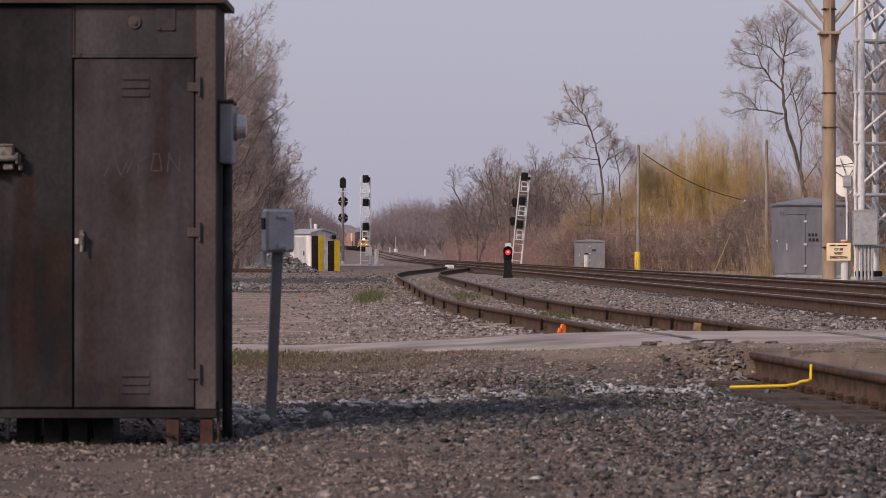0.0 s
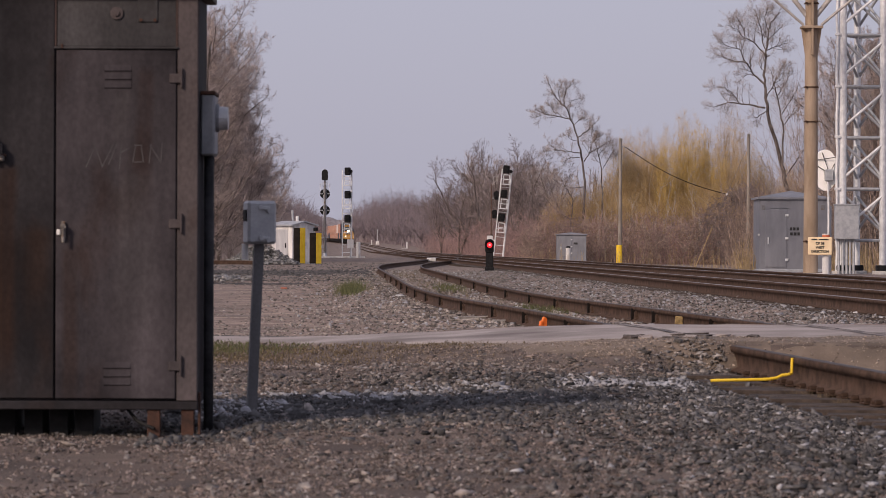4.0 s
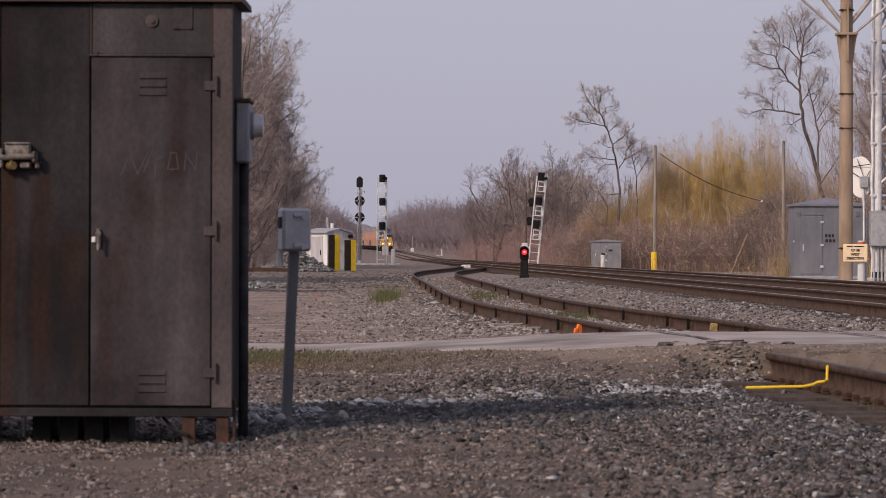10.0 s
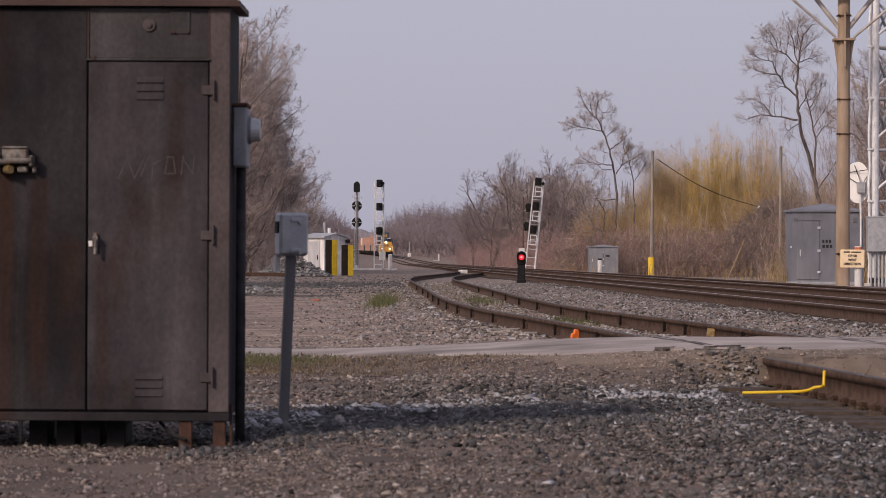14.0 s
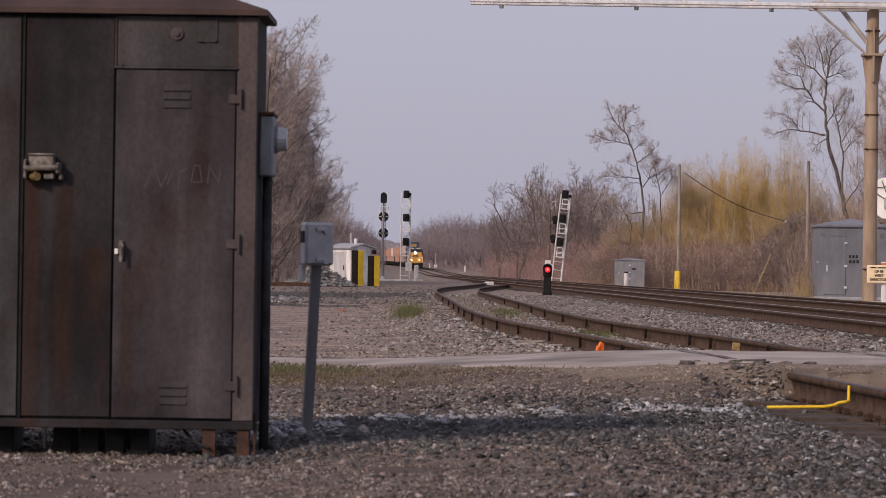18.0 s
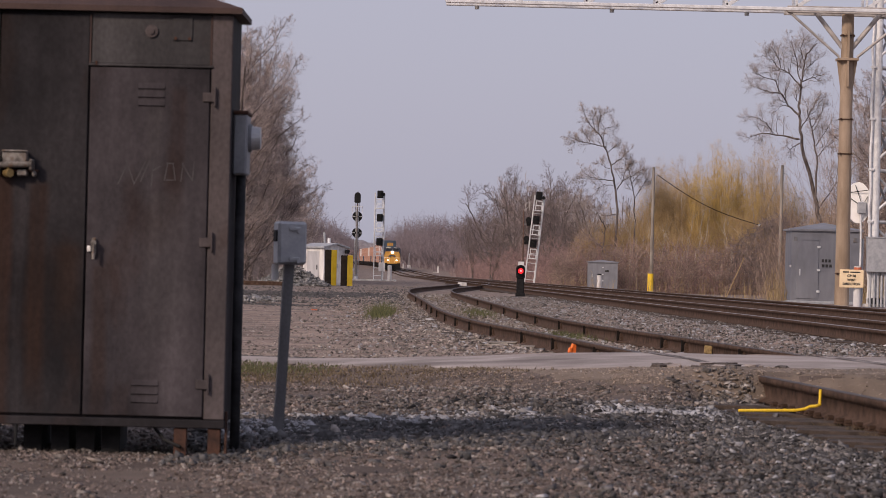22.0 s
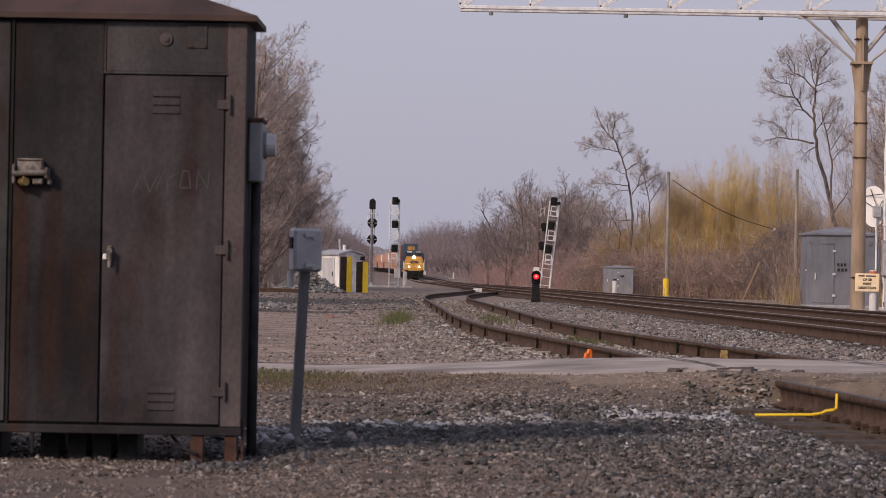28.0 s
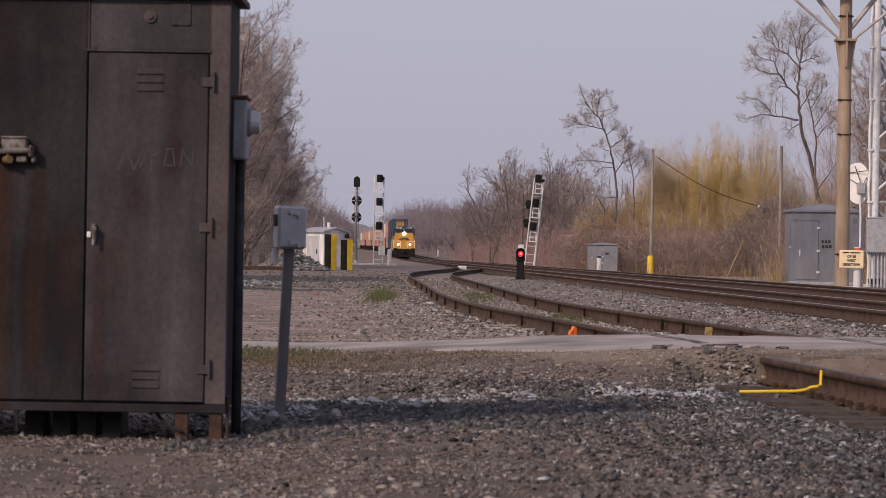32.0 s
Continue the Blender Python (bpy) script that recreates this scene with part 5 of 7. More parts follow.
# ---- the train ----
def locomotive():
    t = thing("locomotive", pose(0, 0, 0), "yellow and dark blue diesel locomotive with lit headlights", "locomotive", "locomotives")
    bm = bmesh.new()      # wide nose, sloping back to the windscreen
    poly(bm, [(-1.45, 1.45), (1.45, 1.45), (1.45, 3.1), (1.2, 3.72), (-1.2, 3.72), (-1.45, 3.1)], 1.3, 2.9)
    for v in bm.verts:
        if v.co.y < 2 and v.co.z > 3:
            v.co.y += 0.35
    part("nose", bm, M_LOCOY, t, "yellow sloping nose")
    bm = bmesh.new()
    poly(bm, [(-1.55, 1.4), (1.55, 1.4), (1.55, 4.2), (1.15, 4.68), (-1.15, 4.68), (-1.55, 4.2)], 2.9, 5.6)
    cab = part("cab", bm, M_LOCOB, t, "dark blue cab")
    for s in (-1, 1):
        part("windscreen", B((s * 0.62 - 0.5, s * 0.62 + 0.5, 2.86, 2.9, 3.85, 4.34), bevel=0.01), M_WINDSCREEN, cab, "pale reflecting windscreen")
        nb = part("number_board", B((s * 0.72 - 0.38, s * 0.72 + 0.38, 2.80, 2.86, 4.40, 4.64), bevel=0.01), M_WHITE if s < 0 else M_GALV, cab, "pale number board with illegible figures")
        for k in range(4):
            part("figure", B((s * 0.72 - 0.30 + k * 0.16, s * 0.72 - 0.20 + k * 0.16, 2.79, 2.80, 4.45, 4.59)), M_TEXT, nb)
        part("ditch_light", R(((s * 0.82, 0.75, 2.02), (s * 0.82, 0.62, 2.02), 0.14), n=16), M_LAMP, t, "lit ditch light")
        part("handrail", R(((s * 1.46, 0.5, 0.7), (s * 1.46, 0.5, 2.6), 0.045), ((s * 1.46, 0.5, 2.6), (s * 1.46, 1.4, 2.7), 0.04), ((s * 0.5, 0.5, 2.5), (s * 1.46, 0.5, 2.5), 0.04), ((s * 0.5, 0.5, 1.5), (s * 0.5, 0.5, 2.5), 0.04), n=6), M_CREAM, t, "pale handrail")
        part("step_well", B((s * 1.2 - 0.25, s * 1.2 + 0.25, 0.35, 1.1, 0.35, 1.45), bevel=0.03), M_DARK, t)
    part("headlight", R(((0, 2.9, 3.62), (0, 1.45, 3.62), 0.26), n=20), M_LAMP, t, "lit twin headlight")
    part("nose_emblem", B((-0.55, 0.55, 1.29, 1.31, 2.85, 3.02), (-0.7, -0.2, 1.29, 1.31, 2.65, 2.78), (0.2, 0.7, 1.29, 1.31, 2.65, 2.78)), M_LOCOB, t, "dark plain emblem bars")
    part("front_deck", B((-1.5, 1.5, 0.45, 1.5, 1.32, 1.55), bevel=0.02), M_LOCOY, t)
    bm = bmesh.new()
    poly(bm, [(-1.5, 0.18), (1.5, 0.18), (1.5, 1.32), (-1.5, 1.32)], 0.45, 0.7)
    part("pilot_plough", bm, M_DARK, t, "black pilot plough")
    part("coupler", B((-0.2, 0.2, 0.0, 0.6, 0.75, 1.1), bevel=0.05), M_DARK, t)
    part("hood", B((-0.95, 0.95, 5.6, 21.0, 1.4, 4.45), bevel=0.08), M_LOCOB, t, "dark blue long hood")
    part("radiator", B((-1.45, 1.45, 16.5, 20.6, 3.3, 4.6), bevel=0.06), M_LOCOB, t)
    part("frame", B((-1.5, 1.5, 1.3, 21.8, 1.05, 1.42), bevel=0.03), M_LOCOY, t, "yellow frame sill")
    part("fuel_tank", B((-1.35, 1.35, 8.5, 14.0, 0.35, 1.05), bevel=0.08), M_DARK, t)
    for y in (4.3, 17.9):
        b = part("truck", B((-1.3, 1.3, y - 2.3, y + 2.3, 0.45, 0.95), bevel=0.06), M_DARK, t)
        for dy in (-1.9, 0, 1.9):
            part("wheelset", R(((-0.83, y + dy, 0.51), (-0.70, y + dy, 0.51), 0.51), ((0.70, y + dy, 0.51), (0.83, y + dy, 0.51), 0.51), ((-0.7, y + dy, 0.51), (0.7, y + dy, 0.51), 0.09), n=18), M_RAIL, b)
    return t


def container(parent, y, z, material, label, marks=False):
    bm = B((-1.28, 1.28, y, y + 16.1, z, z + 2.88), bevel=0.02)
    c = part("container", bm, material, parent, label)
    for x in (-1.30, 1.28):
        bm = bmesh.new()
        for k in range(20):
            box(bm, x, x + 0.02, y + 0.4 + k * 0.8, y + 0.75 + k * 0.8, z + 0.15, z + 2.75)
        part("side_ribs", bm, material, c)
    bm = bmesh.new()
    for x in (-0.75, 0.0, 0.75):
        box(bm, x - 0.2, x + 0.2, y - 0.03, y, z + 0.15, z + 2.75)
    part("end_ribs", bm, material, c)
    if marks:
        bm = B((-0.55, -0.18, y - 0.05, y - 0.032, z + 1.75, z + 2.4), (-0.1, 0.25, y - 0.05, y - 0.032, z + 1.75, z + 2.4), (0.33, 0.70, y - 0.05, y - 0.032, z + 1.75, z + 2.4))
        part("emblem", bm, M_LOCOY, c, "plain yellow emblem blocks")
    return c


def well_car(lower, upper, label, marks=False):
    t = thing("well_car", pose(0, 0, 0), label, "freight car", "double-stack freight cars")
    part("well", B((-1.45, -1.3, 2.5, 21.0, 0.35, 1.35), (1.3, 1.45, 2.5, 21.0, 0.35, 1.35), (-1.4, 1.4, 2.5, 21.0, 0.30, 0.36), bevel=0.02), M_DARKBROWN, t, "dark well between low side sills")
    part("end_deck", B((-1.4, 1.4, 0.4, 2.6, 0.95, 1.2), (-1.4, 1.4, 20.9, 23.1, 0.95, 1.2), bevel=0.04), M_DARKBROWN, t)
    for y in (1.4, 22.1):
        b = part("truck", B((-1.2, 1.2, y - 1.1, y + 1.1, 0.4, 0.8), bevel=0.06), M_DARK, t)
        for dy in (-0.85, 0.85):
            part("wheelset", R(((-0.83, y + dy, 0.42), (-0.70, y + dy, 0.42), 0.42), ((0.70, y + dy, 0.42), (0.83, y + dy, 0.42), 0.42), ((-0.7, y + dy, 0.42), (0.7, y + dy, 0.42), 0.08), n=14), M_RAIL, b)
    container(t, 3.7, 0.38, lower[0], lower[1])
    if upper:
        container(t, 3.7, 3.30, upper[0], upper[1], marks)
    return t


M_WINDSCREEN = mat("dark_windscreen_glass", (0.06, 0.065, 0.075), (0.10, 0.105, 0.115), 0.08, 0.9, bump=0)
CO, CB, CR, CW = (M_CONTO, "orange ribbed container"), (M_CONTB, "dark blue ribbed container"), (M_CONTR, "dull red ribbed container"), (M_CONTW, "off-white ribbed container")
lead = locomotive()
for o in lead.children_recursive:      # full width over the handrails
    for v in o.data.vertices:
        v.co.x *= 1.07
TRAIN = [(lead, 0.0), (copy_thing(lead, pose(0, 0, 0)), 22.6)]
for o in TRAIN[1][0].children_recursive:      # the trailing unit's lamps are out
    if o.name.startswith(("headlight", "ditch_light")):
        o.data = o.data.copy()
        o.data.materials[0] = M_GLASS
tagged(TRAIN[1][0], "trailing yellow and dark blue diesel locomotive, lamps out")
KINDS = [well_car(CB, CB, "well car with two dark blue containers", True), well_car(CO, CO, "well car with two orange containers"), well_car(CO, CW, "well car with a white container on an orange one"), well_car(CB, CO, "well car with an orange container on a blue one"), well_car(CO, None, "well car with one orange container"), well_car(CB, CR, "well car with a dull red container on a blue one")]
ORDER = [0, 0, 5, 1, 3, 2, 1, 1, 4, 1, 1, 3, 1, 4, 1, 1, 3, 1, 2, 1, 1, 1, 3, 1, 2, 1, 1, 3, 1, 1, 2]
used = set()
for k, kind in enumerate(ORDER):
    car = KINDS[kind] if kind not in used else copy_thing(KINDS[kind], pose(0, 0, 0))
    used.add(kind)
    TRAIN.append((car, 45.4 + 23.6 * k))


# ---- bare trees and brush ----
def grow(g, out, p, d, length, r, lv, plan, least):
    """A wandering shoot and its side shoots. plan, level by level: pieces, wander, lift, side shoots, their angle, length and start."""
    n, wander, lift, kids, angle, ratio, start = plan[lv]
    pts = [p]
    for _ in range(n):
        d = (d + Vector((g.gauss(0, wander), g.gauss(0, wander), g.gauss(lift, wander * 0.8)))).normalized()
        pts.append(pts[-1] + d * (length / n))
    side_shoots(g, out, pts, length, r, max(least * 0.6, r * 0.3), lv, plan, least)


def side_shoots(g, out, pts, length, r0, r1, lv, plan, least):
    n = len(pts) - 1
    for k in range(n):
        ra, rb = r0 + (r1 - r0) * k / n, r0 + (r1 - r0) * (k + 1) / n
        if k == n - 1 and lv >= 2:
            out[2].append((*pts[k], *pts[k + 1], ra, 0))
        else:
            out[0 if lv < 2 else 1].append((*pts[k], *pts[k + 1], ra, rb))
    if lv + 1 >= len(plan):
        return
    kids, angle, ratio, start = plan[lv][3:]
    for i in range(kids):
        f = start + (1 - start) * min(1.0, (i + g.random()) / kids)
        k = min(n - 1, int(f * n))
        o = pts[k].lerp(pts[k + 1], f * n - k)
        d = (pts[k + 1] - pts[k]).normalized()
        side = d.cross(Vector((g.gauss(0, 1), g.gauss(0, 1), g.gauss(0, 1)))).normalized()
        a = angle * g.uniform(0.65, 1.3)
        ln = length * ratio * g.uniform(0.6, 1.15) * (1.2 - 0.65 * f)
        grow(g, out, o, d * math.cos(a) + side * math.sin(a), ln, max(least, min((r0 + (r1 - r0) * f) * 0.55, ln * 0.02)), lv + 1, plan, least)


def tree_of(out, label, place, bark, twig):
    t = thing("tree", place, label, "tree", "bare trees")
    tubes("trunk", out[0], bark, 5).parent = t
    tubes("crown", out[1], twig, 3, out[2]).parent = t
    return t


def wild_tree(seed, label, plan, stems=2, girth=0.10, least=0.006, twig=None, height=9.4, splay=0.16):
    """A bare tree about 10 m high that grew freely."""
    g = random.Random(seed)
    out = [], [], []
    for k in range(stems):
        a = 6.28 * (k + g.random()) / stems
        lean = 0.0 if stems == 1 else splay
        grow(g, out, Vector((math.cos(a) * 0.3 * lean, math.sin(a) * 0.3 * lean, -0.1)), Vector((math.cos(a) * lean, math.sin(a) * lean, 1)).normalized(), height * (1 - 0.12 * k * g.random()), girth, 0, plan, least)
    return tree_of(out, label, pose(0, 0, 0), M_BARK, twig or M_TWIG)


def rounded_tree(seed, label, limbs=22, k2=14, k3=8, rx=0.36, rz=0.40, zc=0.60, low=0.10, least=0.014, trunk=0.012, twig=None, stems=1, reach=0.16):
    """A bare tree 10 m high: limbs curve up and out to an oval crown, then forks and fine twigs in all directions."""
    g = random.Random(seed)
    limb, fork, tip = [], [], []
    H = 10.0
    bases = [Vector((0, 0, 0))] if stems == 1 else [Vector((g.uniform(-0.5, 0.5), g.uniform(-0.5, 0.5), 0)) for _ in range(stems)]
    for b in bases:
        p = b + Vector((0, 0, -0.1))
        for k in range(5):
            q = b * (1 + 0.5 * k) + Vector((g.gauss(0, 0.12), g.gauss(0, 0.12), H * 0.17 * (k + 1)))
            limb.append((*p, *q, H * trunk * (1 - 0.17 * k), H * trunk * (1 - 0.17 * (k + 1))))
            p = q
    for n in range(limbs):
        z0 = H * g.uniform(low, 0.62)
        a = g.uniform(0, 2 * math.pi)
        e = g.uniform(-0.55, 1.45)
        end = Vector((math.cos(a) * math.cos(e) * rx * H, math.sin(a) * math.cos(e) * rx * H, zc * H + math.sin(e) * rz * H)) * g.uniform(0.88, 1.04)
        if end.z < z0 + 0.5:
            z0 = max(0.3, end.z - 1.6)
        b = g.choice(bases) * (1 + 3 * z0 / H)
        s = Vector((b.x, b.y, z0))
        mid = s.lerp(end, 0.5) + Vector((math.cos(a) * 0.45, math.sin(a) * 0.45, g.uniform(-0.5, 0.1)))
        pts, m = [], 6
        for k in range(m + 1):
            f = k / m
            pts.append(s * (1 - f) ** 2 + mid * 2 * f * (1 - f) + end * f * f + Vector((g.gauss(0, 0.08), g.gauss(0, 0.08), g.gauss(0, 0.08))) * (k > 0))
        r = H * trunk * 0.42
        for k in range(m):
            ra, rb = max(least, r * (1 - k / m)), max(least, r * (1 - (k + 1) / m))
            limb.append((*pts[k], *pts[k + 1], ra, rb))
        for _ in range(k2):
            f = 0.2 + 0.8 * g.random() ** 0.8
            k = min(m - 1, int(f * m))
            o = pts[k].lerp(pts[k + 1], f * m - k)
            d = (pts[k + 1] - pts[k]).normalized() * 0.7 + Vector((g.gauss(0, 0.7), g.gauss(0, 0.7), g.gauss(0.18, 0.6)))
            d.normalize()
            ln = H * reach * g.uniform(0.4, 1.0) * (1.1 - 0.5 * f)
            h = o + d * ln * 0.5
            d2 = (d + Vector((g.gauss(0, 0.3), g.gauss(0, 0.3), g.gauss(0.1, 0.3)))).normalized()
            q = h + d2 * ln * 0.5
            fork += [(*o, *h, least, least * 0.8), (*h, *q, least * 0.8, least * 0.5)]
            for _ in range(k3):
                w = g.random()
                t0 = o.lerp(h, w * 2) if w < 0.5 else h.lerp(q, w * 2 - 1)
                d3 = (d2 * 0.6 + Vector((g.gauss(0, 0.6), g.gauss(0, 0.6), g.gauss(0.15, 0.55)))).normalized()
                tip.append((*t0, *(t0 + d3 * ln * g.uniform(0.25, 0.6)), least * 0.75, 0))
    t = thing("tree", pose(0, 0, 0), label, "tree", "bare trees")
    tubes("trunk", limb, M_BARK, 4).parent = t
    tubes("crown", fork, twig or M_TWIG, 3, tip).parent = t
    return t


def plant(kinds, spots, seed, wide=1.0):
    rng = random.Random(seed)
    for k, (x, y, h) in enumerate(spots):
        src = kinds[k % len(kinds)]
        s = h / 10.0
        m = Matrix.Translation((x, y, land(x, y))) @ Euler((0, 0, rng.uniform(0, 6.28))).to_matrix().to_4x4() @ Matrix.Diagonal((s * wide * rng.uniform(0.85, 1.2), s * wide * rng.uniform(0.85, 1.2), s, 1))
        c = src if rng_first(src) else copy_thing(src, Matrix.Identity(4))
        c.matrix_basis = m


PLANTED = set()


def rng_first(src):
    """The pattern tree itself takes the first place."""
    if src.name in PLANTED:
        return False
    PLANTED.add(src.name)
    return True


HERO = [wild_tree(11 + k, "bare grey-brown tree with a dense twiggy crown", [(8, 0.07, 0.06, 28, 0.72, 0.37, 0.05), (5, 0.20, 0.14, 9, 0.75, 0.44, 0.12), (4, 0.28, 0.15, 9, 0.75, 0.52, 0.12), (1, 0.36, 0.14, 4, 0.7, 0.75, 0.15), (1, 0.3, 0.1, 0, 0, 0, 0)], 2, 0.085, 0.0066, M_HEROTWIG, 9.4, 0.16) for k in range(3)]
BUSHY = [rounded_tree(21 + k, "bare brown tree with a rounded twiggy crown", 24, 14, 8, 0.38, 0.38, 0.60, 0.12, 0.020) for k in range(3)]
OPEN = [wild_tree(61 + k, "bare dark tree with open forking limbs", [(7, 0.10, 0.04, 11, 0.85, 0.58, 0.12), (6, 0.17, 0.09, 9, 0.7, 0.42, 0.2), (4, 0.22, 0.10, 6, 0.7, 0.5, 0.2), (2, 0.28, 0.1, 3, 0.7, 0.6, 0.2), (1, 0.3, 0.1, 0, 0, 0, 0)], 3, 0.11, 0.0095, M_DARKTWIG, 9.0, 0.3) for k in range(2)]
SLIM = [rounded_tree(31 + k, "slim bare brown tree in a thicket", 18, 12, 7, 0.22, 0.42, 0.56, 0.12, 0.016) for k in range(2)]
SHRUB = [rounded_tree(51 + k, "leafless reddish-brown shrub beside the railway line", 20, 9, 6, 0.55, 0.42, 0.52, 0.02, 0.035, 0.010, M_REDTWIG, 3, 0.22) for k in range(2)]

rs = random.Random(77)


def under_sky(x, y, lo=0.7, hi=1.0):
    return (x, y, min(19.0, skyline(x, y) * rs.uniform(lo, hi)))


LEFT = [(-12.8, 188, 20.5), (-14.0, 204, 20.5), (-14.3, 236, 14.8), (-15.4, 221, 21.2), (-14.9, 275, 12.4), (-16.6, 315, 12.5), (-17.7, 255, 19.8), (-12.9, 180, 15.8), (-17.4, 348, 13.8), (-13.3, 214, 11.8), (-14.7, 194, 17.8), (-16.1, 212, 19.1), (-13.4, 201, 16.5)]
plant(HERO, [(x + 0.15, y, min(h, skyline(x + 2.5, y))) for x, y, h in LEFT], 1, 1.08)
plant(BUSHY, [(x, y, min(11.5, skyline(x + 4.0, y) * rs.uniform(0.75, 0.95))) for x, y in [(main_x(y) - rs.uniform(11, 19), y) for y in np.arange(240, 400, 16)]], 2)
plant(SHRUB, [(main_x(y) - rs.uniform(8.5, 11.5), y, rs.uniform(2.5, 4.0)) for y in np.arange(335, 700, 50)], 3)
plant(BUSHY, [under_sky(main_x(y, 11) + rs.uniform(7, 20), y, 0.8, 1.0) for y in np.arange(340, 520, 15)], 4)
plant(SHRUB, [(main_x(y, 11) + rs.uniform(5, 9), y, rs.uniform(2.5, 4.5)) for y in np.arange(250, 430, 30)], 5)
plant(SLIM + BUSHY, [under_sky(rs.uniform(14, 31), rs.uniform(262, 300), 0.7, 0.95) for _ in range(10)], 6)
plant(SHRUB, [(rs.uniform(9, 26), rs.uniform(243, 270), rs.uniform(3.0, 5.0)) for _ in range(12)], 7)
plant(OPEN, [(6.15, 330, 11.9), (8.3, 320, 11.2), (3.9, 350, 9.0), (2.1, 400, 7.8), (9.9, 312, 10.2), (11.2, 300, 8.6), (5.2, 372, 11.2), (7.3, 352, 11.6)], 8, 1.15)
plant(HERO, [(25.6, 186, 12.5), (27.2, 190, 15.0), (29.5, 200, 15.5), (24.4, 182, 8.5), (26.4, 194, 15.5)], 9)

def shaped_tree(seed, label, limbs, place, least, twig, plan):
    """A tall tree from hand-shaped limbs, each with gnarled branches and clouds of fine upcurved twigs."""
    g = random.Random(seed)
    out = [], [], []
    for pts, r0, r1, kids, start, reach in limbs:
        r0 *= 0.72
        pts = [Vector((x, g.gauss(0, 0.3) if k else 0, z)) for k, (x, z) in enumerate(pts)]
        fine = []
        for a, b in zip(pts, pts[1:]):
            fine += [a] + [a.lerp(b, f) + Vector((g.gauss(0, 0.035), g.gauss(0, 0.035), g.gauss(0, 0.035))) for f in (0.33, 0.67)]
        fine.append(pts[-1])
        length = reach / plan[0][0]
        side_shoots(g, out, fine, length, r0, r1, 0, [(1, 0, 0, kids, 0.85, plan[0][0], start)] + plan[1:], least)
    return tree_of(out, label, place, M_BARK, twig)


FUZZ = [(0.5,), (4, 0.20, 0.12, 8, 0.75, 0.66, 0.10), (3, 0.22, 0.14, 4, 0.65, 0.75, 0.15), (1, 0.22, 0.14, 3, 0.6, 0.75, 0.25), (1, 0.3, 0.1, 0, 0, 0, 0)]
shaped_tree(5, "tall leaning bare tree with a hazy high crown", [
    ([(0.0, -0.7), (0.04, 2.17), (0.19, 6.05), (0.0, 7.7), (-0.37, 9.04), (-0.75, 10.69), (-1.27, 11.81), (-1.72, 12.33), (-2.24, 12.93), (-2.77, 13.98)], 0.16, 0.02, 16, 0.55, 1.3),
    ([(-1.42, 12.11), (-1.49, 12.78), (-1.27, 13.53), (-0.75, 13.9)], 0.055, 0.014, 11, 0.15, 1.25),
    ([(-1.27, 11.96), (-0.9, 12.56), (-0.22, 12.71)], 0.045, 0.012, 8, 0.2, 1.1),
    ([(-1.72, 12.33), (-1.94, 13.08), (-1.72, 13.83)], 0.045, 0.012, 9, 0.2, 1.1),
    ([(-0.82, 11.02), (-1.64, 11.21), (-2.99, 11.43), (-3.81, 11.81)], 0.07, 0.013, 13, 0.25, 1.2),
    ([(-2.69, 11.41), (-3.36, 11.36), (-3.81, 11.11)], 0.035, 0.01, 6, 0.2, 0.9),
    ([(-2.09, 11.29), (-2.39, 11.81), (-2.69, 12.18)], 0.04, 0.011, 7, 0.2, 1.0),
    ([(-0.45, 9.57), (0.0, 9.94), (0.52, 10.24), (1.05, 10.84)], 0.065, 0.012, 10, 0.25, 1.2),
    ([(-0.72, 10.54), (-0.22, 11.06), (0.15, 11.43)], 0.04, 0.011, 8, 0.2, 1.1),
    ([(-0.15, 8.37), (-0.9, 8.49), (-1.94, 8.57), (-2.77, 9.12)], 0.065, 0.012, 11, 0.25, 1.2),
    ([(-1.94, 8.57), (-2.54, 8.52), (-3.14, 8.45)], 0.035, 0.01, 6, 0.2, 0.9),
    ([(-0.18, 8.0), (-0.9, 8.07), (-1.64, 7.62)], 0.05, 0.011, 7, 0.3, 1.1),
    ([(-0.48, 9.34), (-0.9, 9.46), (-1.57, 9.87)], 0.04, 0.011, 6, 0.3, 1.0),
    ([(0.12, 7.7), (0.52, 8.37), (1.35, 8.82), (2.32, 9.42)], 0.07, 0.012, 11, 0.25, 1.3),
    ([(0.52, 8.37), (0.75, 9.19), (1.12, 9.79)], 0.04, 0.011, 8, 0.2, 1.1),
    ([(0.12, 5.68), (-0.9, 5.58), (-1.79, 5.83), (-2.62, 6.43)], 0.06, 0.012, 9, 0.25, 1.3),
    ([(-1.79, 5.83), (-2.24, 6.65), (-2.84, 7.25)], 0.035, 0.01, 7, 0.2, 1.1)], pose(12.5, 250, 0), 0.0058, M_PINKTWIG, FUZZ)
shaped_tree(6, "slender bare tree beside the tall leaning one", [
    ([(0, -0.6), (-0.07, 4.56), (-0.15, 6.8), (-0.37, 8.15), (-0.59, 9.19), (-0.22, 10.09)], 0.09, 0.015, 13, 0.5, 1.3),
    ([(-0.37, 8.15), (0.15, 8.89), (0.68, 9.49)], 0.04, 0.012, 9, 0.15, 1.2),
    ([(-0.56, 9.04), (-0.97, 9.79), (-0.82, 10.24)], 0.035, 0.012, 7, 0.15, 1.0),
    ([(-0.18, 6.88), (0.45, 8.0), (0.9, 8.74)], 0.04, 0.012, 9, 0.2, 1.3)], pose(14.2, 251, 0), 0.0056, M_PINKTWIG, FUZZ)
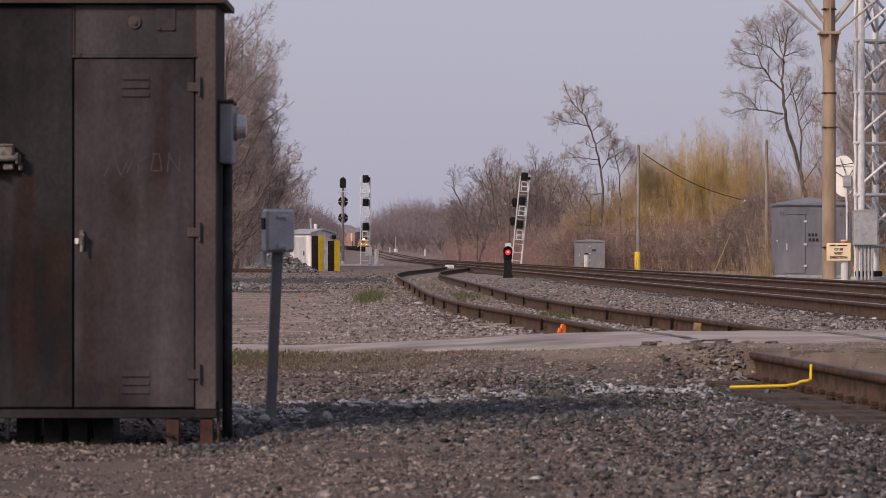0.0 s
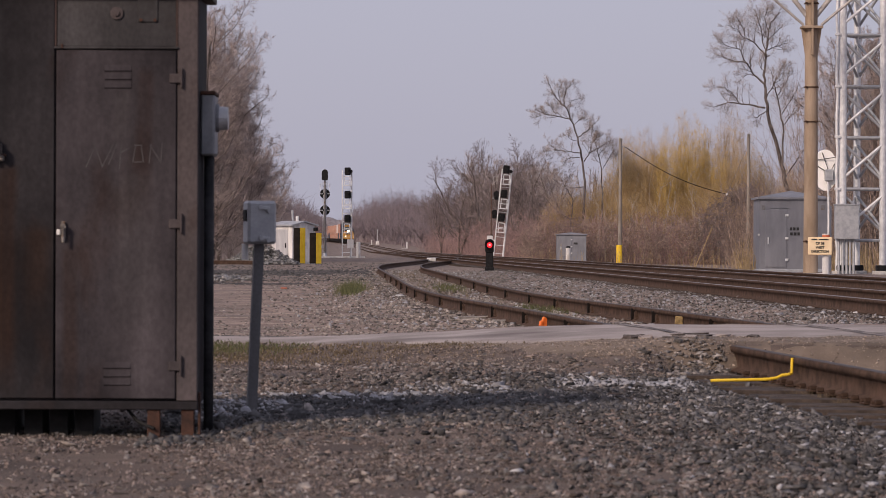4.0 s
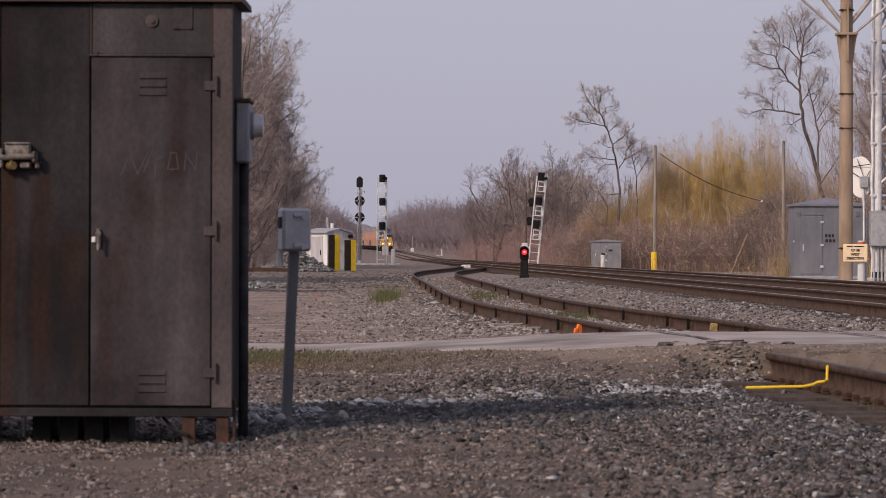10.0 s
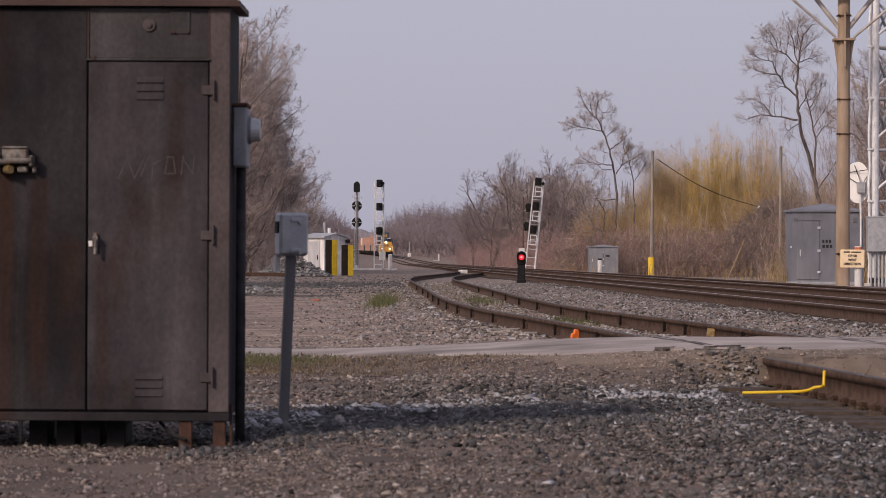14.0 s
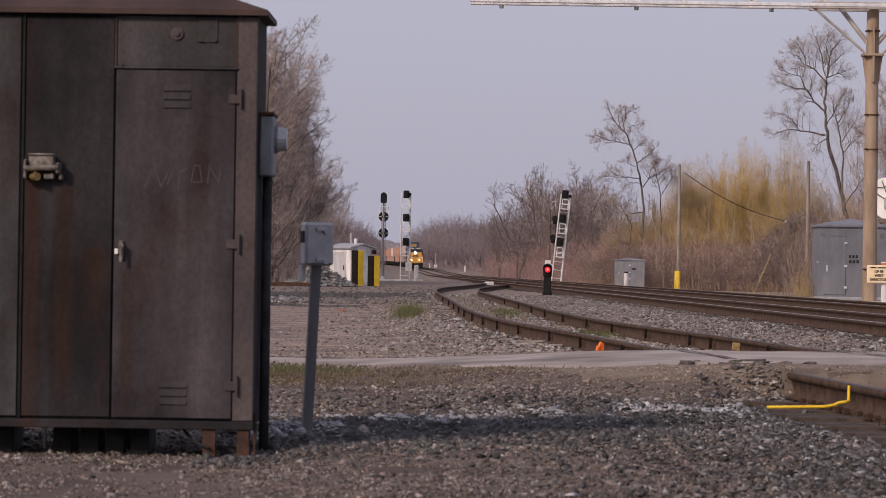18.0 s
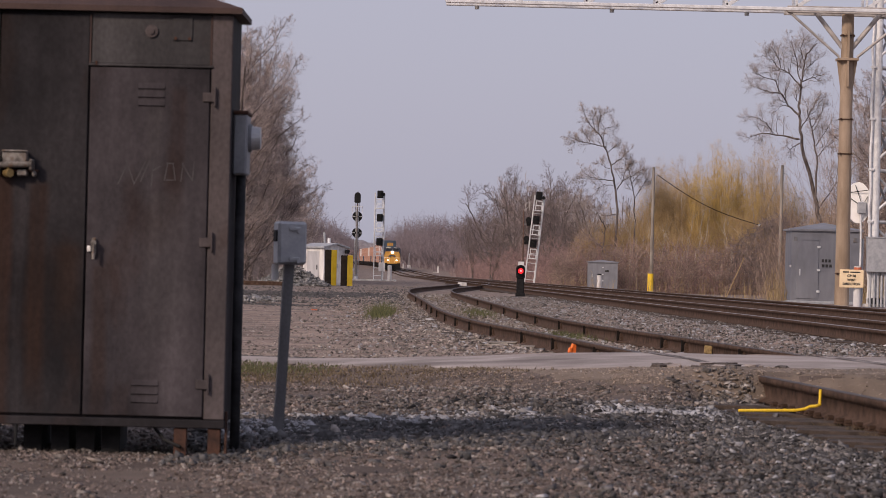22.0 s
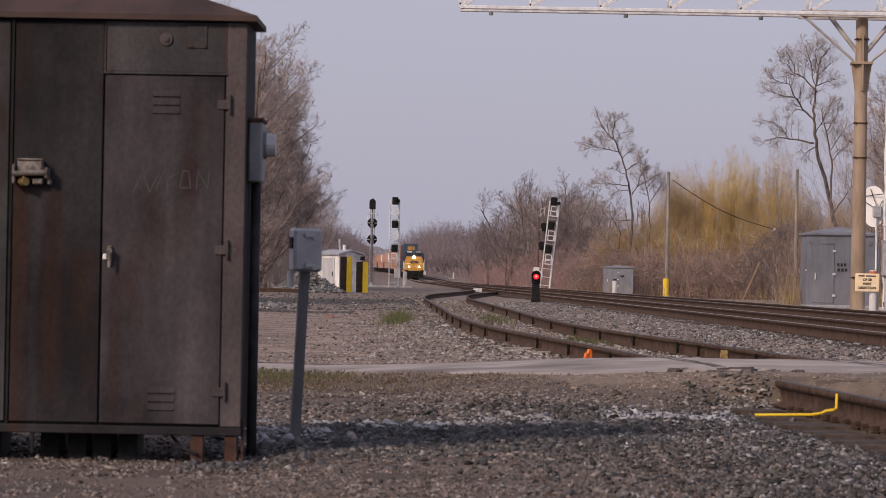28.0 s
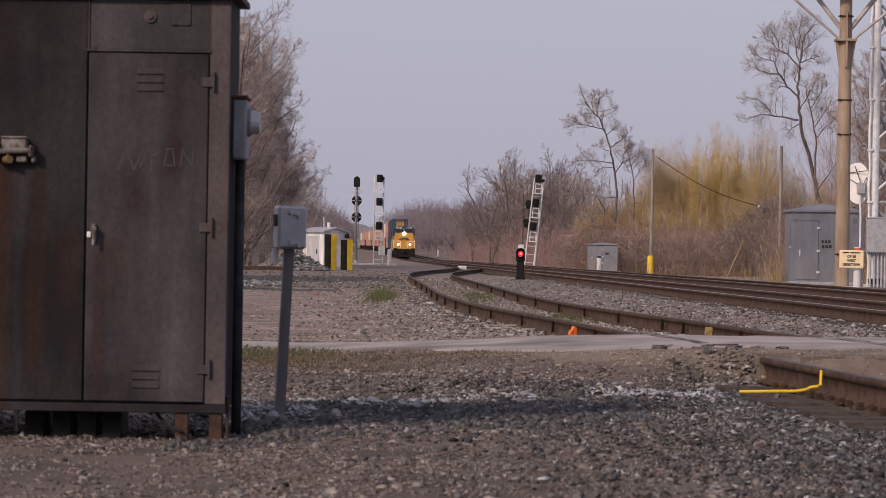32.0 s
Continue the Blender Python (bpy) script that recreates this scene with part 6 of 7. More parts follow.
shaped_tree(7, "low bare tree with arching crooked limbs", [
    ([(0, -0.6), (-0.15, 3.06), (-0.82, 3.51), (-1.72, 4.26), (-2.17, 5.46), (-2.62, 6.65)], 0.10, 0.016, 14, 0.35, 1.5),
    ([(-0.82, 3.51), (-1.42, 4.71), (-1.72, 5.9), (-2.17, 6.65)], 0.06, 0.014, 11, 0.2, 1.4),
    ([(-0.08, 3.06), (0.07, 4.56), (-0.45, 5.46), (-0.82, 6.35)], 0.06, 0.014, 11, 0.2, 1.4),
    ([(-2.17, 5.46), (-2.77, 6.05), (-3.37, 6.2)], 0.04, 0.012, 7, 0.2, 1.1)], pose(11.55, 247, 0), 0.0060, M_PINKTWIG, FUZZ)
shaped_tree(8, "tall dark bare tree with wide curving limbs", [
    ([(0.4, -0.7), (-0.15, 4.6), (-0.5, 6.26), (-1.11, 8.3), (-1.41, 9.37), (-1.57, 10.33), (-1.65, 11.28), (-1.62, 12.24), (-1.57, 13.08), (-1.53, 13.91), (-1.45, 14.75), (-1.11, 15.35), (-0.64, 15.89)], 0.21, 0.02, 14, 0.6, 1.5),
    ([(-1.62, 9.79), (-2.67, 9.99), (-3.98, 10.11), (-4.94, 9.79)], 0.10, 0.014, 12, 0.3, 1.4),
    ([(-3.26, 10.05), (-3.62, 10.57), (-4.22, 11.04), (-4.94, 11.16)], 0.045, 0.012, 10, 0.15, 1.3),
    ([(-1.65, 11.28), (-2.31, 11.94), (-2.79, 12.6), (-3.74, 12.78), (-4.82, 13.17)], 0.10, 0.014, 14, 0.3, 1.4),
    ([(-2.79, 12.6), (-3.26, 13.44), (-3.98, 13.67), (-4.7, 13.97)], 0.055, 0.012, 12, 0.15, 1.4),
    ([(-2.13, 11.76), (-2.55, 11.94), (-3.03, 11.7)], 0.045, 0.012, 6, 0.2, 1.1),
    ([(-1.57, 13.08), (-2.25, 13.85), (-2.91, 14.27), (-3.44, 14.75), (-4.1, 15.05)], 0.075, 0.013, 14, 0.2, 1.4),
    ([(-2.91, 14.27), (-3.15, 14.99), (-3.5, 15.59)], 0.04, 0.012, 8, 0.15, 1.2),
    ([(-1.57, 13.44), (-1.83, 14.27), (-2.01, 15.11), (-2.31, 15.95)], 0.06, 0.012, 12, 0.15, 1.4),
    ([(-1.53, 13.97), (-0.99, 14.51), (-0.69, 14.87)], 0.05, 0.012, 9, 0.15, 1.2),
    ([(-1.52, 13.44), (-0.99, 13.67), (-0.22, 13.89)], 0.055, 0.012, 9, 0.2, 1.2),
    ([(-1.47, 14.75), (-1.65, 15.59), (-1.47, 16.18)], 0.045, 0.012, 9, 0.15, 1.3),
    ([(-1.57, 10.33), (-1.11, 11.28), (-0.75, 12.0), (-0.52, 12.48)], 0.055, 0.012, 9, 0.2, 1.2),
    ([(-1.62, 12.0), (-1.89, 12.36), (-1.83, 12.96)], 0.04, 0.012, 5, 0.2, 0.9),
    ([(-1.47, 9.61), (-2.19, 9.13), (-2.55, 9.37)], 0.05, 0.012, 7, 0.2, 1.1),
    ([(-0.5, 6.26), (-0.42, 8.3), (-0.64, 9.61), (-0.97, 10.81), (-1.21, 11.52), (-1.29, 12.24)], 0.10, 0.014, 11, 0.4, 1.2),
    ([(-0.58, 9.37), (-0.1, 10.09), (0.44, 11.04)], 0.05, 0.012, 8, 0.2, 1.2),
    ([(-0.87, 10.51), (-0.4, 11.28), (-0.1, 12.12)], 0.045, 0.012, 8, 0.2, 1.2),
    ([(-0.45, 8.65), (0.08, 9.37), (0.56, 9.73)], 0.045, 0.012, 8, 0.2, 1.2),
    ([(-0.3, 5.4), (0.6, 6.8), (1.4, 7.6), (2.3, 8.4)], 0.06, 0.013, 9, 0.3, 1.3)], pose(23.2, 200, 0), 0.0052, M_PINKTWIG, FUZZ)


def brush(name, count, spot, height, material, seed, label, lean=0.10, radius=0.016, forks=5, cat="brush"):
    """Crowded upright stems with side twigs, one object."""
    rng = random.Random(seed)
    segs, tips = [], []
    for _ in range(count):
        x, y = spot(rng)
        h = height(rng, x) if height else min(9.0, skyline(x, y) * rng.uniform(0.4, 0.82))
        p = Vector((x, y, land(x, y) - 0.05))
        d = Vector((rng.gauss(0, lean), rng.gauss(0, lean), 1)).normalized()
        n = 2
        for k in range(n):
            q = p + d * (h / n)
            segs.append((*p, *q, radius * (1 - 0.42 * k), radius * (1 - 0.42 * (k + 1))))
            for _ in range(forks // 2 + 1 if k else forks // 3):
                o = p.lerp(q, rng.random())
                e = (d * 0.8 + Vector((rng.gauss(0, 0.32 + lean), rng.gauss(0, 0.32 + lean), 0.15 + rng.gauss(0, lean)))).normalized()
                tips.append((*o, *(o + e * h * rng.uniform(0.15, 0.36)), radius * 0.6, 0))
            p = q
            d = (d + Vector((rng.gauss(0, lean), rng.gauss(0, lean), 0))).normalized()
    return tagged(tubes(name, segs, material, 3, tips), label, cat, kind="stuff")


def ragged(x, base, swing, seed):
    return base + swing * noise.noise((x * 0.55, seed, 0)) + 0.5 * swing * noise.noise((x * 1.7, seed, 5))


def withes(name, clumps, per, material, seed, label, radius):
    """Stools of thin wavering withes, each fanning to a ragged rounded head of fine upright twigs."""
    g = random.Random(seed)
    segs, tips = [], []
    for cx, cy, h, spread in clumps:
        for _ in range(per):
            a, f = g.uniform(0, 6.28), math.sqrt(g.random())
            top = Vector((cx + math.cos(a) * f * spread, cy + math.sin(a) * f * spread, h * (1 - 0.30 * f * f) * (1 - 0.36 * g.random() ** 2.2)))
            base = Vector((cx + g.gauss(0, 0.3 * spread), cy + g.gauss(0, 0.3 * spread), -0.5))
            pts = [base] + [base.lerp(top, k / 4) + Vector((g.gauss(0, 0.22), g.gauss(0, 0.22), 0.1)) for k in (1, 2, 3)] + [top]
            for k in range(4):
                (tips if k == 3 else segs).append((*pts[k], *pts[k + 1], radius * (1.5 - 0.32 * k), radius * (1.18 - 0.32 * k)))
            for _ in range(17):
                w = 4 * (0.99 - 0.7 * g.random() ** 1.7)
                o = pts[int(w)].lerp(pts[int(w) + 1], w - int(w))
                d = Vector((g.gauss(0, 0.55), g.gauss(0, 0.55), 0.7 + g.gauss(0, 0.3))).normalized()
                e = o + d * g.uniform(0.3, 0.9)
                tips.append((*o, *e, radius * 0.6, 0))
    return tagged(tubes(name, segs, material, 3, tips), label, "brush", kind="stuff")


rw = random.Random(31)
CLUMPS = [(15.9, 9.0), (16.7, 9.8), (17.2, 9.4), (17.8, 10.0), (18.5, 9.9), (19.2, 9.9), (20.0, 10.5), (20.7, 10.9), (21.5, 11.1), (22.2, 10.8), (22.9, 11.3), (23.6, 10.3), (24.3, 10.8), (25.0, 11.5), (25.7, 11.6), (26.4, 11.0), (19.6, 8.6), (21.0, 9.2), (22.5, 9.0), (24.0, 9.0), (25.4, 9.4)]
withes("willow_thicket", [(x, rw.uniform(252, 264), h * rw.uniform(1.06, 1.16), rw.uniform(0.9, 1.5)) for x, h in CLUMPS if 19 < x < 24.2], 105, M_WILLOW, 3, "dense golden-yellow willow withes", 0.0105)
withes("willow_thicket", [(x, rw.uniform(252, 264), h * rw.uniform(1.06, 1.16), rw.uniform(0.9, 1.5)) for x, h in CLUMPS if x > 24.2] + [(x, rw.uniform(252, 262), h, rw.uniform(0.8, 1.3)) for x, h in ((27.1, 9.4), (27.8, 9.0), (28.5, 8.6), (29.2, 8.1), (29.9, 7.9), (30.6, 8.0), (31.3, 8.4), (32.0, 8.6))], 115, M_TANWITHE, 33, "pale pinkish-tan willow withes", 0.0105)
withes("willow_thicket", [(x, rw.uniform(252, 264), h * rw.uniform(1.06, 1.16), rw.uniform(0.9, 1.5)) for x, h in [(x + e, h * q) for x, h in CLUMPS for e, q in ((0, 1.0), (-0.4, 0.86), (0.35, 0.78))] if x < 19], 110, M_GOLDOLIVE, 34, "olive-yellow willow withes", 0.0105)
withes("willow_thicket", [(rw.uniform(9.6, 16.5), rw.uniform(247, 262), rw.uniform(4.0, 7.6), rw.uniform(1.0, 1.8)) for _ in range(17)], 80, M_OLIVE, 4, "olive-brown young withes below the willows", 0.010)
withes("willow_thicket", [(rw.uniform(15.5, 27.5), rw.uniform(246, 254), rw.uniform(4.0, 7.4), rw.uniform(0.8, 1.7)) for _ in range(16)], 70, M_OLIVE, 44, "olive-brown young withes before the willows", 0.010)


def brambles(name, count, spot, top, material, seed, label, radius):
    """Tangled stems in every direction."""
    g = random.Random(seed)
    segs, tips = [], []
    for _ in range(count):
        x, y = spot(g)
        z = top(x) * g.random() ** 0.8
        p = Vector((x, y, land(x, y) + z))
        d = Vector((g.gauss(0, 0.8), g.gauss(0, 0.8), g.gauss(0.25, 0.6))).normalized()
        q = p + d * g.uniform(0.5, 1.3)
        segs.append((*p, *q, radius, radius * 0.7))
        for _ in range(4):
            o = p.lerp(q, g.random())
            e = (d * 0.6 + Vector((g.gauss(0, 0.7), g.gauss(0, 0.7), g.gauss(0.1, 0.6)))).normalized()
            tips.append((*o, *(o + e * g.uniform(0.25, 0.7)), radius * 0.65, 0))
    return tagged(tubes(name, segs, material, 3, tips), label, "brush", kind="stuff")


brush("pale_saplings", 45, lambda r: (r.uniform(13, 25), r.uniform(240, 250)), lambda r, x: r.uniform(3.5, 7.5), M_PALETWIG, 21, "thin pale saplings in the thicket", 0.13, 0.024, 6)
brush("red_brush", 1500, lambda r: (r.uniform(8.5, 32), r.uniform(238, 250)), lambda r, x: ragged(x, 3.8, 1.3, 2) * r.uniform(0.4, 1.1), M_REDTWIG, 5, "reddish-brown leafless brush along the line", 0.22, 0.015, 8)
brambles("bramble_thicket", 1700, lambda r: (r.triangular(20.0, 27.5, 24.5), r.uniform(234, 240)), lambda x: 5.9 - 0.42 * abs(x - 24.2) ** 1.3, M_DARKTWIG, 18, "tangled dark purplish-brown bushes before the willows", 0.014)
brambles("bramble_thicket", 3000, lambda r: (r.uniform(7.5, 31), r.uniform(236, 249)), lambda x: ragged(x, 3.2, 2.0, 6), M_BRAMBLE, 15, "tangled dark reddish-brown brambles below the willows", 0.018)
brambles("bramble_thicket", 5000, lambda r: (r.uniform(-18, -11.8), r.uniform(176, 250)), lambda x: ragged(x, 5.2, 1.8, 6), M_TWIG, 16, "tangled grey-brown undergrowth below the trees", 0.012)
brush("brown_brush", 2600, lambda r: (lambda y: (main_x(y, 11) + r.uniform(3.8, 12), y))(255 * (1.9 ** r.random())), lambda r, x: 4.4 * r.uniform(0.3, 1.0), M_REDTWIG, 6, "reddish-brown brush along the far side of the line", 0.55, 0.016, 8)
brush("brown_brush", 1200, lambda r: (lambda y: (main_x(y) - r.uniform(9.5, 15), y))(195 * (4.0 ** r.random())), lambda r, x: 3.8 * r.uniform(0.35, 1.0), M_TWIG, 7, "brown brush along the near side of the line", 0.3, 0.022, 7)
brush("brown_brush", 1500, lambda r: (r.uniform(20, 34), r.uniform(178, 215)), lambda r, x: (6.0 if x < 24.6 else 13.0) * r.uniform(0.3, 1.0), M_BRAMBLE, 8, "brown thicket behind the tower", 0.2, 0.018, 7)
brush("dry_grass", 420, lambda r: (r.uniform(13.2, 17.5), r.uniform(109, 122)), lambda r, x: r.uniform(0.5, 1.2), M_DRYGRASS, 28, "dry straw-coloured tall grass beside the cabinet", 0.12, 0.008, 3, "grass")
brush("dry_grass", 70, lambda r: (r.uniform(11.0, 11.35), r.uniform(108, 112)), lambda r, x: r.uniform(0.4, 1.3), M_DRYGRASS, 29, "dry straw-coloured tall grass beside the cabinet", 0.12, 0.008, 3, "grass")
brush("dry_grass", 260, lambda r: (r.triangular(12, 26, 17), r.uniform(112, 218)), lambda r, x: r.uniform(0.4, 1.3), M_DRYGRASS, 9, "dry straw-coloured tall grass", 0.14, 0.010, 2, "grass")
brush("dry_grass", 160, lambda r: (lambda y: (main_x(y, 11) + r.uniform(4.2, 6.5), y))(r.uniform(150, 330)), lambda r, x: r.uniform(0.4, 1.2), M_DRYGRASS, 10, "dry straw-coloured tall grass", 0.14, 0.012, 2, "grass")


brush("distant_brush", 900, lambda r: (lambda y: (main_x(y, 11) + r.uniform(8, 26), y))(400 * (3.2 ** r.random())), None, M_HAZETWIG, 12, "dense leafless saplings beside the distant line", 0.4, 0.045, 12)
brush("distant_brush", 400, lambda r: (lambda y: (main_x(y) - r.uniform(11, 26), y))(330 * (3.6 ** r.random())), None, M_HAZETWIG, 13, "dense leafless saplings along the near side", 0.4, 0.04, 12)


def far_crowns(name, spots, per, seed, label, material):
    """Close-set distant bare trees: a thin trunk, boughs that fan up from it, and fine twigs off each bough."""
    g = np.random.default_rng(seed)
    segs, tips = [], []
    boughs = 11
    for x, y, h in spots:
        foot = np.array((x, y, land(x, y) - 0.2))
        wide = h * g.uniform(0.26, 0.42)
        fork = foot + (g.normal(0, 0.02 * h), g.normal(0, 0.02 * h), h * g.uniform(0.05, 0.20))
        segs.append((*foot, *fork, 0.10, 0.07))
        for _ in range(boughs):
            a, u = g.uniform(0, 2 * math.pi), math.sqrt(g.random())
            end = foot + (math.cos(a) * u * wide, math.sin(a) * u * wide, h * (0.97 - 0.30 * u * u) * g.uniform(0.62, 1.0))
            mid = fork + (end - fork) * 0.5 + (math.cos(a) * 0.05 * h * u, math.sin(a) * 0.05 * h * u, -0.02 * h)
            segs.append((*fork, *mid, 0.065, 0.05))
            tips.append((*mid, *end, 0.05, 0))
            f = g.uniform(0.1, 1.0, (per // boughs, 1))
            o = np.where(f < 0.5, fork + (mid - fork) * f * 2, mid + (end - mid) * (f * 2 - 1))
            way = (end - fork) / np.linalg.norm(end - fork) * 0.6 + g.normal(0, 0.75, (len(o), 3)) + (0, 0, 0.15)
            e = o + way / np.linalg.norm(way, axis=1, keepdims=True) * h * g.uniform(0.06, 0.15, (len(o), 1))
            tips += [(*p, *q, 0.034, 0) for p, q in zip(o, e)]
    return tagged(tubes(name, segs, material, 3, tips), label, "woods", kind="stuff")


far_crowns("far_woods", [(x, y, min(h * 1.12, 0.0222 * y + 0.85 - grade(y))) for x, y, h in [under_sky(main_x(y, 11) + rs.uniform(7, 24), y, 0.82 + 0.1 * smooth01((y - 500) / 300), 0.98 + 0.1 * smooth01((y - 500) / 300)) for y in np.arange(480, 1450, 4.0)]], 230, 3, "dense leafless woods with soft rounded crowns", M_HAZETWIG)
far_crowns("far_woods", [(x, y, min(11.0, skyline(x + 2, y) * rs.uniform(0.7, 0.95))) for x, y in [(main_x(y) - rs.uniform(11, 24), y) for y in np.arange(330, 1150, 8)]], 180, 4, "dense leafless woods along the near side", M_HAZETWIG)
far_crowns("far_woods", [(x, y, skyline(x + 1.5, y) * rs.uniform(0.85, 1.0)) for x, y in [(main_x(y) - rs.uniform(8.5, 15), y) for y in np.arange(560, 1130, 8)]], 190, 6, "leafless woods close beside the distant line, greyed as haze", M_HAZETWIG)
far_crowns("far_woods", [(main_x(y) - rs.uniform(5, 20), y, rs.uniform(11.5, 16)) for y in np.arange(1130, 1600, 7)], 160, 5, "leafless woods where the line bends away", M_HAZETWIG)


def wood_mass(name, line, y0, y1, height, width, seed, label):
    """Close-set far wood: an uneven, bulging bank."""
    ys = spaced(y0, y1, 3.0, 1.035)
    v, f, m = [], [], 9
    for y in ys:
        x = line(y)
        taper = smooth01((y - y0) / 60) * smooth01((y1 - y) / 200)
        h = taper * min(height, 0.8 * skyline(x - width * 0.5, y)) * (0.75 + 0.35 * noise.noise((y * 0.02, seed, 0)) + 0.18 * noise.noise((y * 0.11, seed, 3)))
        for k in range(m):
            a = math.pi * k / (m - 1)
            bulge = 1 + 0.22 * noise.noise((y * 0.15, k * 0.7, seed))
            v.append((x - math.cos(a) * width * bulge * (0.1 + 0.9 * taper), y + 2 * noise.noise((y * 0.3, k, 1)), land(x, y) - 0.3 + h * math.sin(a) ** 0.6 * bulge))
    for i in range(len(ys) - 1):
        for k in range(m - 1):
            a = i * m + k
            f.append((a, a + 1, a + m + 1, a + m))
    return tagged(raw(name, v, f, M_FARWOOD, smooth=True), label, "woods", kind="stuff")


wood_mass("far_woods", lambda y: main_x(y, 11) + 34, 300, 1700, 10.0, 14, 2.0, "dense leafless woods along the far side")
wood_mass("far_woods", lambda y: main_x(y, 11) + 21, 520, 1700, 8.5, 9, 8.0, "dense leafless woods beside the distant line")
wood_mass("far_woods", lambda y: main_x(y) - 32, 260, 1700, 7.5, 14, 5.0, "dense leafless woods along the near side")


def right_bank():
    v, f, m = [], [], 9
    xs = np.arange(8, 90, 1.2)
    for x in xs:
        taper = smooth01((x - 8) / 5)
        h = taper * (4.6 if x < 30 else 6) * (0.8 + 0.3 * noise.noise((x * 0.12, 4, 1)) + 0.2 * noise.noise((x * 0.5, 2, 1)))
        y = 268 - max(0, x - 26) * 2.0
        for k in range(m):
            a = math.pi * k / (m - 1)
            v.append((x, y - math.cos(a) * 8 * (0.1 + 0.9 * taper) * (1 + 0.2 * noise.noise((x * 0.4, k, 2))), -0.3 + h * math.sin(a) ** 0.6 * (1 + 0.15 * noise.noise((x * 0.7, k * 0.9, 6)))))
    for i in range(len(xs) - 1):
        for k in range(m - 1):
            a = i * m + k
            f.append((a, a + m, a + m + 1, a + 1))
    tagged(raw("far_woods", v, f, M_THICKET), "dense brown thicket behind the willows", "woods", kind="stuff")


right_bank()


def far_end():
    v, f, m = [], [], 7
    xs = np.arange(-420, 260, 2.0)
    for x in xs:
        h = 16.5 * (0.9 + 0.2 * noise.noise((x * 0.03, 9, 1)) + 0.12 * noise.noise((x * 0.15, 9, 4)) + 0.05 * noise.noise((x * 0.9, 9, 4)))
        for k in range(m):
            a = math.pi * k / (m - 1)
            v.append((x, 1850 - math.cos(a) * 25, grade(1850) - 1 + h * math.sin(a) ** 0.6))
    for i in range(len(xs) - 1):
        for k in range(m - 1):
            a = i * m + k
            f.append((a, a + m, a + m + 1, a + 1))
    tagged(raw("backdrop", v, f, M_HAZEWOOD, smooth=True), "distant band of leafless woods", "woods", kind="structure")


far_end()


# ---- loose stone and grass underfoot ----
def bare_dirt(x, y, rng):
    """Worn patches of dirt in the foreground, with few stones on them."""
    return y < 14.6 and noise.noise((x * 0.75, y * 0.45, 33)) + 0.10 * (13.2 - y) - 0.12 * x > 0.02 and rng.random() < 0.45


def spot_near(rng):
    y = 9.5 + 6.2 * rng.random()
    x = rng.uniform(-0.17, 0.17) * y
    return None if bare_dirt(x, y, rng) or x > siding_x(y) - 1.3 or noise.noise((x * 1.1, y * 0.7, 17)) + 0.55 < rng.uniform(-0.2, 0.6) else (x, y, on_land(x, y, 0.003))


def sand_foot(x):
    """Where the sandy bank below the road runs out."""
    return road_near(x) - 0.35 - 1.9 * smooth01((x + 0.2) / 1.2) + 0.22 * noise.noise((x * 2.1, 3, 8))


def on_sand(x, y):
    return x > -0.5 and sand_foot(x) < y < road_near(x) + 0.2


def sandy_bank():
    v, f = [], []
    xs, m = np.arange(-0.5, 4.6, 0.1), 24
    for x in xs:
        y0, y1 = sand_foot(x), road_near(x) + 0.06
        for k in range(m):
            y = y0 + (y1 - y0) * k / (m - 1)
            v.append((x, y, on_land(x, y, 0.007 * smooth01(k / 4) - 0.004) + 0.004 * noise.noise((x * 7, y * 5, 2))))
    for i in range(len(xs) - 1):
        for k in range(m - 1):
            a = i * m + k
            f.append((a, a + m, a + m + 1, a + 1))
    tagged(raw("sandy_bank", v, f, M_SANDBANK, smooth=True), "fine sandy brown bank below the road", "ground", kind="structure")


sandy_bank()


def spot_verge(rng):
    y = 15.0 + 12.0 * rng.random()
    x = rng.uniform(-0.16, 0.17) * y
    return None if in_road(x, y) or on_sand(x, y) and rng.random() < 0.97 or siding_x(y) - 1.35 < x < siding_x(y) + 1.2 and y < 21 or noise.noise((x * 1.2, y * 0.8, 27)) + 0.5 < rng.uniform(-0.2, 0.6) else (x, y, on_land(x, y, 0.003))


def spot_lumps(rng):
    y = 15.0 + 7.0 * rng.random()
    x = rng.uniform(-0.16, 0.17) * y
    return None if x > siding_x(y) - 1.35 or on_sand(x, y) or noise.noise((x * 0.9, y * 0.6, 11)) < rng.uniform(-0.3, 0.3) else (x, y, on_land(x, y, 0.006))


def spot_shoulder(rng):
    y = 9.5 + 11.0 * rng.random()
    x = siding_x(y) - 0.95 - abs(rng.normal(0, 0.95))
    if x > siding_x(y) - 1.35 and rng.random() < 0.6:
        return None
    return (x, y, on_land(x, y, 0.008))


def spot_siding(rng):
    y = 29.3 + 90 * rng.random() ** 1.7
    x = siding_x(y) + rng.normal(-0.4, 1.2)
    return None if in_road(x, y) or x < siding_x(y) - 3.4 else (x, y, on_land(x, y, 0.006))


def spot_six_foot(rng):
    y = 28.6 + 80 * rng.random() ** 1.6
    a, b = siding_x(y) + 0.8, main_x(y) - 0.8
    x = rng.uniform(a, b + 0.3)
    return None if in_road(x, y) else (x, y, on_land(x, y, 0.010))


def spot_far_left(rng):
    y = 29.5 + 60 * rng.random() ** 1.5
    x = rng.uniform(-0.09, 0.0) * y
    return None if in_road(x, y) else (x, y, on_land(x, y, 0.002))


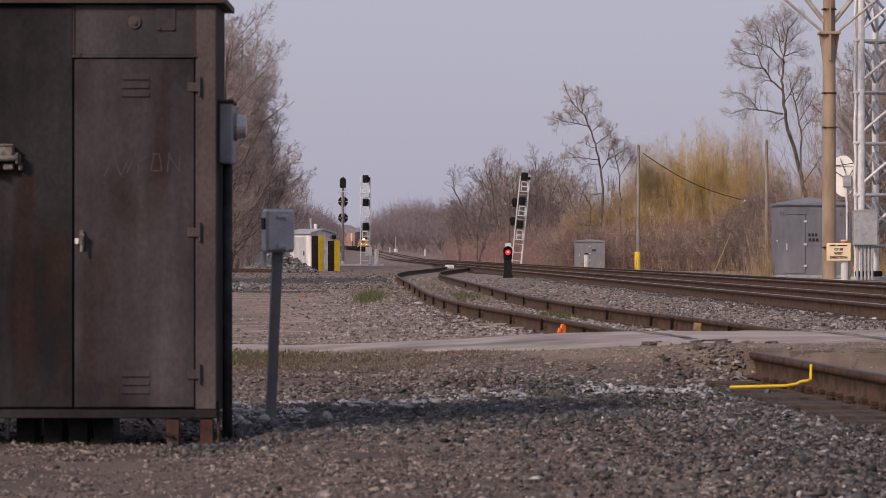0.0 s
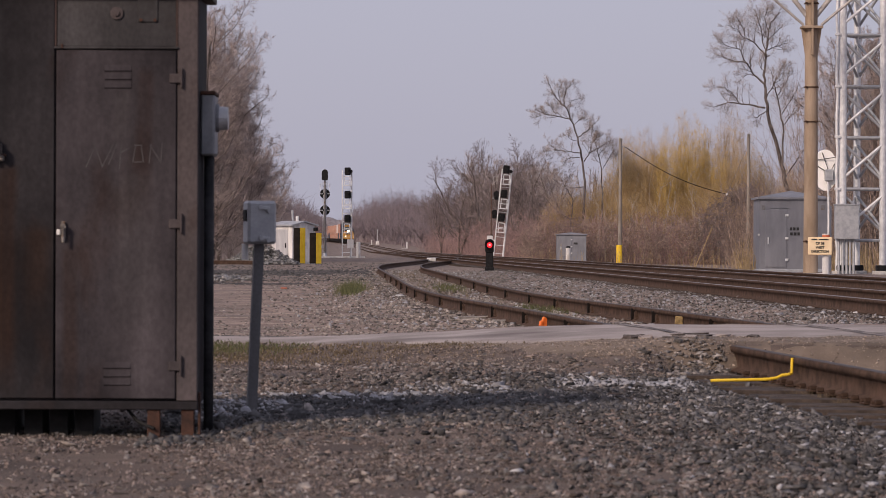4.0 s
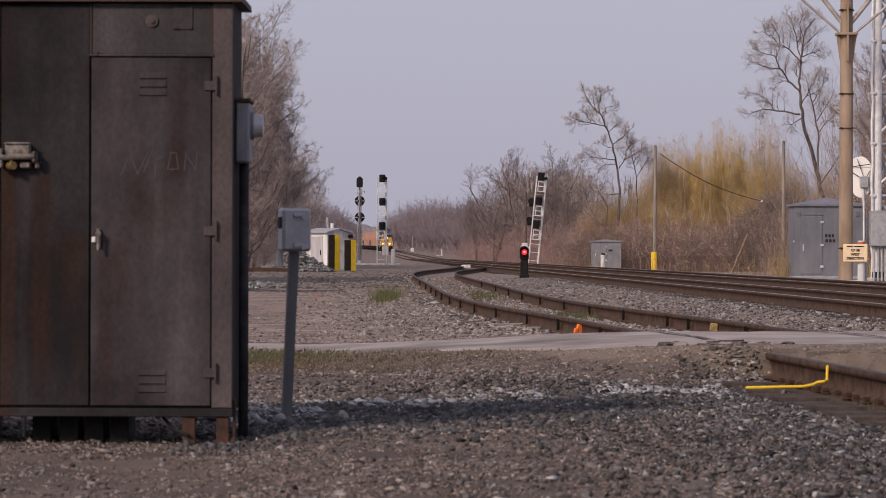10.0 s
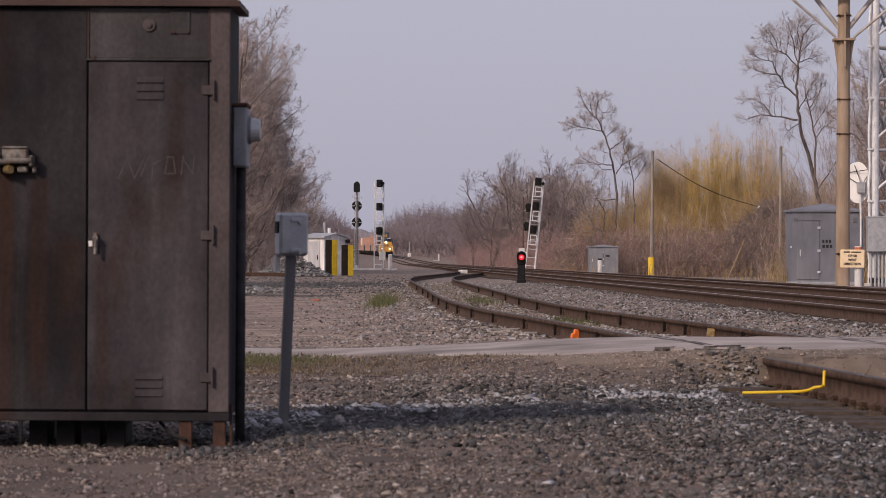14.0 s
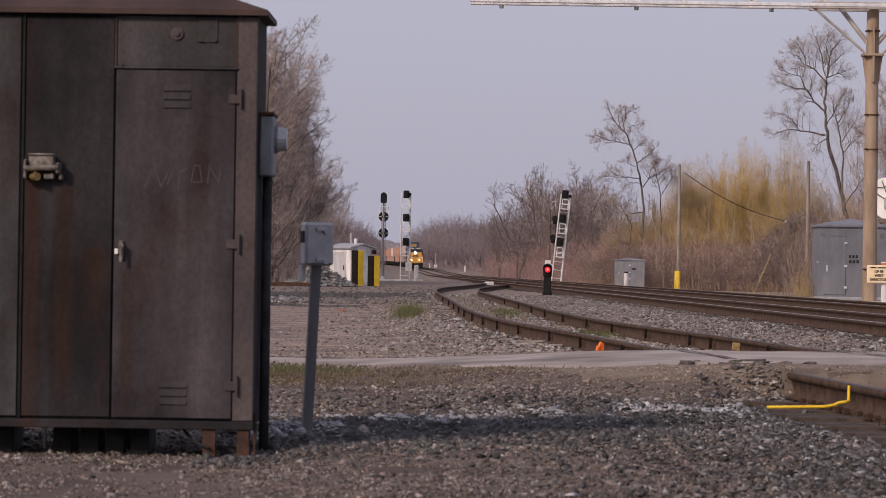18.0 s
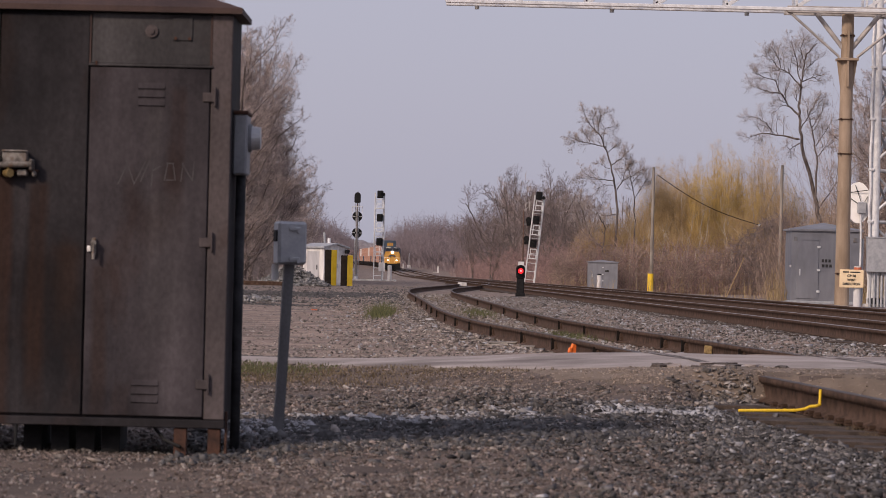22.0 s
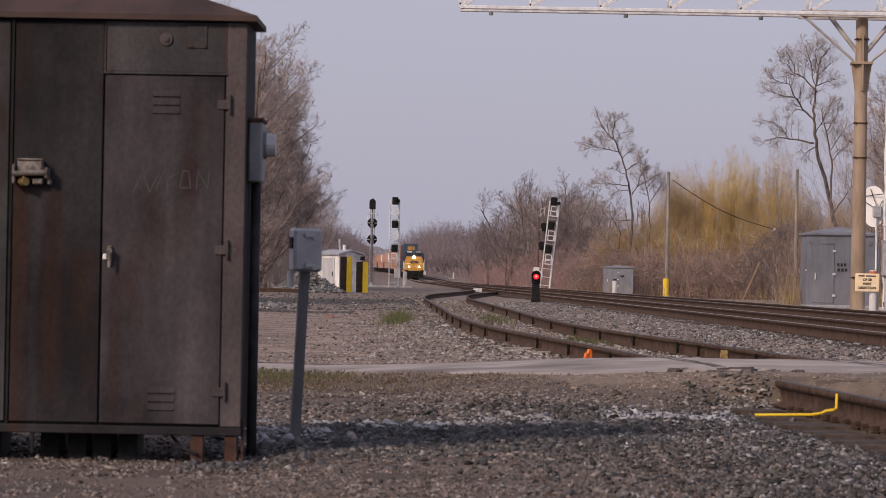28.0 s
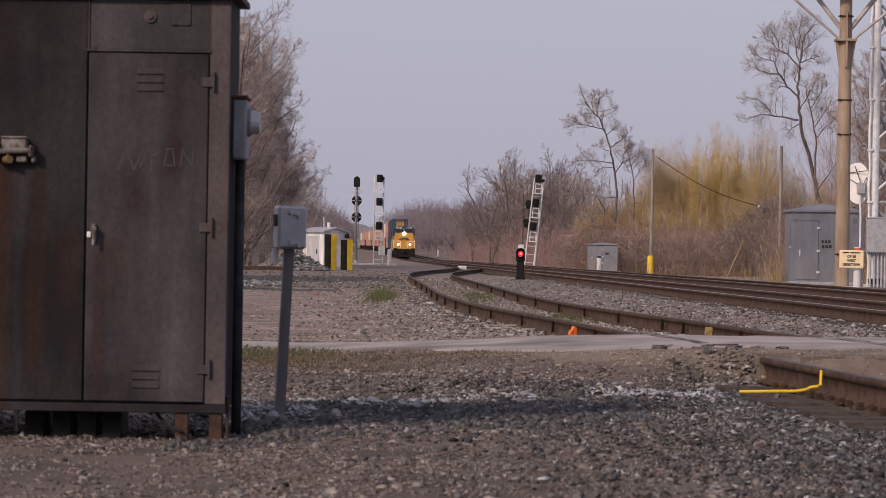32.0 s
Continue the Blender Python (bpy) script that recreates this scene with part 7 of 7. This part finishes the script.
def spot_cinder(rng):
    u = 0.74 * rng.random() ** 1.15
    x = -1.3 + 3.2 * u
    y = 15.7 + 3.1 * u + rng.normal(0, 1.0)
    return (x, y, on_land(x, y, 0.006)) if 14 < y < 22.5 and x < siding_x(y) - 1.3 else None


def spot_pale(rng):
    u = rng.random()
    if u < 0.35:
        x, y = rng.uniform(-1.2, -0.74), rng.uniform(15.9, 18.4)
    elif u < 0.6:
        x, y = rng.uniform(0.95, 1.65), rng.uniform(19.0, 20.2)
    else:
        x = rng.uniform(-0.7, 1.75)
        y = 18.4 + 1.0 * x + rng.normal(0, 0.42) if x < 1.2 else 19.7 + rng.normal(0, 0.3)
    return (x, y, on_land(x, y, 0.006)) if noise.noise((x * 2.2, y * 1.2, 4)) > -0.1 else None


def spot_bank(rng):
    x = rng.uniform(-0.3, 3.9)
    y = road_near(x) - 2.9 * rng.random()
    return (x, y, on_land(x, y, 0.002)) if abs(x - siding_x(y) + 0.754) > 0.08 else None


def spot_deep_yard(rng):
    y = 80 + 100 * rng.random() ** 1.3
    x = rng.uniform(-0.085, 0.0) * y
    return (x, y, on_land(x, y, 0.004)) if x < siding_x(y) - 1 else None


def spot_heap(rng):
    x, y = rng.normal(1.93, 0.16), rng.normal(21.66, 0.22)
    return (x, y, on_land(x, y, 0.010)) if x < siding_x(y) - 0.84 else None


def spot_muddy(rng):
    x = rng.uniform(-4.2, -1.0)
    y = road_far(x) + 0.5 + abs(rng.normal(0, 0.35)) + 0.25 * noise.noise((x * 2, 0, 3))
    return (x, y, on_land(x, y, 0.001))


def spot_band(rng):
    y = 108 + 5 * rng.normal() + 3 * noise.noise((rng.random() * 0.1, 1, 1))
    x = rng.uniform(-0.072, -0.018) * y
    return (x, y, on_land(x, y, 0.004))


def spot_rut(rng):
    x = -5.4 + 2.6 * rng.random()
    y = 75.5 + 0.9 * rng.normal() + 0.8 * math.sin(x * 2.1)
    return (x, y, on_land(x, y, 0.002))


def spot_debris(rng):
    x, y = -5.1 + 0.32 * rng.normal(), 81 + 2.2 * rng.normal()
    return (x, y, on_land(x, y, 0.02) + 0.10 * rng.random())


def spot_face(rng):
    x, y = rng.uniform(1.1, 2.2), rng.uniform(21.55, 22.4)
    return (x, y, on_land(x, y, 0.003))


stones("cinder_band", 4200, spot_band, 0.034, M_CINDER, 25, "band of dark cinders across the yard")
stones("rut_stones", 1300, spot_rut, 0.018, M_CINDER, 26, "dark muddy stones in a wheel rut")
stones("debris_heap", 260, spot_debris, 0.05, M_RUBBLE, 27, "low heap of broken grey stone and debris")
stones("bank_gravel", 9000, spot_bank, 0.0052, M_BANK, 21, "fine pale brown gravel banked up to the road")
stones("bank_face", 1500, spot_face, 0.0062, M_BANK, 20, "loose brown gravel on the bank's face")
stones("dark_heap", 700, spot_heap, 0.017, M_STONE, 23, "dark broken stones heaped at the bank's foot")
stones("muddy_edge", 1800, spot_muddy, 0.011, M_CINDER, 24, "dark muddy stones along the road's edge")
stones("deep_yard_stone", 4000, spot_deep_yard, 0.026, M_SHOULDER, 22, "dark coarse stone further down the yard")
stones("foreground_gravel", 15000, spot_near, 0.0070, M_BROWNSTONE, 1, "fine brown gravel in the foreground")
stones("foreground_stones", 2500, spot_near, 0.0095, M_STONE, 11, "scattered grey stones in the foreground")
stones("foreground_flecks", 1500, spot_near, 0.0085, M_YARDSTONE, 12, "scattered paler stones in the foreground")
stones("verge_gravel", 12000, spot_verge, 0.0105, M_BROWNSTONE, 2, "fine brown gravel on the verge")
stones("verge_ballast", 7000, spot_lumps, 0.0125, M_STONE, 3, "loose grey stones on the verge")
stones("shoulder_ballast", 15000, spot_shoulder, 0.0125, M_SHOULDER, 4, "grey crushed ballast beside the siding")
stones("shoulder_pale", 800, spot_shoulder, 0.0125, M_PALE, 14, "scattered pale pieces among the dark ballast")
stones("cinder_patch", 6400, spot_cinder, 0.015, M_CINDER, 5, "dark cinders and wet black stone")
stones("pale_stone_patch", 2900, spot_pale, 0.014, M_PALE, 6, "pale limestone pieces between the cinders")
stones("siding_ballast", 17000, spot_siding, 0.0185, M_YARDSTONE, 7, "grey ballast round the siding")
stones("ballast_between_tracks", 22000, spot_six_foot, 0.0138, M_STONE, 8, "grey ballast between siding and main line")
stones("pale_ballast", 2800, spot_six_foot, 0.0185, M_PALE, 9, "scattered pale ballast stones")
stones("pale_ballast", 2400, spot_siding, 0.0190, M_PALE, 19, "scattered pale ballast stones")
stones("yard_gravel", 9000, spot_far_left, 0.0105, M_YARDSTONE, 10, "brown gravel of the yard")


def grit(name, count, place, size, material, seed, label):
    """Fine angular chips that fill the gaps between the stones."""
    rng = np.random.default_rng(seed)
    spots = []
    while len(spots) < count:
        s = place(rng)
        if s:
            spots.append(s)
    base = np.array([(1, 0, -0.5), (-0.6, 0.9, -0.5), (-0.6, -0.9, -0.5), (0, 0, 0.5)])
    v = base[None] * rng.uniform(0.5, 1.5, (count, 4, 3)) + rng.normal(0, 0.25, (count, 4, 3))
    a = rng.uniform(0, 2 * math.pi, count)
    c, s = np.cos(a)[:, None], np.sin(a)[:, None]
    v = np.stack([v[:, :, 0] * c - v[:, :, 1] * s, v[:, :, 0] * s + v[:, :, 1] * c, v[:, :, 2]], 2) * rng.lognormal(math.log(size), 0.4, (count, 1, 1))
    v += np.array(spots)[:, None, :]
    f = np.array([(0, 1, 3), (1, 2, 3), (2, 0, 3)])[None] + (np.arange(count) * 4)[:, None, None]
    return tagged(raw(name, v.reshape(-1, 3), f.reshape(-1, 3), material), label, "gravel", kind="stuff")


def spot_grit(rng):
    y = 9.4 + 17.5 * rng.random() ** 1.6
    x = rng.uniform(-0.165, 0.165) * y
    return None if in_road(x, y) or bare_dirt(x, y, rng) or on_sand(x, y) and rng.random() < 0.6 or x > siding_x(y) - 1.15 and y < 21 else (x, y, on_land(x, y, 0.001))


grit("foreground_grit", 62000, spot_grit, 0.0072, M_BROWNSTONE, 41, "fine angular brown grit between the stones")
grit("grey_grit", 20000, spot_grit, 0.0080, M_STONE, 42, "fine angular grey grit between the stones")


def blades(name, count, spot, height, material, seed, label):
    rng = random.Random(seed)
    v, f = [], []
    for _ in range(count):
        x, y = spot(rng)
        z = on_land(x, y)
        h, a = height * rng.uniform(0.4, 1.1), rng.uniform(0, 6.28)
        w, lx, ly = 0.003 + 0.00006 * y, rng.gauss(0, 0.45) * h, rng.gauss(0, 0.45) * h
        i = len(v)
        v += [(x - w * math.cos(a), y - w * math.sin(a), z), (x + w * math.cos(a), y + w * math.sin(a), z), (x + lx, y + ly, z + h)]
        f.append((i, i + 1, i + 2))
    return tagged(raw(name, v, f, material), label, "grass", kind="stuff")


blades("grass_patch", 6000, lambda r: (r.triangular(-2.9, -0.85, -2.5), r.gauss(25.6, 0.7)), 0.036, M_GRASS, 1, "low green grass along the road's edge")
blades("grass_patch", 6500, lambda r: (r.triangular(-2.9, 0.9, -1.9), r.gauss(24.3, 0.9)), 0.030, M_DULLGRASS, 2, "low straw-coloured grass on the verge")
blades("grass_patch", 520, lambda r: (r.gauss(-1.40, 0.12), r.gauss(60, 2.2)), 0.27, M_GRASS, 3, "tuft of green grass in the gravel")
blades("grass_patch", 420, lambda r: (lambda y: (siding_x(y) + r.gauss(0.45, 0.13), y))(r.gauss(43, 1.2)), 0.09, M_GRASS, 4, "green weeds between the siding's rails")
blades("grass_patch", 380, lambda r: (lambda y: (siding_x(y) + r.gauss(0.20, 0.18), y))(r.gauss(64, 3.0)), 0.13, M_GRASS, 5, "green weeds between the siding's rails")
blades("grass_patch", 320, lambda r: (lambda y: (siding_x(y) - 0.86 - abs(r.gauss(0, 0.06)), y))(r.uniform(17.4, 19.3)), 0.06, M_DULLGRASS, 8, "dry brown weeds against the rail")
blades("grass_patch", 500, lambda r: (lambda y: (siding_x(y) + r.gauss(-0.1, 0.35), y))(r.uniform(40, 100)), 0.10, M_DULLGRASS, 6, "dull dry weeds between the siding's rails")
blades("grass_patch", 350, lambda r: (r.gauss(-1.45, 0.30), r.gauss(64, 4.5)), 0.08, M_DULLGRASS, 7, "dull dry grass in the gravel")


# ---- movement ----
def train_row(s):
    slope = main_x(s + 1) - main_x(s)
    return pose(main_x(s), s, MAIN_BASE(s) + 0.175, math.degrees(math.atan(0.00333)) if s > 440 else 0, 0, -math.degrees(math.atan(slope)))


def motions():
    for car, back in TRAIN:
        walk(car, [(t, train_row(1000 - 18.6 * t + 0.06 * t * t + back)) for t in (0, 4, 8, 12, 16, 20, 24, 28, 32)])


motions()
